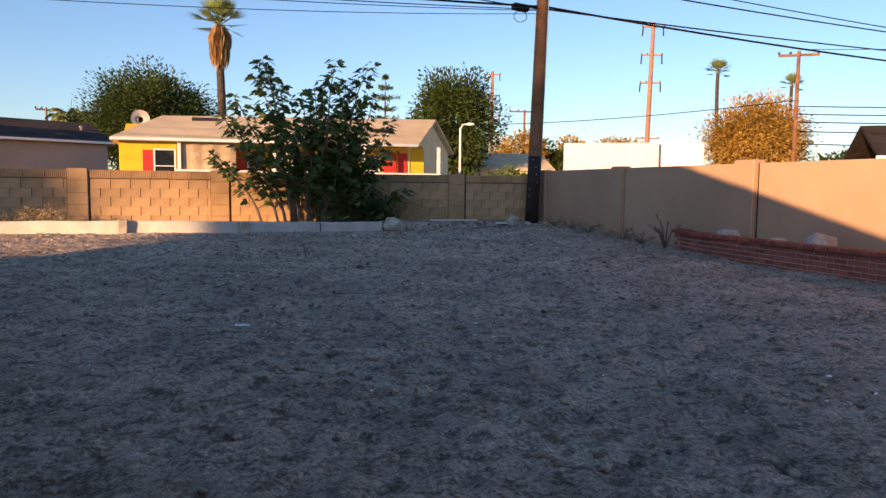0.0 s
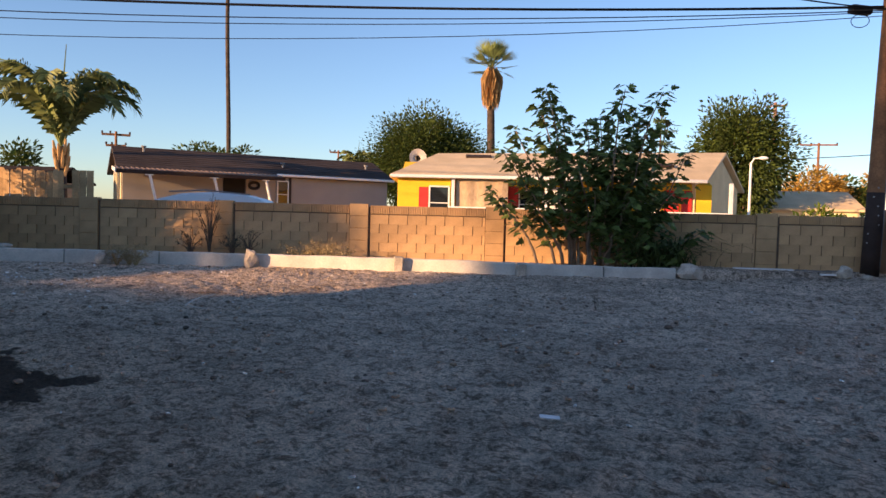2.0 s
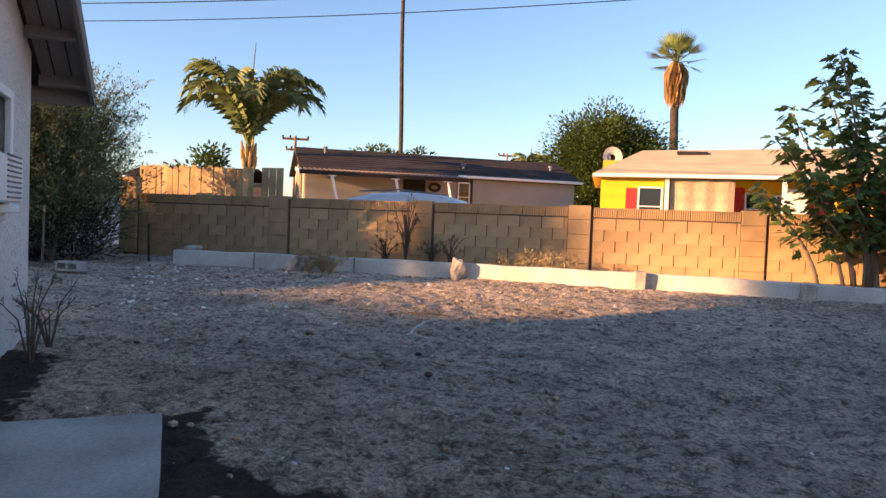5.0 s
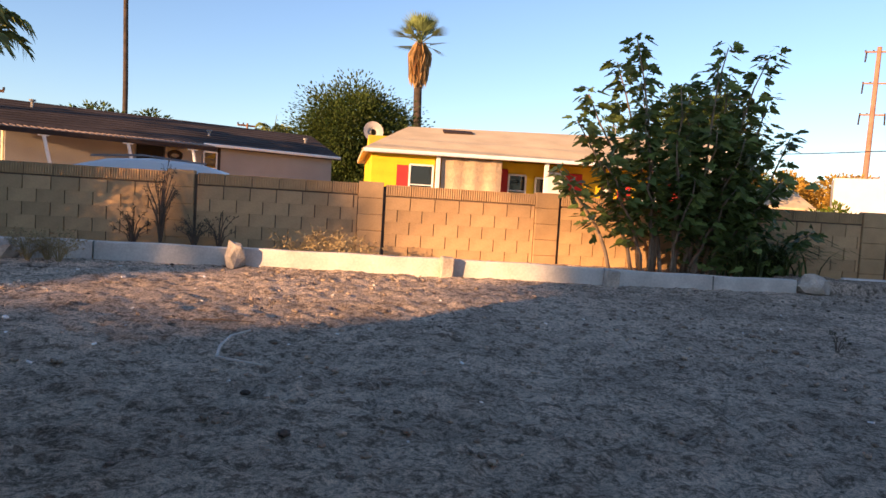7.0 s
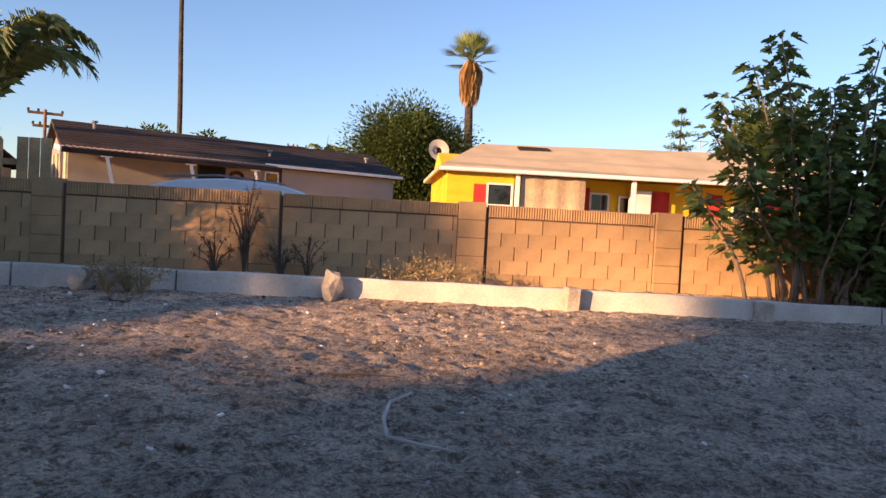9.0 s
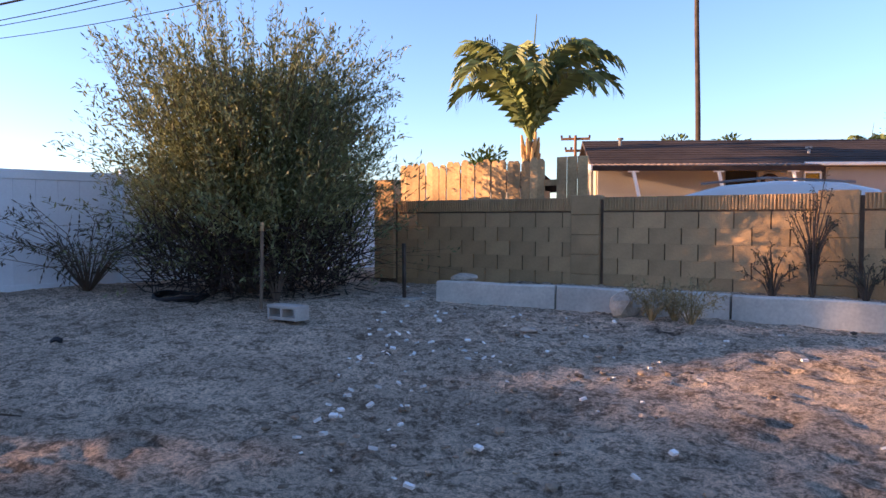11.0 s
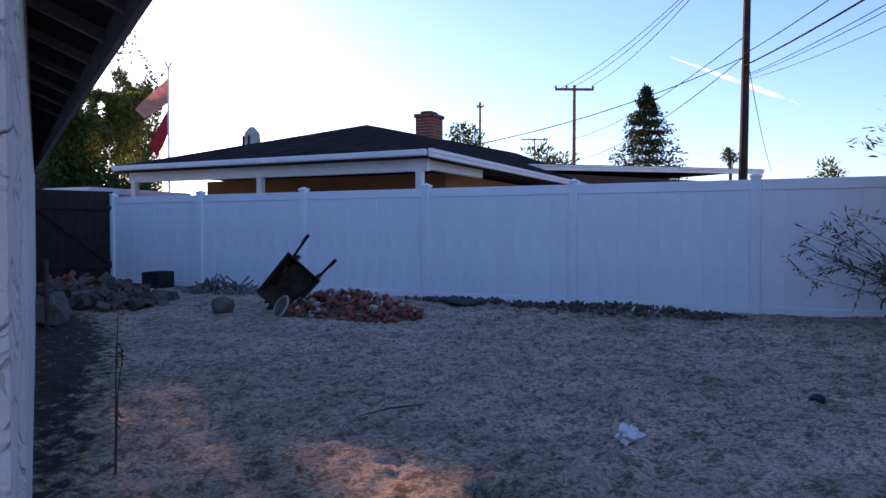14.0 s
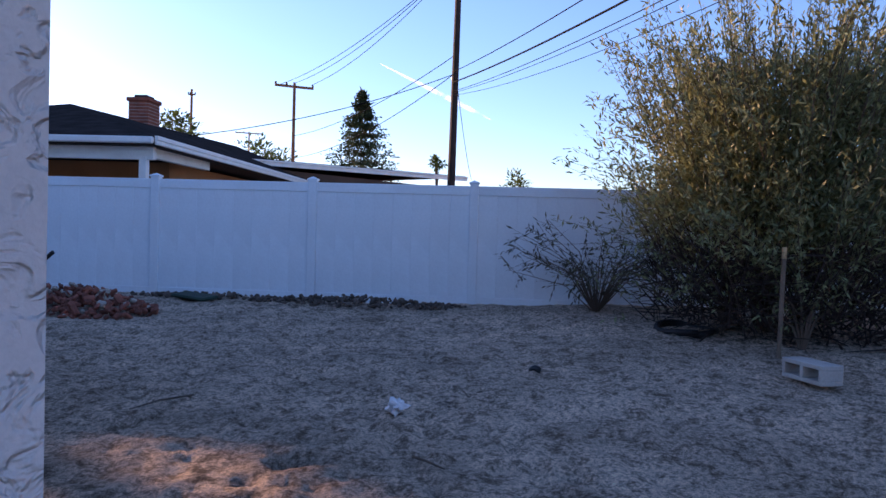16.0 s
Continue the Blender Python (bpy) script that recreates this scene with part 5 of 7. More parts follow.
def build_west_house():
    """The low hipped house behind the white fence."""
    home = thing("neighbour_house", None, "low hip-roofed brown house with white fascia", "house")
    x0, x1, y0, y1, e, r = -40.0, -20.9, -6.2, 2.3, 2.72, 4.42
    up = [(x0, y0, e), (x1, y0, e), (x1, y1, e), (x0, y1, e), (-37.0, -2.0, r), (-27.6, -3.3, r)]
    part("roof", Shape().add(up + [(x, y, z - 0.10) for x, y, z in up[:4]], [(0, 1, 5, 4), (1, 2, 5), (2, 3, 4, 5), (3, 0, 4), (9, 8, 7, 6), (0, 6, 7, 1), (1, 7, 8, 2), (2, 8, 9, 3), (3, 9, 6, 0)]), SHINGLE, home, "dark shingle hip roof")
    part("gutter", Shape().box((0.10, y1 - y0, 0.12), at=(x1 + 0.04, (y0 + y1) / 2, e - 0.06), bevel=0.02), WHITE, home, "white gutter")
    part("fascia", Shape().box((x1 - x0, 0.05, 0.16), at=((x0 + x1) / 2, y1 + 0.03, e - 0.06), bevel=0.01).box((x1 - x0, 0.03, 0.08), at=((x0 + x1) / 2, y1 + 0.06, e - 0.02), bevel=0.01), WHITE, home, "white layered fascia")
    part("porch_beam", Shape().box((0.12, y1 - y0 - 0.3, 0.24), at=(x1 - 0.35, (y0 + y1) / 2, e - 0.26), bevel=0.01).box((3.0, 0.12, 0.2), at=(x1 - 1.8, y1 - 0.35, e - 0.22), bevel=0.01), WHITE, home, "white porch beam")
    for y in (y1 - 0.35, -2.0, y0 + 0.3):
        part("porch_post", Shape().box((0.14, 0.14, 2.4), at=(x1 - 0.35, y, 1.2), bevel=0.01), WHITE, home)
    part("wall", Shape().box((16.0, 7.2, 2.5), at=(-31.5, -2.2, 1.25), bevel=0.01), ORANGEWALL, home, "orange brown wall under the eaves")
    part("soffit", Shape().box((x1 - x0 - 0.2, y1 - y0 - 0.2, 0.03), at=((x0 + x1) / 2, (y0 + y1) / 2, e - 0.12)), DARKWOOD, home)
    chim = part("chimney", Shape().box((0.75, 0.62, 2.4), at=(-29.9, -2.35, 3.78), bevel=0.01).box((0.85, 0.72, 0.12), at=(-29.9, -2.35, 4.92), bevel=0.02), CHIMNEY, home, "red brick chimney")
    for k in range(10):
        part("course", Shape().box((0.765, 0.635, 0.012), at=(-29.9, -2.35, 3.9 + k * 0.1)), BRICKMORTAR, chim)
    part("chimney_cap", Shape().box((0.5, 0.4, 0.1), at=(-29.9, -2.35, 5.03), bevel=0.02), SHINGLE, chim)
    vent = part("turbine_vent", Shape().tube([(-26.9, -7.2, 3.0), (-26.9, -7.2, 3.9), (-26.9, -7.2, 4.3), (-26.9, -7.2, 4.5)], [0.26, 0.28, 0.24, 0.08], 14), PALEDISH, home, "pale rounded roof vent hood", True)
    part("vent_slot", Shape().box((0.02, 0.08, 0.5), at=(-26.63, -7.1, 3.95)).box((0.02, 0.08, 0.5), at=(-26.63, -7.32, 3.95)), DARKWOOD, vent)
    long = thing("long_house", pose(-36.6, -3.1, 0, 0, 0, 145.8), "long low house with white fascia behind the hip roof", "house")
    part("wall", Shape().box((11.8, 5.0, 3.1), at=(2.7, -3.7, 1.55)), BROWNWALL, long, "dark brown wall")
    part("roof", Shape().box((12.4, 6.4, 0.08), pose(2.8, -3.2, 3.47, 0, -1.6, 0), bevel=0.02), SHINGLE, long)
    part("fascia", Shape().box((12.4, 0.06, 0.17), pose(2.8, -6.43, 3.38, 0, -1.6, 0), bevel=0.01).box((12.4, 0.04, 0.06), pose(2.8, -6.48, 3.45, 0, -1.6, 0), bevel=0.01), WHITE, long, "white fascia board")
    shed = thing("carport", None, "white flat carport roof beyond the gate", "carport")
    part("roof", Shape().box((3.4, 1.8, 0.16), pose(-22.9, -8.4, 2.2), bevel=0.02), WHITE, shed)
    for x, y in ((-21.4, -7.7), (-21.4, -9.1), (-24.4, -7.7), (-24.4, -9.1)):
        part("post", Shape().box((0.1, 0.1, 2.2), at=(x, y, 1.1)), WHITE, shed)
    back = thing("rear_house", None, "dark low shingle roof house beyond the gate", "house")
    part("wall", Shape().box((10, 5, 2.4), at=(-22.0, -18.0, 1.2)), GREYSIDE, back)
    part("roof", gable_roof(-27.0, -17.0, -20.5, -15.5, 2.4, 3.3, 0.3), SHINGLE, back)


def flag_shape(pts, droop, seed):
    (ax, az), (bx, bz), (cx, cz), (dx, dz) = pts
    v, k = [], 10
    for i in range(k + 1):
        for j in range(7):
            u, w = i / k, j / 6
            x = (ax * (1 - u) + bx * u) * (1 - w) + (dx * (1 - u) + cx * u) * w
            z = (az * (1 - u) + bz * u) * (1 - w) + (dz * (1 - u) + cz * u) * w
            v.append((x, 0.10 * math.sin(u * 7 + w * 3 + seed) * u, z))
    f = [(i * 7 + j, (i + 1) * 7 + j, (i + 1) * 7 + j + 1, i * 7 + j + 1) for i in range(k) for j in range(6)]
    n = len(v)
    return Shape().add(v + [(x, y + 0.012, z) for x, y, z in v], f + [tuple(q + n for q in reversed(g)) for g in f])


def build_flag():
    m = pose(-36.1, -20.86, 0, 0, 0, 118)
    fl = thing("flagpole", m, "white flagpole with two faded flags", "flagpole")
    part("pole", Shape().tube([(0, 0, 0), (0, 0, 9.6)], [0.07, 0.045], 10), WHITE, fl)
    part("finial", Shape().tube([(-0.15, 0, 9.95), (-0.02, 0, 9.6), (0.02, 0, 9.6), (0.16, 0, 9.9)], 0.04, 6), METAL, fl)
    part("flag", flag_shape([(0.0, 9.1), (-1.75, 7.45), (-1.25, 7.0), (0.0, 7.8)], 0.5, 0), FLAGPALE, fl, "faded pale red flag")
    part("flag", flag_shape([(0.0, 7.5), (-1.05, 5.6), (-0.55, 5.0), (0.0, 6.3)], 0.5, 2), FLAGRED, fl, "faded dark red flag")


def t_pole(x, y, h, r, label, arms=((0.3, 2.4),), deg=0.0, lean=0.0, material=None, group="distant utility poles"):
    p = thing("utility_pole", pose(x, y, 0, 0, lean, deg), label, "utility pole", group)
    mt = material or POLEWOOD
    part("shaft", Shape().tube([(0, 0, z) for z in np.linspace(0, h, 8)], [r * (1 - 0.35 * z / h) for z in np.linspace(0, h, 8)], 10), mt, p)
    for down, w in arms:
        arm = part("cross_arm", Shape().box((w, 0.09 + r * 0.2, 0.12 + r * 0.2), at=(0, 0.05, h - down), bevel=0.01), mt, p)
        for k in (-0.48, -0.2, 0.48):
            part("insulator", Shape().tube([(w * k, 0.05, h - down + 0.06), (w * k, 0.05, h - down + 0.22)], 0.045 + r * 0.15, 6), DARKWOOD, arm)
    return p


def build_far_poles():
    t_pole(-53.2, -4.17, 10.35, 0.14, "thin wooden pole with one cross arm", ((0.25, 2.45),), 118)
    t_pole(-77.8, -21.3, 14.6, 0.17, "dark wooden pole without cable arms", ((0.5, 0.7),), 100)
    t_pole(-103.5, -24.2, 14.0, 0.15, "far wooden pole with cross arm", ((0.2, 3.6),), 110)
    w = t_pole(-35.9, 6.78, 12.0, 0.17, "dark wooden utility pole with cable bracket", ((0.3, 2.4),), 107, 0.6, DARKWOOD)
    part("splice_box", Shape().box((0.5, 0.16, 0.16), pose(0.1, 0.45, 7.1, 0, 0, 90 + 0), bevel=0.03), BLACK, w)
    part("bracket", Shape().box((0.06, 0.5, 0.06), at=(0, 0.25, 7.15)), STEEL, w)
    part("bracket", Shape().box((0.06, 0.35, 0.05), at=(0, 0.2, 8.0)), STEEL, w)
    t_pole(24.0, 46.4, 10.1, 0.17, "brown wooden pole with one cross arm", ((0.25, 2.4),), -20)
    t_pole(11.6, 79.7, 9.7, 0.17, "far wooden pole with cross arm", ((0.2, 3.4),), 5)
    t_pole(-36.0, 40.0, 6.4, 0.12, "short wooden pole with transformer arms", ((0.2, 1.7), (0.9, 1.2)), 40)
    t_pole(-31.0, 62.0, 7.4, 0.12, "far thin pole over the roofs", ((0.2, 1.6),), 40)
    for x, y, h, label in ((33.6, 105.2, 25.2, "tall slim power pole with many arms"), (14.7, 139.8, 23.4, "distant tall power pole with many arms")):
        p = t_pole(x, y, h, 0.42, label, ((0.6, 3.2), (4.6, 3.0), (8.6, 2.9), (16.6, 3.3), (18.8, 3.4), (21.0, 3.4)), -15, 1.2 if x > 20 else 0, STEELPOLE)
        for z in (0.6, 4.6, 8.6):
            for k in (-1.4, 1.4):
                part("insulator_string", Shape().tube([(k, 0, h - z), (k * 1.05, 0, h - z - 1.3)], 0.10, 6), DARKWOOD, p)
    a = Vector((24.0, 46.4, 10.1))
    for k, z in enumerate((10.2, 6.6, 6.1, 5.6, 5.0, 4.2)):
        cable("overhead_cable", (24.0, 46.4, z), (62.0, 36.0, z + 0.6), 0.5, 0.035 if k else 0.02, "distant dark overhead cable", "distant cables")
    cable("overhead_cable", (24.0, 46.4, 7.0), (-6.0, 74.0, 7.6), 0.8, 0.03, "distant dark overhead cable", "distant cables")
    west = Vector((-35.9, 6.78, 0))
    for z, b, sag in ((7.9, (-53.2, -4.17, 7.0), 0.5), (7.2, (-53.2, -4.17, 5.6), 0.6), (11.4, (-53.2, -5.2, 10.2), 0.6), (11.4, (-53.2, -4.2, 10.3), 0.6), (11.4, (-53.2, -3.1, 10.2), 0.6), (7.9, (-60.0, 7.0, 5.0), 0.5), (7.2, (-30.0, -1.0, 3.9), 0.3)):
        cable("overhead_cable", (west.x, west.y, z), b, sag, 0.016, "thin dark overhead utility cable", "distant cables")
    lamp = thing("street_lamp", pose(1.62, 36.6, 0), "white street lamp with a short arm", "street lamp")
    part("pole", Shape().tube([(0, 0, 0), (0, 0, 4.1)], [0.07, 0.05], 10), WHITE, lamp)
    part("arm", Shape().tube([(0, 0, 4.05), (0.12, 0, 4.28), (0.4, 0, 4.3)], 0.035, 8), WHITE, lamp)
    part("head", Shape().rock((0.42, 0.2, 0.16), pose(0.5, 0, 4.3), 3, 0.05, 2), WHITE, lamp, smooth=True)
    lamp2 = thing("street_lamp", pose(24.5, 55.0, 0), "thin white street lamp far off", "street lamp")
    part("pole", Shape().tube([(0, 0, 0), (0, 0, 5.6)], [0.10, 0.08], 8), WHITE, lamp2)
    part("head", Shape().box((0.7, 0.2, 0.12), at=(-0.2, 0, 5.6), bevel=0.03), WHITE, lamp2)


STEELPOLE = mat("brown_steel_pole", (0.30, 0.17, 0.12), 0.8, 0.2, 1.0)


def build_truck():
    """A white box trailer standing beyond the corner."""
    tr = thing("box_trailer", pose(8.4, 43.6, 0, 0, 0, -17), "white box trailer with a framed rear door", "trailer")
    part("box", Shape().box((5.4, 2.5, 2.75), at=(2.7, 0.5, 2.45), bevel=0.03), CARPAINT, tr)
    part("rear_frame", Shape().box((2.5, 0.08, 2.78), pose(6.6, -0.35, 2.44, 0, 0, -6), bevel=0.02), CARPAINT, tr)
    part("rear_door", Shape().box((2.2, 0.06, 2.4), pose(6.62, -0.42, 2.4, 0, 0, -6), bevel=0.01), PLASTIC, tr, "pale roll-up door")
    part("chassis", Shape().box((7.0, 2.0, 0.3), at=(3.6, 0.6, 0.9), bevel=0.02), BLACK, tr)
    for x in (1.5, 5.5):
        for y in (-0.5, 1.5):
            part("wheel", Shape().tube([(x, y - 0.15, 0.48), (x, y + 0.15, 0.48)], 0.48, 16), BLACK, tr)


def build_far_houses():
    h = thing("cream_house", pose(2.2, 44.0, 0, 0, 0, 8), "cream bungalow with pale gable roof", "house")
    part("wall", gable_body(0.0, 5.6, 0.0, 5.0, 2.3, 3.2), CREAM, h)
    part("roof", gable_roof(0.0, 5.6, 0.0, 5.0, 2.3, 3.25, 0.25), TANROOF, h)
    window_unit(h, 4.4, -0.03, 1.6, 1.0, 0.9)
    h2 = thing("tan_house", pose(15.6, 25.8, 0, 0, 0, -20), "tan roofed house beyond the stucco wall", "house")
    part("wall", Shape().box((8, 5, 2.4), at=(4.6, 2.5, 1.2)), CREAM, h2)
    part("roof", gable_roof(0.6, 8.6, 0.0, 5.0, 2.45, 3.6, 0.4), SHINGLE, h2)
    part("fascia", Shape().box((9.0, 0.06, 0.18), at=(4.6, -0.42, 2.34)), WHITE, h2)
    h3 = thing("low_house", pose(-27.5, 22.0, 0, 0, 0, 17), "low grey shed roof behind the picket fence", "house")
    part("wall", Shape().box((4.6, 3.0, 2.3), at=(1.2, 2.0, 1.15)), GREYSIDE, h3)
    part("roof", gable_roof(-1.2, 3.6, 0.4, 3.6, 2.35, 2.85, 0.25, 0.08), SHINGLE, h3)
    h4 = thing("low_house", pose(-38.0, 15.0, 0, 0, 0, 0), "pale low roof behind the white fence", "house")
    part("wall", Shape().box((8.0, 9.0, 2.4), at=(0, 5.0, 1.2)), GREYSIDE, h4)
    part("roof", gable_roof(-4, 4, 0.5, 9.5, 2.4, 3.1, 0.3), TANROOF, h4)


build_mobile_home()
build_yellow_house()
build_wood_fence()
build_car()
build_west_house()
build_flag()
build_far_poles()
build_truck()
build_far_houses()

# ---- plants ----
BARK = mat("bark", (0.13, 0.095, 0.07), 0.95, 0.35, 5.0, 40.0, 0.5)
PALMBARK = mat("palm_bark", (0.065, 0.048, 0.037), 0.95, 0.35, 3.0, 12.0, 0.5)
FIGBARK = mat("fig_bark", (0.26, 0.20, 0.15), 0.9, 0.25, 6.0)
FIGLEAF = mat("fig_leaf", (0.11, 0.16, 0.045), 0.42, 0.3, 2.0, 12.0, 0.0, spread=0.45, island=True, leafy=0.3)
OLIVELEAF = mat("olive_leaf", (0.205, 0.222, 0.10), 0.5, 0.25, 1.0, 8.0, 0.0, spread=0.5, island=True, leafy=0.3)
GREENLEAF = mat("broad_leaf", (0.062, 0.095, 0.020), 0.6, 0.35, 0.6, 4.0, 0.0, spread=0.5, island=True, leafy=0.3)
BRIGHTLEAF = mat("bright_leaf", (0.17, 0.23, 0.03), 0.6, 0.3, 0.6, 4.0, 0.0, spread=0.4, island=True, leafy=0.35)
ORANGELEAF = mat("autumn_leaf", (0.44, 0.27, 0.055), 0.7, 0.4, 0.4, 3.0, 0.0, spread=0.5, island=True, leafy=0.3)
PINELEAF = mat("conifer_needles", (0.04, 0.065, 0.028), 0.7, 0.3, 0.6, 4.0, 0.0, spread=0.45, island=True, leafy=0.15)
PALMLEAF = mat("palm_leaf", (0.18, 0.225, 0.075), 0.55, 0.3, 1.0, 4.0, 0.0, spread=0.4, island=True, leafy=0.3)
DEADFROND = mat("dead_frond", (0.46, 0.29, 0.13), 0.9, 0.35, 1.0, 5.0, 0.0, spread=0.4, island=True, leafy=0.15)
STRAPLEAF = mat("strap_leaf", (0.09, 0.12, 0.04), 0.55, 0.3, 2.0, 8.0, 0.0, spread=0.4, island=True, leafy=0.25)

OVAL = (np.array([(0, 0, 0), (0.45, 0.24, 0.05), (0.5, 0, -0.02), (0.45, -0.24, 0.05), (1, 0, 0.0)]), [(0, 2, 1), (0, 3, 2), (1, 2, 4), (2, 3, 4)])
NARROW = (np.array([(0, 0, 0), (0.5, 0.135, 0.01), (0.5, -0.135, 0.01), (1, 0, 0.0)]), [(0, 2, 1), (1, 2, 3)])


def lobed():
    pts = [(0.0, 0.0)]
    for a, r in ((-105, 0.42), (-75, 0.30), (-52, 0.62), (-32, 0.42), (-12, 0.80), (0, 0.98), (12, 0.80), (32, 0.42), (52, 0.62), (75, 0.30), (105, 0.42)):
        pts.append((0.22 + r * math.cos(radians(a)) * 0.8, r * math.sin(radians(a)) * 0.85))
    v = [(0.22, 0.0, -0.04)] + [(x, y, 0.10 * abs(y) - 0.12 * x * x) for x, y in pts]
    return np.array(v), [(0, i, i + 1) for i in range(1, len(pts))] + [(0, len(pts), 1)]


LOBED = lobed()


def leaf_mesh(name, spots, ways, sizes, template, rng, droop=0.0):
    """Many leaves in one mesh: a template laid at each spot along its way, rolled at random."""
    spots, ways, sizes = np.asarray(spots, float), np.asarray(ways, float), np.asarray(sizes, float)
    ways = ways + np.array((0, 0, -droop))
    x = ways / np.linalg.norm(ways, axis=1, keepdims=True)
    ref = np.tile((0.0, 0.0, 1.0), (len(x), 1)) + rng.normal(0, 0.55, (len(x), 3))
    y = np.cross(ref, x)
    y /= np.linalg.norm(y, axis=1, keepdims=True) + 1e-9
    z = np.cross(x, y)
    tv, tf = template
    v = spots[:, None] + sizes[:, None, None] * (tv[None, :, 0:1] * x[:, None] + tv[None, :, 1:2] * y[:, None] + tv[None, :, 2:3] * z[:, None])
    n, k = len(spots), len(tv)
    faces = (np.array(tf)[None] + (np.arange(n) * k)[:, None, None]).reshape(-1, 3)
    data = bpy.data.meshes.new(name)
    data.from_pydata(v.reshape(-1, 3).tolist(), [], faces.tolist())
    return data


def crown(name, clusters, radius, per, size, template, material, parent, rng, label="", droop=0.25):
    """Leaves gathered round cluster points, pointing outwards."""
    clusters = np.asarray(clusters, float)
    mid = clusters.mean(0)
    c = np.repeat(clusters, per, 0)
    off = np.clip(rng.normal(0, 1, (len(c), 3)), -1.6, 1.6) * radius * 0.48
    out = off / (np.linalg.norm(off, axis=1, keepdims=True) + 1e-6) + 0.6 * (c - mid) / (np.linalg.norm(c - mid, axis=1, keepdims=True) + 1e-6)
    data = leaf_mesh(name, c + off, out + rng.normal(0, 0.3, c.shape), size * rng.uniform(0.6, 1.3, len(c)), template, rng, droop)
    return part(name, data, material, parent, label)


def broad_tree(x, y, h, low, rx, ry, clumps, per, size, material, label, seed, trunk_r=0.22, name="tree", category="tree", rad=None, template=None, group=""):
    """A tapered trunk, limbs out to clumps, and a ragged crown of leaves between heights low and h."""
    rng = np.random.default_rng(seed)
    t = thing(name, pose(x, y, 0), label, category, group)
    mid, rz = (h + low) / 2, (h - low) / 2
    u = rng.normal(0, 1, (clumps, 3))
    u /= np.linalg.norm(u, axis=1, keepdims=True)
    rr = rng.uniform(0.45, 1.0, clumps) ** 0.6
    wob = np.array([0.8 + 0.35 * noise.noise(Vector(k) * 1.7 + Vector((seed, 0, 0))) for k in u])
    pts = u * (rr * wob)[:, None] * np.array((rx, ry, rz)) + np.array((0, 0, mid))
    pts[:, 2] = np.maximum(pts[:, 2], low * 0.9)
    s = Shape().tube([(0, 0, -0.1), (0.03 * h * 0.2, 0, low * 0.6), (0, 0.05, mid)], [trunk_r, trunk_r * 0.75, trunk_r * 0.35], 10)
    part("trunk", s, BARK, t, smooth=True)
    for k in range(min(10, clumps)):
        p = pts[k]
        part("limb", Shape().tube([(0, 0, low * 0.7), (p[0] * 0.45, p[1] * 0.45, (low + p[2]) / 2), tuple(p)], [trunk_r * 0.5, trunk_r * 0.28, trunk_r * 0.08], 6), BARK, t)
    crown("crown", pts, rad or min(rx, ry, rz) * 0.42, per, size, OVAL if template is None else template, material, t, rng)
    return t


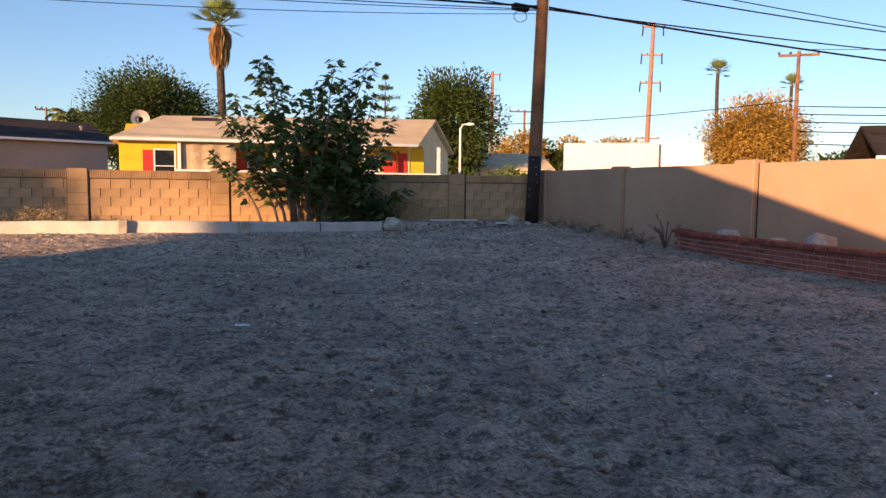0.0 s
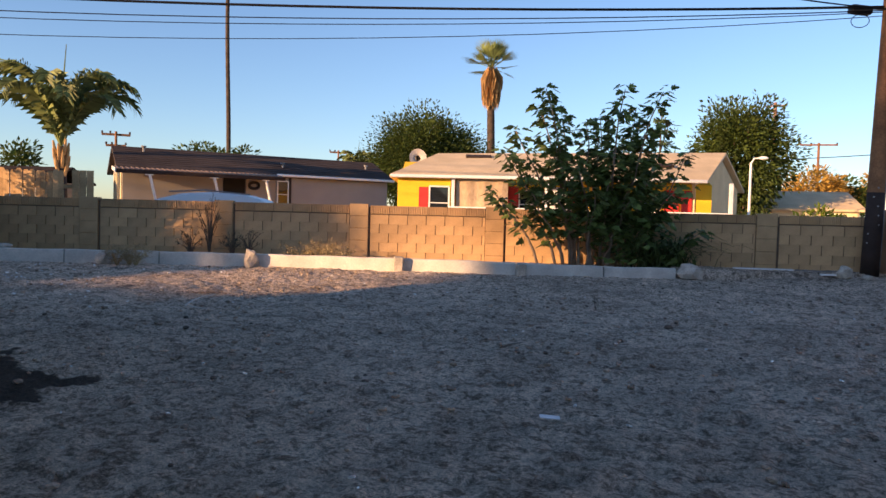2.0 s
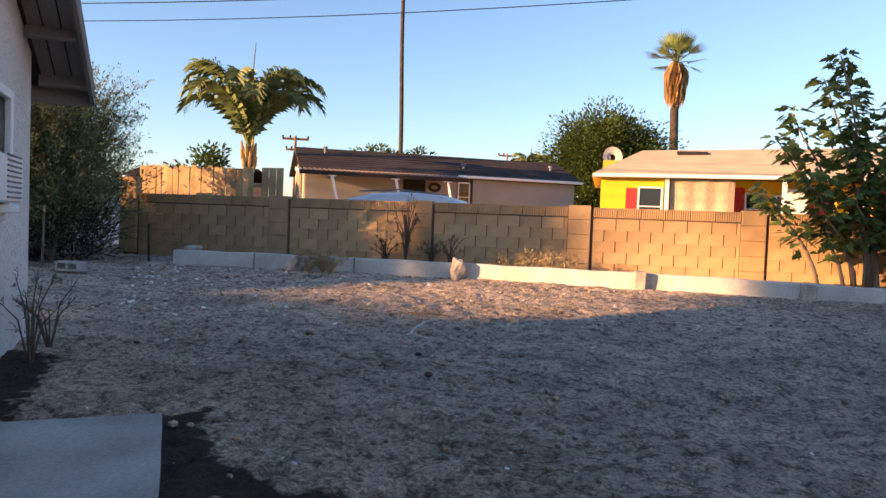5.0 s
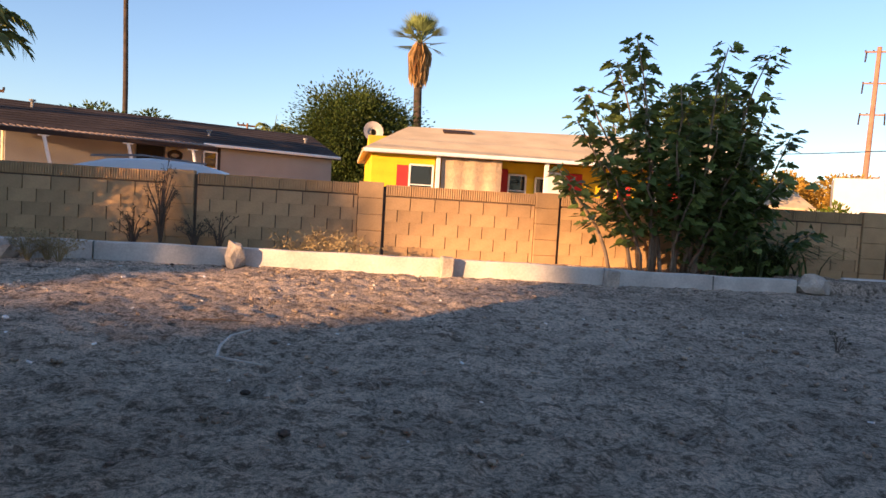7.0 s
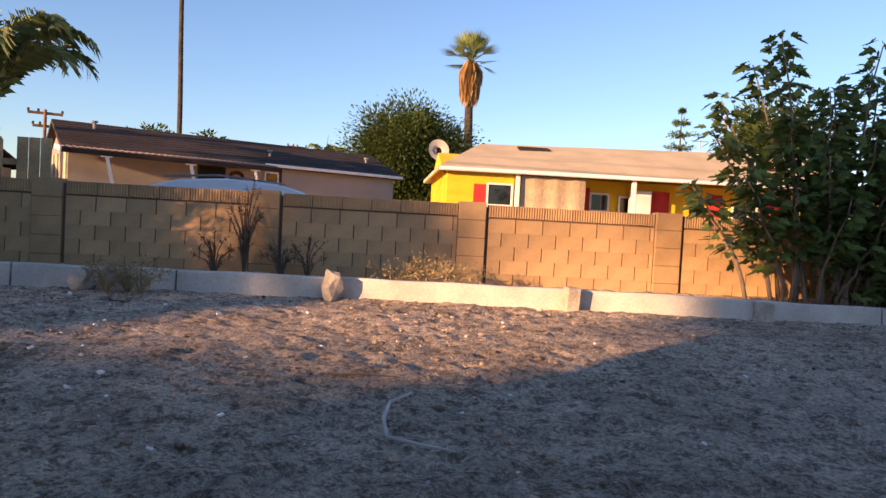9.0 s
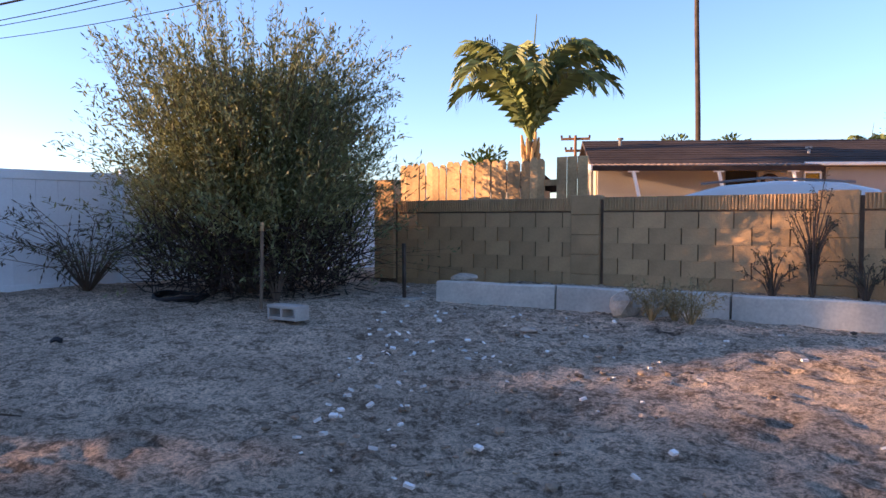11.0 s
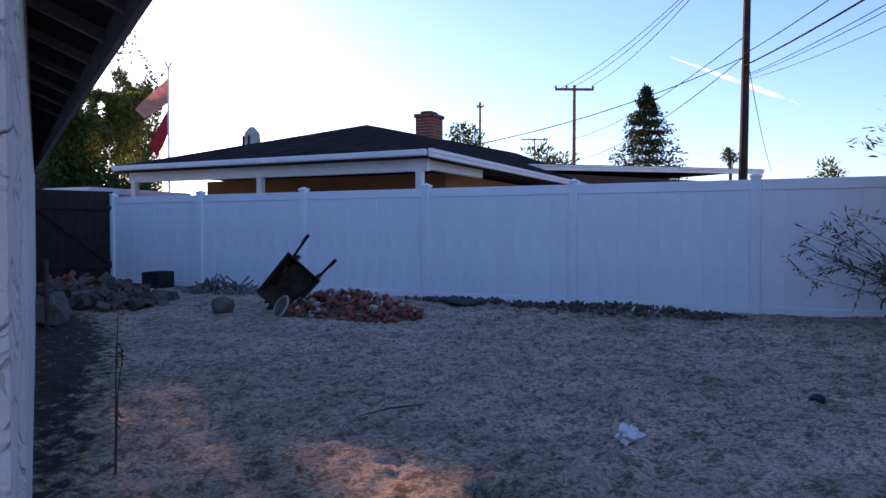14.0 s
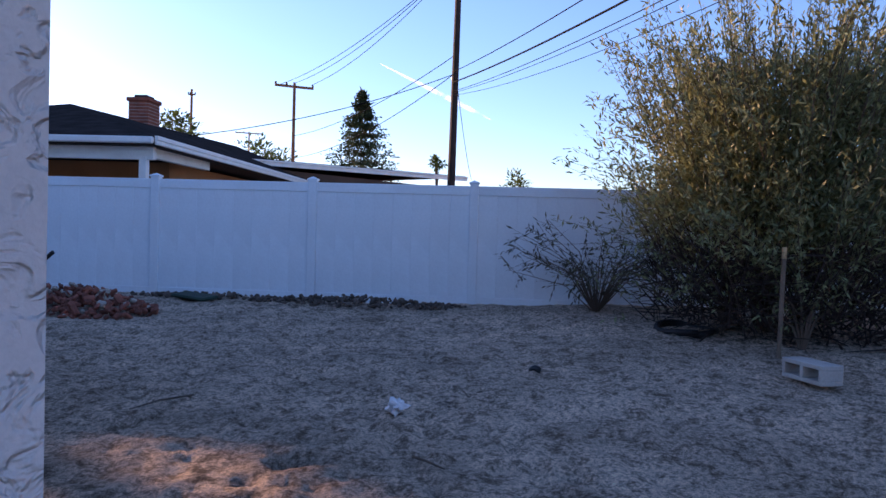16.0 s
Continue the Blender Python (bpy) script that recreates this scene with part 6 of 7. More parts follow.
def build_fig():
    rng = np.random.default_rng(5)
    base = on_wall(10.7, -0.75, BED - 0.03)
    fig = thing("fig_tree", pose(base.x, base.y, base.z, 0, 0, WALL_DEG), "leafy multi-stemmed fig tree in the raised bed", "tree")
    spots, ways, sizes = [], [], []
    stems = [(-1.15, 3.55, -0.5), (-1.25, 3.3, 0.1), (-0.75, 3.1, 0.3), (-0.35, 2.9, -0.3), (0.05, 3.1, 0.2), (0.45, 3.62, -0.2), (0.85, 3.35, 0.35), (1.2, 3.60, -0.1), (1.5, 3.0, 0.2), (-1.7, 2.75, 0.0), (-1.95, 2.3, -0.35), (-2.25, 1.5, -0.4), (-1.6, 1.7, -0.6), (0.2, 2.3, -0.6), (0.7, 2.2, -0.5), (-0.5, 2.0, -0.7), (1.75, 2.35, 0.0), (-1.0, 2.5, -0.5), (0.3, 2.7, 0.3), (1.0, 2.0, -0.4), (-0.2, 1.5, -0.7), (1.5, 1.6, -0.4), (2.1, 0.8, -0.3), (0.0, 2.6, 0.0), (0.9, 2.8, 0.0), (-0.9, 1.5, -0.6), (0.5, 1.4, -0.6)]
    for n, (tx, tz, ty) in enumerate(stems):
        x0 = tx * 0.45 + rng.uniform(-0.2, 0.2)
        pts = [Vector((x0, rng.uniform(-0.15, 0.15), -0.05))]
        for k in range(1, 7):
            f = k / 6
            pts.append(Vector((x0 + (tx - x0) * f ** 1.3 + rng.uniform(-0.05, 0.05), ty * f, tz * f + 0.1 * math.sin(f * 3) * (1 if n % 2 else -0.3))))
        part("stem", Shape().tube(pts, [0.034 - 0.0042 * k for k in range(7)], 7), FIGBARK, fig, smooth=True)
        count = int(40 + tz * 30)
        for _ in range(count):
            f = rng.uniform(0.22, 1.02) ** 0.8
            i = min(int(f * 6), 5)
            p = pts[i].lerp(pts[i + 1], f * 6 - i)
            a = rng.uniform(0, 2 * math.pi)
            r = rng.uniform(0.05, 0.24) * (1.25 - 0.6 * f)
            spots.append((p.x + r * math.cos(a), p.y + r * math.sin(a), p.z + rng.uniform(-0.05, 0.10)))
            ways.append((math.cos(a), math.sin(a), rng.uniform(-0.45, 0.25)))
            sizes.append(rng.uniform(0.13, 0.25))
    for _ in range(420):
        spots.append((rng.normal(0.8, 0.4), rng.normal(-0.15, 0.35), rng.uniform(0.15, 1.7)))
        a = rng.uniform(0, 2 * math.pi)
        ways.append((math.cos(a), math.sin(a), rng.uniform(-0.5, 0.2)))
        sizes.append(rng.uniform(0.13, 0.24))
    part("crown", leaf_mesh("crown", spots, ways, sizes, LOBED, rng, 0.15), FIGLEAF, fig, "large lobed green leaves")
    strap = thing("strap_plant", pose(*on_wall(12.2, -0.85, BED - 0.03), 0, 0, WALL_DEG), "clump of long arching strap leaves under the fig", "plant")
    s = Shape()
    for _ in range(230):
        a, l = rng.uniform(0, 2 * math.pi), rng.uniform(0.7, 1.5)
        w, up = rng.uniform(0.012, 0.024), rng.uniform(0.75, 1.25)
        bx, by = rng.normal(-0.1, 0.28), rng.normal(0, 0.15)
        side = (-math.sin(a) * w, math.cos(a) * w)
        v = []
        for k in range(6):
            f = k / 5
            r, z = l * 0.72 * f ** 1.5, l * up * (f - 0.62 * f ** 2.6)
            taper = 1 - f * 0.85
            v += [(bx + r * math.cos(a) + side[0] * taper, by + r * math.sin(a) + side[1] * taper, z), (bx + r * math.cos(a) - side[0] * taper, by + r * math.sin(a) - side[1] * taper, z + 0.004)]
        s.add(v, [(2 * k, 2 * k + 1, 2 * k + 3, 2 * k + 2) for k in range(5)])
    part("foliage", s, STRAPLEAF, strap)


def build_olive():
    rng = np.random.default_rng(9)
    x, y = -16.6, 11.5
    ol = thing("olive_tree", pose(x, y, gh(x, y)), "bushy grey-green olive tree in dry soil", "tree")
    spots, ways, sizes = [], [], []
    twigs = Shape()
    for k in range(6):
        a = rng.uniform(0, 6.28)
        part("trunk", Shape().tube([(0.2 * math.cos(a), 0.2 * math.sin(a), -0.1), (0.35 * math.cos(a), 0.35 * math.sin(a), 0.8), (0.7 * math.cos(a), 0.7 * math.sin(a), 2.0)], [0.07, 0.05, 0.02], 8), BARK, ol, smooth=True)
    for n in range(1150):
        a = rng.uniform(0, 2 * math.pi)
        layer = rng.uniform(0, 1)
        start = np.array((0.75 * math.cos(a) * rng.uniform(0.1, 1.7), 0.75 * math.sin(a) * rng.uniform(0.1, 1.7), 0.22 + 2.35 * layer ** 1.35))
        reach = rng.uniform(0.6, 1.5) * (1.3 - 0.45 * layer)
        tilt = rng.uniform(0.05, 0.9) if layer > 0.35 else rng.uniform(-0.25, 0.7)
        end = start + reach * np.array((math.cos(a) * math.cos(tilt * 1.4), math.sin(a) * math.cos(tilt * 1.4), math.sin(tilt * 1.4) + 0.15))
        end[2] = max(end[2], 0.12)
        if n % 14 == 0 and layer > 0.5:
            end = end + np.array((0.25 * math.cos(a), 0.25 * math.sin(a), 0.55))
        mid = (start + end) / 2 + np.array((0, 0, 0.12))
        twigs.tube([tuple(start), tuple(mid), tuple(end)], [0.005, 0.0035, 0.0015], 3, False)
        for f in np.linspace(0.1, 1.0, 60):
            p = (1 - f) ** 2 * start + 2 * f * (1 - f) * mid + f * f * end
            d = (end - start) / (np.linalg.norm(end - start) + 1e-6) * 0.8 + rng.normal(0, 0.6, 3)
            spots.append(p + rng.normal(0, 0.035, 3))
            ways.append(d)
            sizes.append(rng.uniform(0.055, 0.105))
    many = 38000
    inner = rng.normal(0, 1, (many, 3))
    inner /= np.linalg.norm(inner, axis=1, keepdims=True)
    inner *= (rng.uniform(0, 1, (many, 1)) ** 0.42) * np.array((1.62, 1.62, 1.35))
    spots += list(inner * np.where(inner[:, 2:3] > 0, np.array([[0.86, 0.86, 1.15]]), 1.0) + np.array((0, 0, 1.48)))
    ways += list(rng.normal(0, 0.8, (many, 3)) + np.array((0, 0, 0.6)) + inner * np.array((0.6, 0.6, 0.1)))
    sizes += list(rng.uniform(0.06, 0.115, many))
    # bare dead twigs fill the bush's foot, near-black so their colour carries its shade
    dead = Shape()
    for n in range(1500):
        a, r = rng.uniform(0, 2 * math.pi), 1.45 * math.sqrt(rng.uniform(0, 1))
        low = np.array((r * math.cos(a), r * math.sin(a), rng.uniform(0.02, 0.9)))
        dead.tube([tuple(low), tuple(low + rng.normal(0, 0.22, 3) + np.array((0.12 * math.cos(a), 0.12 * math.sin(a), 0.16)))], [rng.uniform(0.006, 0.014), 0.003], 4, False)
    part("dead_twig_mass", dead, DARKWOOD, ol, "bare twigs at the foot, near-black for its shade")
    # upright whips that break the outline
    for n in range(150):
        a, r = rng.uniform(0, 2 * math.pi), 1.5 * math.sqrt(rng.uniform(0, 1))
        low = np.array((r * math.cos(a), r * math.sin(a), 2.0 + 0.5 * (1.5 - r)))
        tall = rng.uniform(0.7, 1.45) * (1.15 - 0.25 * r)
        high = low + np.array((0.42 * tall * math.cos(a) * r / 1.2, 0.42 * tall * math.sin(a) * r / 1.2, tall))
        twigs.tube([tuple(low), tuple(high)], [0.006, 0.002], 3, False)
        for f in np.linspace(0.0, 1.0, 46):
            b = rng.uniform(0, 2 * math.pi)
            spots.append(low * (1 - f) + high * f + rng.normal(0, 0.02, 3))
            ways.append(np.array((math.cos(b), math.sin(b), 0.9)))
            sizes.append(rng.uniform(0.05, 0.09))
    spots, ways, sizes = np.array(spots), np.array(ways), np.array(sizes)
    foot = (spots[:, 2] < 0.95 + 0.25 * np.sin(4 * np.arctan2(spots[:, 1], spots[:, 0]))) & (rng.uniform(0, 1, len(spots)) < 0.8)
    spots, ways, sizes = spots[~foot], ways[~foot], sizes[~foot]
    part("twig_mass", twigs, BARK, ol)
    part("crown", leaf_mesh("crown", spots, ways, sizes, NARROW, rng), OLIVELEAF, ol, "dense narrow silvery leaves")


def wispy(name, at, h, spread, count, leaf, material, label, seed, stem_r=0.01, droop=0.1, category="shrub", twigmat=None):
    """A thin shrub of arching stems with sparse small leaves."""
    rng = np.random.default_rng(seed)
    t = thing(name, pose(*at), label, category)
    spots, ways, sizes, s = [], [], [], Shape()
    for k in range(count):
        a, l = rng.uniform(0, 6.28), rng.uniform(0.5, 1.0)
        end = np.array((spread * l * math.cos(a), spread * l * math.sin(a), h * rng.uniform(0.45, 1.0) * (1.15 - 0.5 * l)))
        mid = end * np.array((0.35, 0.35, 0.65))
        s.tube([(0, 0, -0.03), tuple(mid), tuple(end)], [stem_r, stem_r * 0.6, stem_r * 0.25], 4, False)
        for b in range(5):
            f = rng.uniform(0.3, 0.95)
            p = mid * (1 - f) + end * f if f > 0.5 else mid * f * 2
            e = p + rng.normal(0, 0.12, 3) * spread + np.array((0.1 * spread * math.cos(a), 0.1 * spread * math.sin(a), 0.06 * h))
            s.tube([tuple(p), tuple(e)], [stem_r * 0.35, stem_r * 0.15], 3, False)
            for g in np.linspace(0.2, 1, 5):
                spots.append(p * (1 - g) + e * g)
                ways.append((e - p) + rng.normal(0, 0.1, 3))
                sizes.append(leaf * rng.uniform(0.6, 1.2))
    part("stem_spray", s, twigmat or TWIG, t)
    if leaf:
        part("foliage", leaf_mesh("foliage", spots, ways, sizes, NARROW, rng, droop), material, t)
    return t


def build_fan_palm(x, y, top, r, label, seed, scale=1.0, skirt=2.2):
    rng = np.random.default_rng(seed)
    p = thing("fan_palm", pose(x, y, 0), label, "palm tree", "fan palms")
    part("trunk", Shape().tube([(0.12 * math.sin(z * 0.3), 0, z) for z in np.linspace(0, top, 14)], [r * (1.15 - 0.3 * k / 13) for k in range(14)], 10), PALMBARK, p, smooth=True)
    dead, green = Shape(), Shape()
    for k in range(int(300 * min(1, scale + 0.4)) if skirt else 0):
        a, z = rng.uniform(0, 6.28), top - rng.uniform(0.1, skirt) * scale
        w = (0.62 - 0.16 * (top - z) / (skirt * scale)) * scale * rng.uniform(0.6, 1.15)
        l = rng.uniform(0.9, 1.5) * scale
        q = np.array((math.cos(a), math.sin(a)))
        tip = q * w
        side = np.array((-q[1], q[0])) * 0.09 * scale
        dead.add([(q[0] * r, q[1] * r, z + 0.25 * scale), (tip[0] + side[0], tip[1] + side[1], z - l * 0.35), (tip[0] * 0.95, tip[1] * 0.95, z - l * 0.8), (tip[0] - side[0], tip[1] - side[1], z - l * 0.35)], [(0, 1, 2), (0, 2, 3)])
    if skirt:
        part("skirt", dead, DEADFROND, p, "hanging dead straw-brown fronds")
    for k in range(26):
        a, el = 2.4 * k + rng.uniform(-0.3, 0.3), -0.5 + 2.0 * ((k + rng.uniform(0, 1)) / 26) ** 0.5
        l = rng.uniform(1.0, 1.3) * scale
        d = np.array((math.cos(a) * math.cos(el), math.sin(a) * math.cos(el), math.sin(el)))
        hub = np.array((0, 0, top)) + d * l * 0.6
        side = np.array((-math.sin(a), math.cos(a), 0))
        upv = np.cross(d, side)
        green.tube([(0, 0, top), tuple(hub)], 0.025 * scale, 3, False)
        for b in np.linspace(-0.85, 0.85, 11):
            e = hub + (d * math.cos(b) + side * math.sin(b)) * l * 0.9 + np.array((0, 0, -0.06 * scale * abs(b)))
            wv = (side * math.cos(b) - d * math.sin(b)) * 0.045 * scale
            mid = (hub + e) / 2
            green.add([tuple(hub), tuple(mid + wv), tuple(e), tuple(mid - wv)], [(0, 1, 2), (0, 2, 3)])
    part("crown", green, PALMLEAF, p, "stiff fan-shaped green fronds")
    return p


def build_feather_palm(x, y, top, length, label, seed, count=16, r=0.17):
    rng = np.random.default_rng(seed)
    p = thing("feather_palm", pose(x, y, 0), label, "palm tree")
    part("trunk", Shape().tube([(0, 0, 0), (0.03, 0, top * 0.5), (0, 0, top)], [r * 1.1, r, r * 0.8], 10), PALMBARK, p, smooth=True)
    for k in range(14):
        b = 2.4 * k
        z = top - 0.75 + 0.055 * k
        part("leaf_base", Shape().tube([(r * 0.7 * math.cos(b), r * 0.7 * math.sin(b), z - 0.25), (r * 1.25 * math.cos(b), r * 1.25 * math.sin(b), z), (r * 1.5 * math.cos(b), r * 1.5 * math.sin(b), z + 0.28)], [0.07, 0.055, 0.03], 6), DEADFROND, p)
    part("spear_leaf", Shape().tube([(0, 0, top), (0.05, 0, top + length * 0.55), (0.16, 0.03, top + length * 0.92)], [0.05, 0.03, 0.012], 5), PALMLEAF, p)
    for k in range(count):
        young = (k + 0.5) / count
        a = 2.4 * k + rng.uniform(-0.3, 0.3)
        rise = 0.98 + 0.55 * young + rng.uniform(-0.1, 0.1)
        l = length * rng.uniform(0.85, 1.08)
        s = Shape()
        pts, rr, z = [], 0.0, top
        for f in np.linspace(0, 1, 18):
            pts.append(np.array((rr * math.cos(a), rr * math.sin(a), z)))
            el = rise - (rise + 1.4 - 0.35 * young) * f ** 2.3
            rr, z = rr + l / 17 * math.cos(el), z + l / 17 * math.sin(el)
        s.tube([tuple(q) for q in pts], [0.036 - 0.0018 * i for i in range(18)], 4, False)
        side = np.array((-math.sin(a), math.cos(a), 0))
        for i in range(2, 17):
            d = (pts[i + 1] - pts[i]) / (np.linalg.norm(pts[i + 1] - pts[i]) + 1e-6)
            for sub in (0.0, 0.33, 0.67):
                q = pts[i] * (1 - sub) + pts[i + 1] * sub
                ll = length * 0.19 * (1 - (abs(i - 8.5) / 10.5) ** 2) + 0.12
                for sg in (-1, 1):
                    turn = rng.uniform(-0.9, 0.9)
                    m = q + (side * sg * 0.62 + d * 0.5 + np.array((0, 0, 0.10 + 0.2 * turn))) * ll * 0.55
                    e = m + (side * sg * 0.42 + d * 0.42 + np.array((0, 0, -0.5 + 0.4 * turn))) * ll * 0.6
                    w = d * 0.010 + np.array((0, 0, 0.004))
                    s.add([tuple(q), tuple(m + w), tuple(e), tuple(m - w)], [(0, 1, 2), (0, 2, 3)])
        part("frond", s, PALMLEAF, p)
    return p


def build_conifer(x, y, h, width, label, seed, layers=12, material=None, sparse=False, low=0.0):
    rng = np.random.default_rng(seed)
    t = thing("conifer", pose(x, y, 0), label, "tree")
    part("trunk", Shape().tube([(0, 0, 0), (0, 0, h * 0.98)], [0.16, 0.02], 8), BARK, t)
    spots, ways, sizes, s = [], [], [], Shape()
    for k in range(layers):
        f = k / (layers - 1)
        z = low + (h - low) * f
        w = width * (1 - f) ** (0.75) + 0.05
        for j in range(7 if sparse else 13):
            a = 2 * math.pi * (j + 0.3 * (k % 3)) / (7 if sparse else 13) + rng.uniform(-0.15, 0.15)
            l = w * rng.uniform(0.65, 1.1)
            tip = np.array((l * math.cos(a), l * math.sin(a), z + (0.12 * l if sparse else -0.1 * l + rng.uniform(-0.2, 0.35))))
            s.tube([(0, 0, z), tuple(tip)], [0.03, 0.008], 3, False)
            for g in np.linspace(0.12, 1.0, 14 if sparse else 20):
                for _ in range(3):
                    spots.append(np.array((0, 0, z)) * (1 - g) + tip * g + rng.normal(0, 0.03 if sparse else 0.16, 3))
                    d = tip - np.array((0, 0, z))
                    ways.append(d / (np.linalg.norm(d) + 1e-6) * 0.6 + rng.normal(0, 0.5, 3))
                    sizes.append(rng.uniform(0.22, 0.4) if not sparse else rng.uniform(0.16, 0.26))
    part("branch_whorl", s, BARK, t)
    part("crown", leaf_mesh("crown", spots, ways, sizes, OVAL if not sparse else NARROW, rng), material or PINELEAF, t)


def build_street_tree():
    """A big old tree down the street; the low sun shines through two openings in its crown."""
    rng = np.random.default_rng(26)
    across, rise = np.array((to_sun.y, -to_sun.x)) / -math.hypot(to_sun.x, to_sun.y), math.tan(SUN_ELEV)
    toward = np.array((to_sun.x, to_sun.y)) / math.hypot(to_sun.x, to_sun.y)
    base = across * -11.2 + toward * 55.0
    t = thing("street_tree", pose(base[0], base[1], 0), "large spreading street tree backlit by the low sun", "tree")
    u = rng.normal(0, 1, (420, 3))
    u /= np.linalg.norm(u, axis=1, keepdims=True)
    wob = np.array([0.92 + 0.22 * noise.noise(Vector(k) * 2.2) for k in u])
    pts = u * (rng.uniform(0.12, 1.0, 420) ** 0.45 * wob)[:, None] * np.array((6.6, 5.0, 7.6)) + np.array((0, 0, 11.4))
    part("trunk", Shape().tube([(0, 0, -0.1), (0.2, 0, 3.0), (0, 0.2, 7.0), (0.1, 0.1, 13.0)], [0.55, 0.42, 0.34, 0.1], 12), BARK, t, smooth=True)
    for p in pts[:16]:
        part("limb", Shape().tube([(0.1, 0, 4.5), (p[0] * 0.45, p[1] * 0.45, (5.0 + p[2]) / 2), tuple(p)], [0.22, 0.12, 0.03], 6), BARK, t)
    c = np.repeat(pts, 130, 0)
    spots = c + np.clip(rng.normal(0, 1, c.shape), -1.7, 1.7) * 0.62
    plan = spots[:, :2] + base
    e, h = plan @ across, spots[:, 2] + (55.0 - plan @ toward) * rise
    jag = rng.normal(0, 0.10, len(e))
    gap = (e > -16.4) & (e < -11.9) & (h + jag > 10.9 + 0.1 * (e + 14) ** 2 * 0.3) & (h + jag < np.where(e < -13.2, 13.5, 12.1))
    gap |= (e > -13.95) & (e < -12.3) & (np.abs(e + 13.12) > 0.14) & (h + jag * 0.4 > 9.2) & (h + jag * 0.4 < 10.45)
    # upper side of the crown thinned out so sunlight reaches the fig
    gap |= (h > 13.4) & (e < -13.3 + jag) & (rng.uniform(0, 1, len(e)) < 0.9)
    spots = spots[~gap]
    ways = rng.normal(0, 0.7, spots.shape) + (spots - np.array((0, 0, 10.0))) * 0.12
    part("crown", leaf_mesh("crown", spots, ways, rng.uniform(0.26, 0.5, len(spots)), OVAL, rng, 0.3), SUNLITLEAF, t)


def build_shade_tree():
    """An added second tree, hidden behind the street tree, that shades the wall and yard; lower and flat-topped."""
    rng = np.random.default_rng(29)
    across, rise = np.array((to_sun.y, -to_sun.x)) / -math.hypot(to_sun.x, to_sun.y), math.tan(SUN_ELEV)
    toward = np.array((to_sun.x, to_sun.y)) / math.hypot(to_sun.x, to_sun.y)
    base = across * -19.4 + toward * 110.0
    t = thing("street_tree", pose(base[0], base[1], 0), "hidden flat-topped tree added for its shade", "tree")
    pts = rng.uniform(-1, 1, (260, 3)) * np.array((4.0, 3.0, 9.0)) + np.array((0, 0, 15.0))
    part("trunk", Shape().tube([(0, 0, -0.1), (0.2, 0, 4.0), (0, 0.2, 15.0)], [0.6, 0.5, 0.15], 12), BARK, t, smooth=True)
    for p in pts[:12]:
        part("limb", Shape().tube([(0.1, 0, 5.0), (p[0] * 0.45, p[1] * 0.45, (5.0 + p[2]) / 2), tuple(p)], [0.22, 0.12, 0.03], 6), BARK, t)
    c = np.repeat(pts, 70, 0)
    spots = c + np.clip(rng.normal(0, 1, c.shape), -1.7, 1.7) * 0.6
    plan = spots[:, :2] + base
    e, h = plan @ across, spots[:, 2] + (55.0 - plan @ toward) * rise
    # crown top trimmed along the sun's rays to set where its shadow ends
    top = np.where(e > -18.3, 13.5, 11.4) + 0.35 * np.sin(e * 5.0) + rng.normal(0, 0.25, len(e))
    keep = (h < top) & (e > -22.6 + rng.normal(0, 0.3, len(e))) & (e < -16.5 + rng.normal(0, 0.15, len(e)))
    spots = spots[keep]
    ways = rng.normal(0, 0.7, spots.shape) + (spots - np.array((0, 0, 12.0))) * 0.12
    part("crown", leaf_mesh("crown", spots, ways, rng.uniform(0.35, 0.6, len(spots)), OVAL, rng, 0.3), SUNLITLEAF, t)


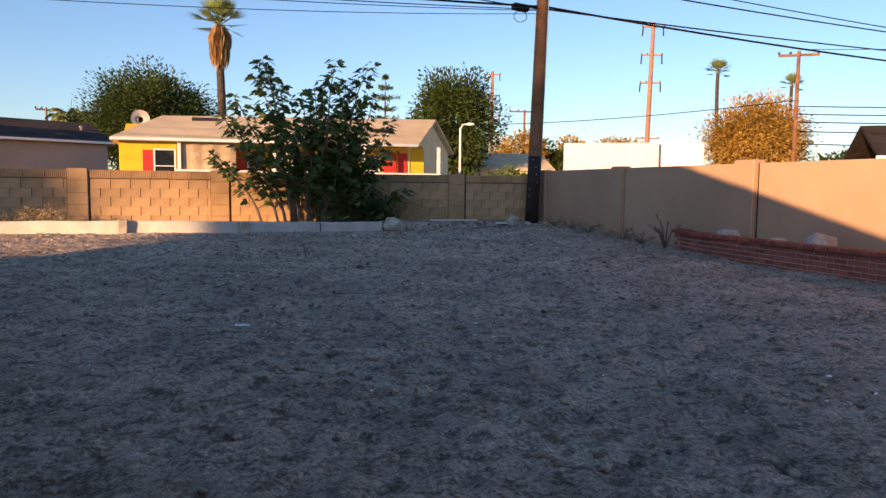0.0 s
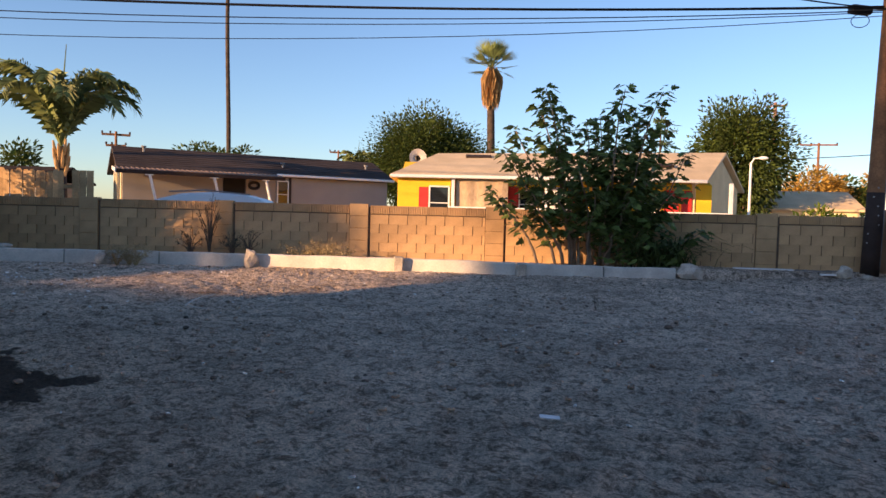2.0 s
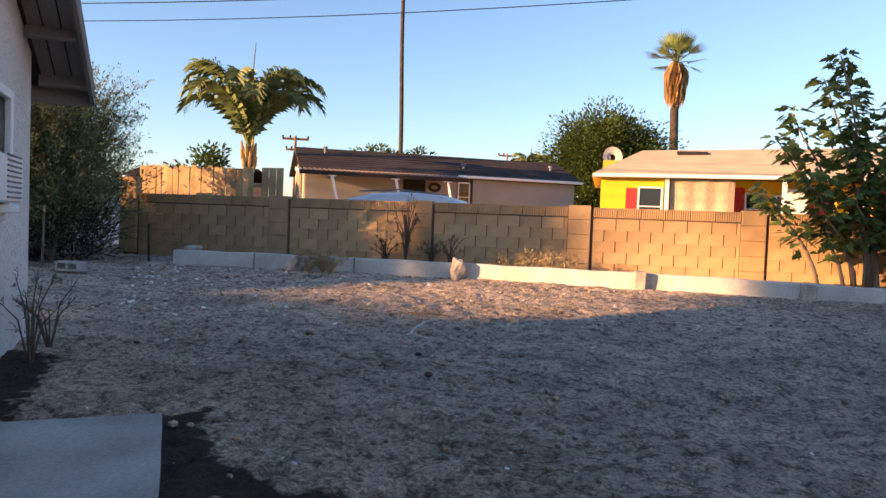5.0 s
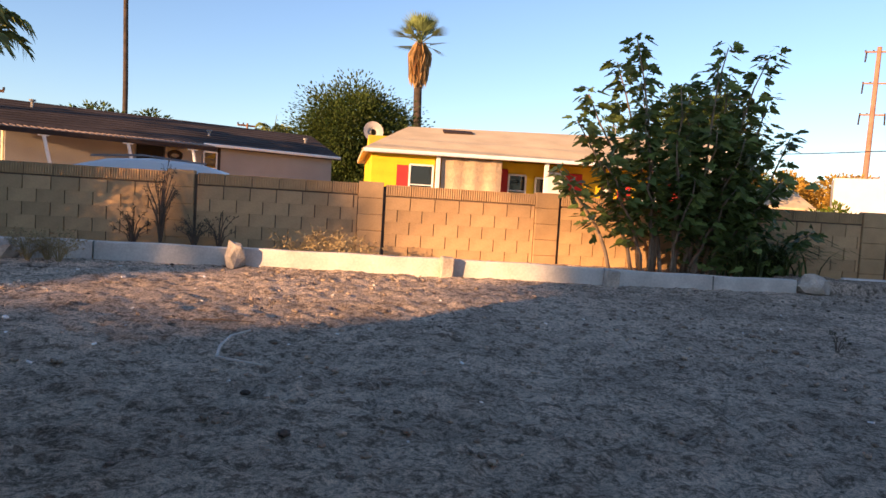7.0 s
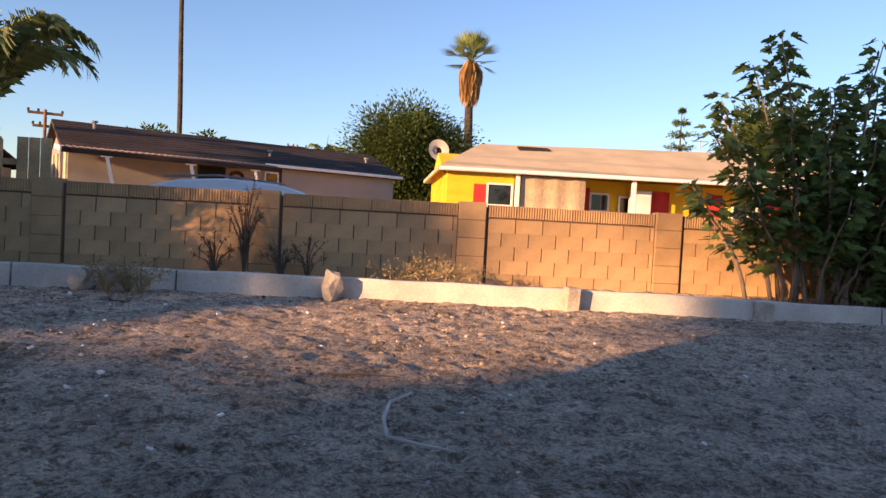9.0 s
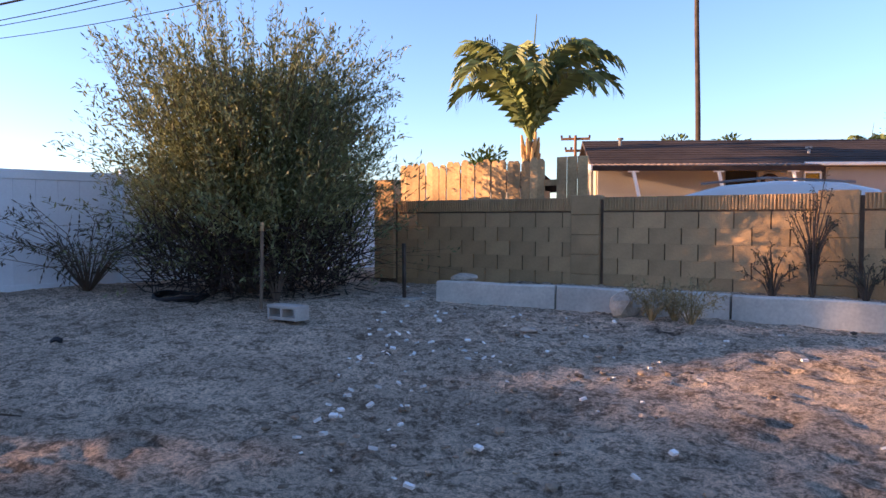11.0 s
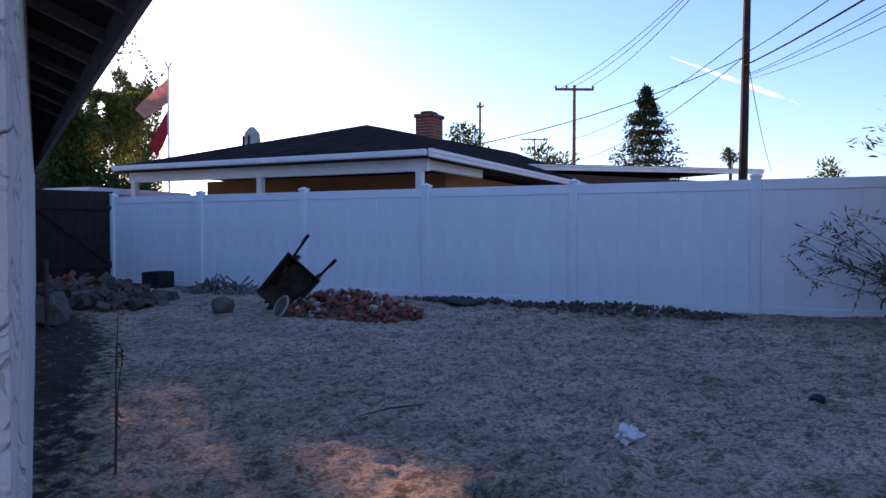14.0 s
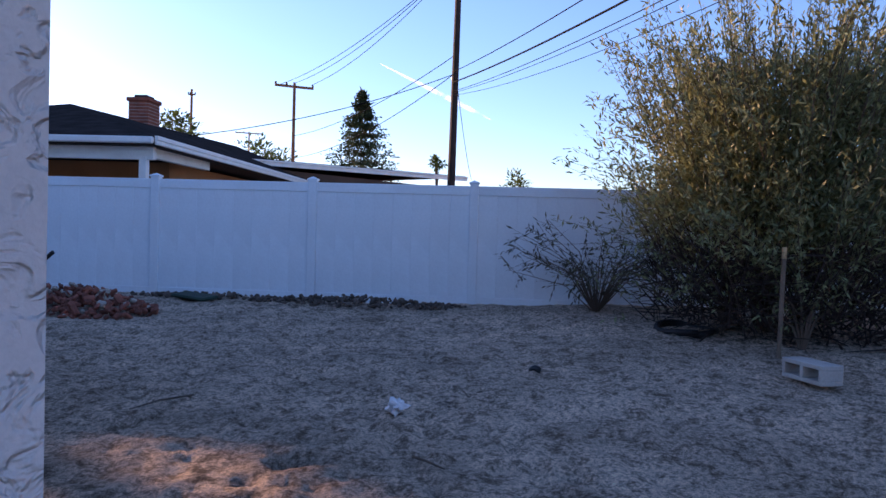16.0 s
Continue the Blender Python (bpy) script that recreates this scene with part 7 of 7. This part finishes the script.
def build_plants():
    build_fig()
    build_olive()
    # bed weeds, dry grass and shrubs
    for s, o, h, sp, seed in ((5.0, -1.0, 0.55, 0.5, 1), (5.35, -1.1, 0.42, 0.5, 2), (4.6, -1.0, 0.4, 0.45, 3)):
        p = on_wall(s, o, BED - 0.02)
        wispy("dry_weed", p, h, sp, 26, 0.05, DRYGRASS, "dry straw-coloured weed in the raised bed", seed, 0.005, twigmat=DRYGRASS)
    for s, h, n in ((2.55, 1.5, 22), (2.15, 0.7, 14), (3.05, 0.6, 14), (3.4, 0.75, 10)):
        wispy("bare_shrub", on_wall(s, -0.35, BED - 0.02), h, 0.30, n, 0.045, TWIGLEAF, "tall bare brown shrub against the block wall", int(s * 10), 0.012)
    for s, o in ((1.55, -0.12), (1.75, -0.3), (1.35, -0.2)):
        p = on_wall(s, float(curb_off(s)) + o - 0.15)
        wispy("dry_grass", (p.x, p.y, gh(p.x, p.y)), 0.5, 0.32, 30, 0.04, DRYGRASS, "tuft of pale dry grass before the curb", int(s * 100), 0.004, twigmat=DRYGRASS)
    wispy("dead_shrub", (-18.35, 9.75, gh(-18.35, 9.75)), 1.45, 1.35, 46, 0.10, TWIGLEAF, "sparse twiggy shrub before the white fence", 44, 0.011)
    for k, (x, y) in enumerate(((-15.35, 11.2), (-16.6, 10.9))):
        sap = wispy("olive_sapling", (x, y, gh(x, y)), 1.05, 0.3, 8, 0.08, OLIVELEAF, "young olive sapling beside its stake", 60 + k, 0.02, category="sapling")
    wispy("tall_weed", (-11.35, 5.6, gh(-11.35, 5.6)), 1.3, 0.04, 2, 0.045, RUSTWEED, "thin dried weed standing by the house", 70, 0.006)
    p = hpt(0.55, 0.25, 0)
    wispy("bare_shrub", (p.x, p.y, 0.0), 0.75, 0.35, 9, 0.0, TWIG, "small leafless shrub at the house wall", 73, 0.009)
    p = hpt(1.15, 0.22, 0)
    wispy("bare_shrub", (p.x, p.y, 0.0), 0.85, 0.32, 8, 0.03, TWIGLEAF, "small leafless shrub at the house wall", 74, 0.009)
    for k, h in ((4.8, 0.25), (4.2, 0.3), (2.9, 0.28), (2.2, 0.32), (1.4, 0.24)):
        q = CORNER + ED * k - EO * 0.35
        wispy("dead_weed", (q.x, q.y, gh(q.x, q.y)), h, 0.35, 12, 0.03, TWIGLEAF, "low dead weed at the stucco wall", int(k * 10), 0.006)
    q = CORNER + ED * 5.5 - EO * 0.35
    wispy("cut_shrub", (q.x, q.y, gh(q.x, q.y)), 0.75, 0.3, 7, 0.0, TWIG, "cut bare stems of a dead shrub", 81, 0.018)
    wispy("twig", (-2.5, 12.15, gh(-2.5, 12.15)), 0.28, 0.12, 4, 0.03, TWIGLEAF, "tiny dry sprig standing in the dirt", 82, 0.006)
    # trees beyond the wall
    broad_tree(-17.5, 47.5, 8.3, 2.0, 4.3, 4.0, 260, 230, 0.21, GREENLEAF, "large round dark green tree behind the houses", 1, 0.35)
    broad_tree(1.7, 42.6, 8.0, 1.6, 2.6, 2.4, 150, 150, 0.23, GREENLEAF, "upright dark green tree beside the yellow house", 2, 0.25)
    broad_tree(25.3, 54.5, 8.0, 1.6, 4.6, 3.6, 210, 150, 0.24, ORANGELEAF, "wide tree with rusty autumn leaves", 3, 0.3)
    broad_tree(16.5, 78.0, 6.4, 2.6, 2.6, 2.5, 40, 90, 0.4, ORANGELEAF, "autumn tree behind the trailer", 4, 0.2)
    broad_tree(21.5, 77.0, 6.6, 2.4, 4.5, 3.0, 60, 90, 0.4, ORANGELEAF, "broad autumn tree behind the trailer", 5, 0.2)
    broad_tree(9.5, 70.0, 6.6, 2.0, 3.0, 3.0, 40, 90, 0.4, ORANGELEAF, "autumn tree behind the cream house", 6, 0.2)
    broad_tree(13.0, 72.0, 6.0, 2.0, 2.4, 2.4, 40, 80, 0.4, GREENLEAF, "green tree behind the cream house", 7, 0.2)
    broad_tree(30.5, 51.0, 4.2, 1.0, 3.2, 2.5, 40, 80, 0.36, GREENLEAF, "dark green tree beyond the stucco wall", 8, 0.2)
    broad_tree(22.5, 34.5, 3.2, 0.8, 2.6, 2.0, 36, 80, 0.3, GREENLEAF, "rounded green hedge tree near the tan house", 9, 0.2)
    broad_tree(2.9, 27.4, 1.95, 0.5, 1.1, 0.8, 26, 110, 0.16, BRIGHTLEAF, "yellow-green bush behind the block wall", 10, 0.06, "bush", "bush")
    broad_tree(-29.0, 40.0, 5.6, 2.4, 2.6, 2.2, 36, 80, 0.3, GREENLEAF, "dark green tree behind the mobile home", 11, 0.2)
    broad_tree(-30.5, 27.3, 4.2, 1.6, 1.6, 1.5, 26, 90, 0.24, GREENLEAF, "dark bushy tree behind the picket fence", 12, 0.15)
    for x, y, h in ((-26.6, 36.0, 5.3), (-24.2, 36.8, 5.2)):
        broad_tree(x, y, h, 3.6, 0.75, 0.75, 9, 26, 0.26, GREENLEAF, "sparse young tree over the mobile home roof", int(x * -3), 0.07)
    for x, y in ((-24.5, 52.0), (-27.8, 60.0)):
        build_feather_palm(x, y, 4.6, 2.6, "low feather palm behind the mobile home", int(-x), 12)
    build_conifer(-2.4, 44.5, 7.7, 2.1, "tiered bright green ornamental conifer", 13, 9, NORFOLK, True, 2.6)
    build_fan_palm(-16.6, 61.5, 14.2, 0.34, "tall fan palm with a brown skirt of dead fronds", 14, 1.45, 1.5)
    build_fan_palm(-31.8, 46.0, 19.5, 0.15, "very tall slender palm trunk", 15, 1.0, 1.4)
    build_fan_palm(42.6, 101.8, 17.6, 0.28, "distant tall fan palm", 16, 1.25, 0)
    build_fan_palm(60.6, 115.3, 18.0, 0.3, "distant fan palm behind the autumn tree", 17, 1.3, 0)
    build_feather_palm(-21.24, 21.4, 3.35, 3.7, "lush feather palm rising behind the picket fence", 18, 17, 0.17)
    build_feather_palm(19.2, 26.5, 2.6, 2.8, "arching palm beyond the stucco wall", 19, 14)
    # west side
    build_conifer(-68.0, -2.5, 12.2, 4.6, "broad dark conifer behind the neighbour house", 20, 13, None, False, 3.0)
    broad_tree(-56.3, -7.6, 7.0, 3.0, 3.0, 2.6, 44, 80, 0.3, GREENLEAF, "dark rounded tree beyond the neighbour roof", 21, 0.2)
    broad_tree(-50.0, -10.4, 7.9, 5.0, 2.6, 2.2, 26, 34, 0.3, GREENLEAF, "sparse flat-topped tree beside the chimney", 22, 0.16)
    broad_tree(-70.0, 10.5, 6.3, 3.0, 1.9, 1.8, 26, 60, 0.32, GREENLEAF, "small dark tree over the white fence", 23, 0.2)
    broad_tree(-52.0, 22.0, 5.0, 2.4, 1.6, 1.5, 26, 60, 0.26, GREENLEAF, "small dark tree over the white fence", 24, 0.2)
    broad_tree(-60.0, 4.5, 6.6, 5.6, 0.8, 0.8, 8, 40, 0.26, GREENLEAF, "small treetop over the long roof", 25, 0.1)
    broad_tree(-24.6, -11.2, 3.1, 1.0, 2.1, 1.9, 80, 120, 0.19, SUNLITLEAF, "lower backlit tree beside the flagpole", 27, 0.2)
    broad_tree(-23.65, -11.7, 5.6, 1.5, 1.0, 1.0, 64, 110, 0.18, SUNLITLEAF, "small backlit tree behind the gate", 30, 0.12)
    build_street_tree()
    build_shade_tree()
    for x, y, w in ((-24.0, -24.5, 3.5), (-36.0, -30.0, 4.0)):
        broad_tree(x, y, 6.0, 1.5, w, 3.0, 50, 90, 0.3, SUNLITLEAF, "backlit tree behind the gate", int(w * 10), 0.25)


TWIGLEAF = mat("dry_leaf", (0.09, 0.085, 0.05), 0.8, 0.3, 3.0, spread=0.4, island=True)
NORFOLK = mat("soft_needles", (0.10, 0.16, 0.06), 0.7, 0.25, 1.0, spread=0.3, island=True, leafy=0.2, bump=0.0)
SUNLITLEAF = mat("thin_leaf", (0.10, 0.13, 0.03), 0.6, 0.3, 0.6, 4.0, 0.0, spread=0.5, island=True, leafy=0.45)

RUSTWEED = mat("rust_weed", (0.16, 0.08, 0.045), 0.9, 0.3, 4.0, spread=0.3, island=True)

build_plants()


def build_contrail():
    """A thin bright trail of ice cloud high over the white fence."""
    m = bpy.data.materials.new("ice_cloud")
    m.use_nodes = True
    n, l = m.node_tree.nodes, m.node_tree.links
    veil, haze, mix = n.new("ShaderNodeBsdfTransparent"), n.new("ShaderNodeBsdfTranslucent"), n.new("ShaderNodeMixShader")
    tex = n.new("ShaderNodeTexNoise")
    tex.inputs["Scale"].default_value, tex.inputs["Detail"].default_value = 0.02, 6.0
    co, span = n.new("ShaderNodeTexCoord"), n.new("ShaderNodeMapRange")
    span.inputs["From Min"].default_value, span.inputs["From Max"].default_value, span.inputs["To Max"].default_value = 0.35, 0.8, 0.4
    l.new(co.outputs["Object"], tex.inputs["Vector"]), l.new(tex.outputs["Fac"], span.inputs["Value"])
    haze.inputs["Color"].default_value = (0.95, 0.95, 0.97, 1)
    l.new(span.outputs["Result"], mix.inputs["Fac"]), l.new(veil.outputs[0], mix.inputs[1]), l.new(haze.outputs[0], mix.inputs[2])
    l.new(mix.outputs[0], n["Material Output"].inputs["Surface"])
    a, b = Vector((-2310, -352, 539)), Vector((-2508, 11, 396))
    pts = [a.lerp(b, k / 20) for k in range(21)]
    tagged(part("contrail", Shape().tube(pts, [1 + 9 * math.sin(math.pi * (k / 20) ** 1.4) for k in range(21)], 8), m, smooth=True), "thin white contrail in the evening sky", "cloud", kind="structure")


build_contrail()

# ---- pieces of the block wall ----
build_block_wall()
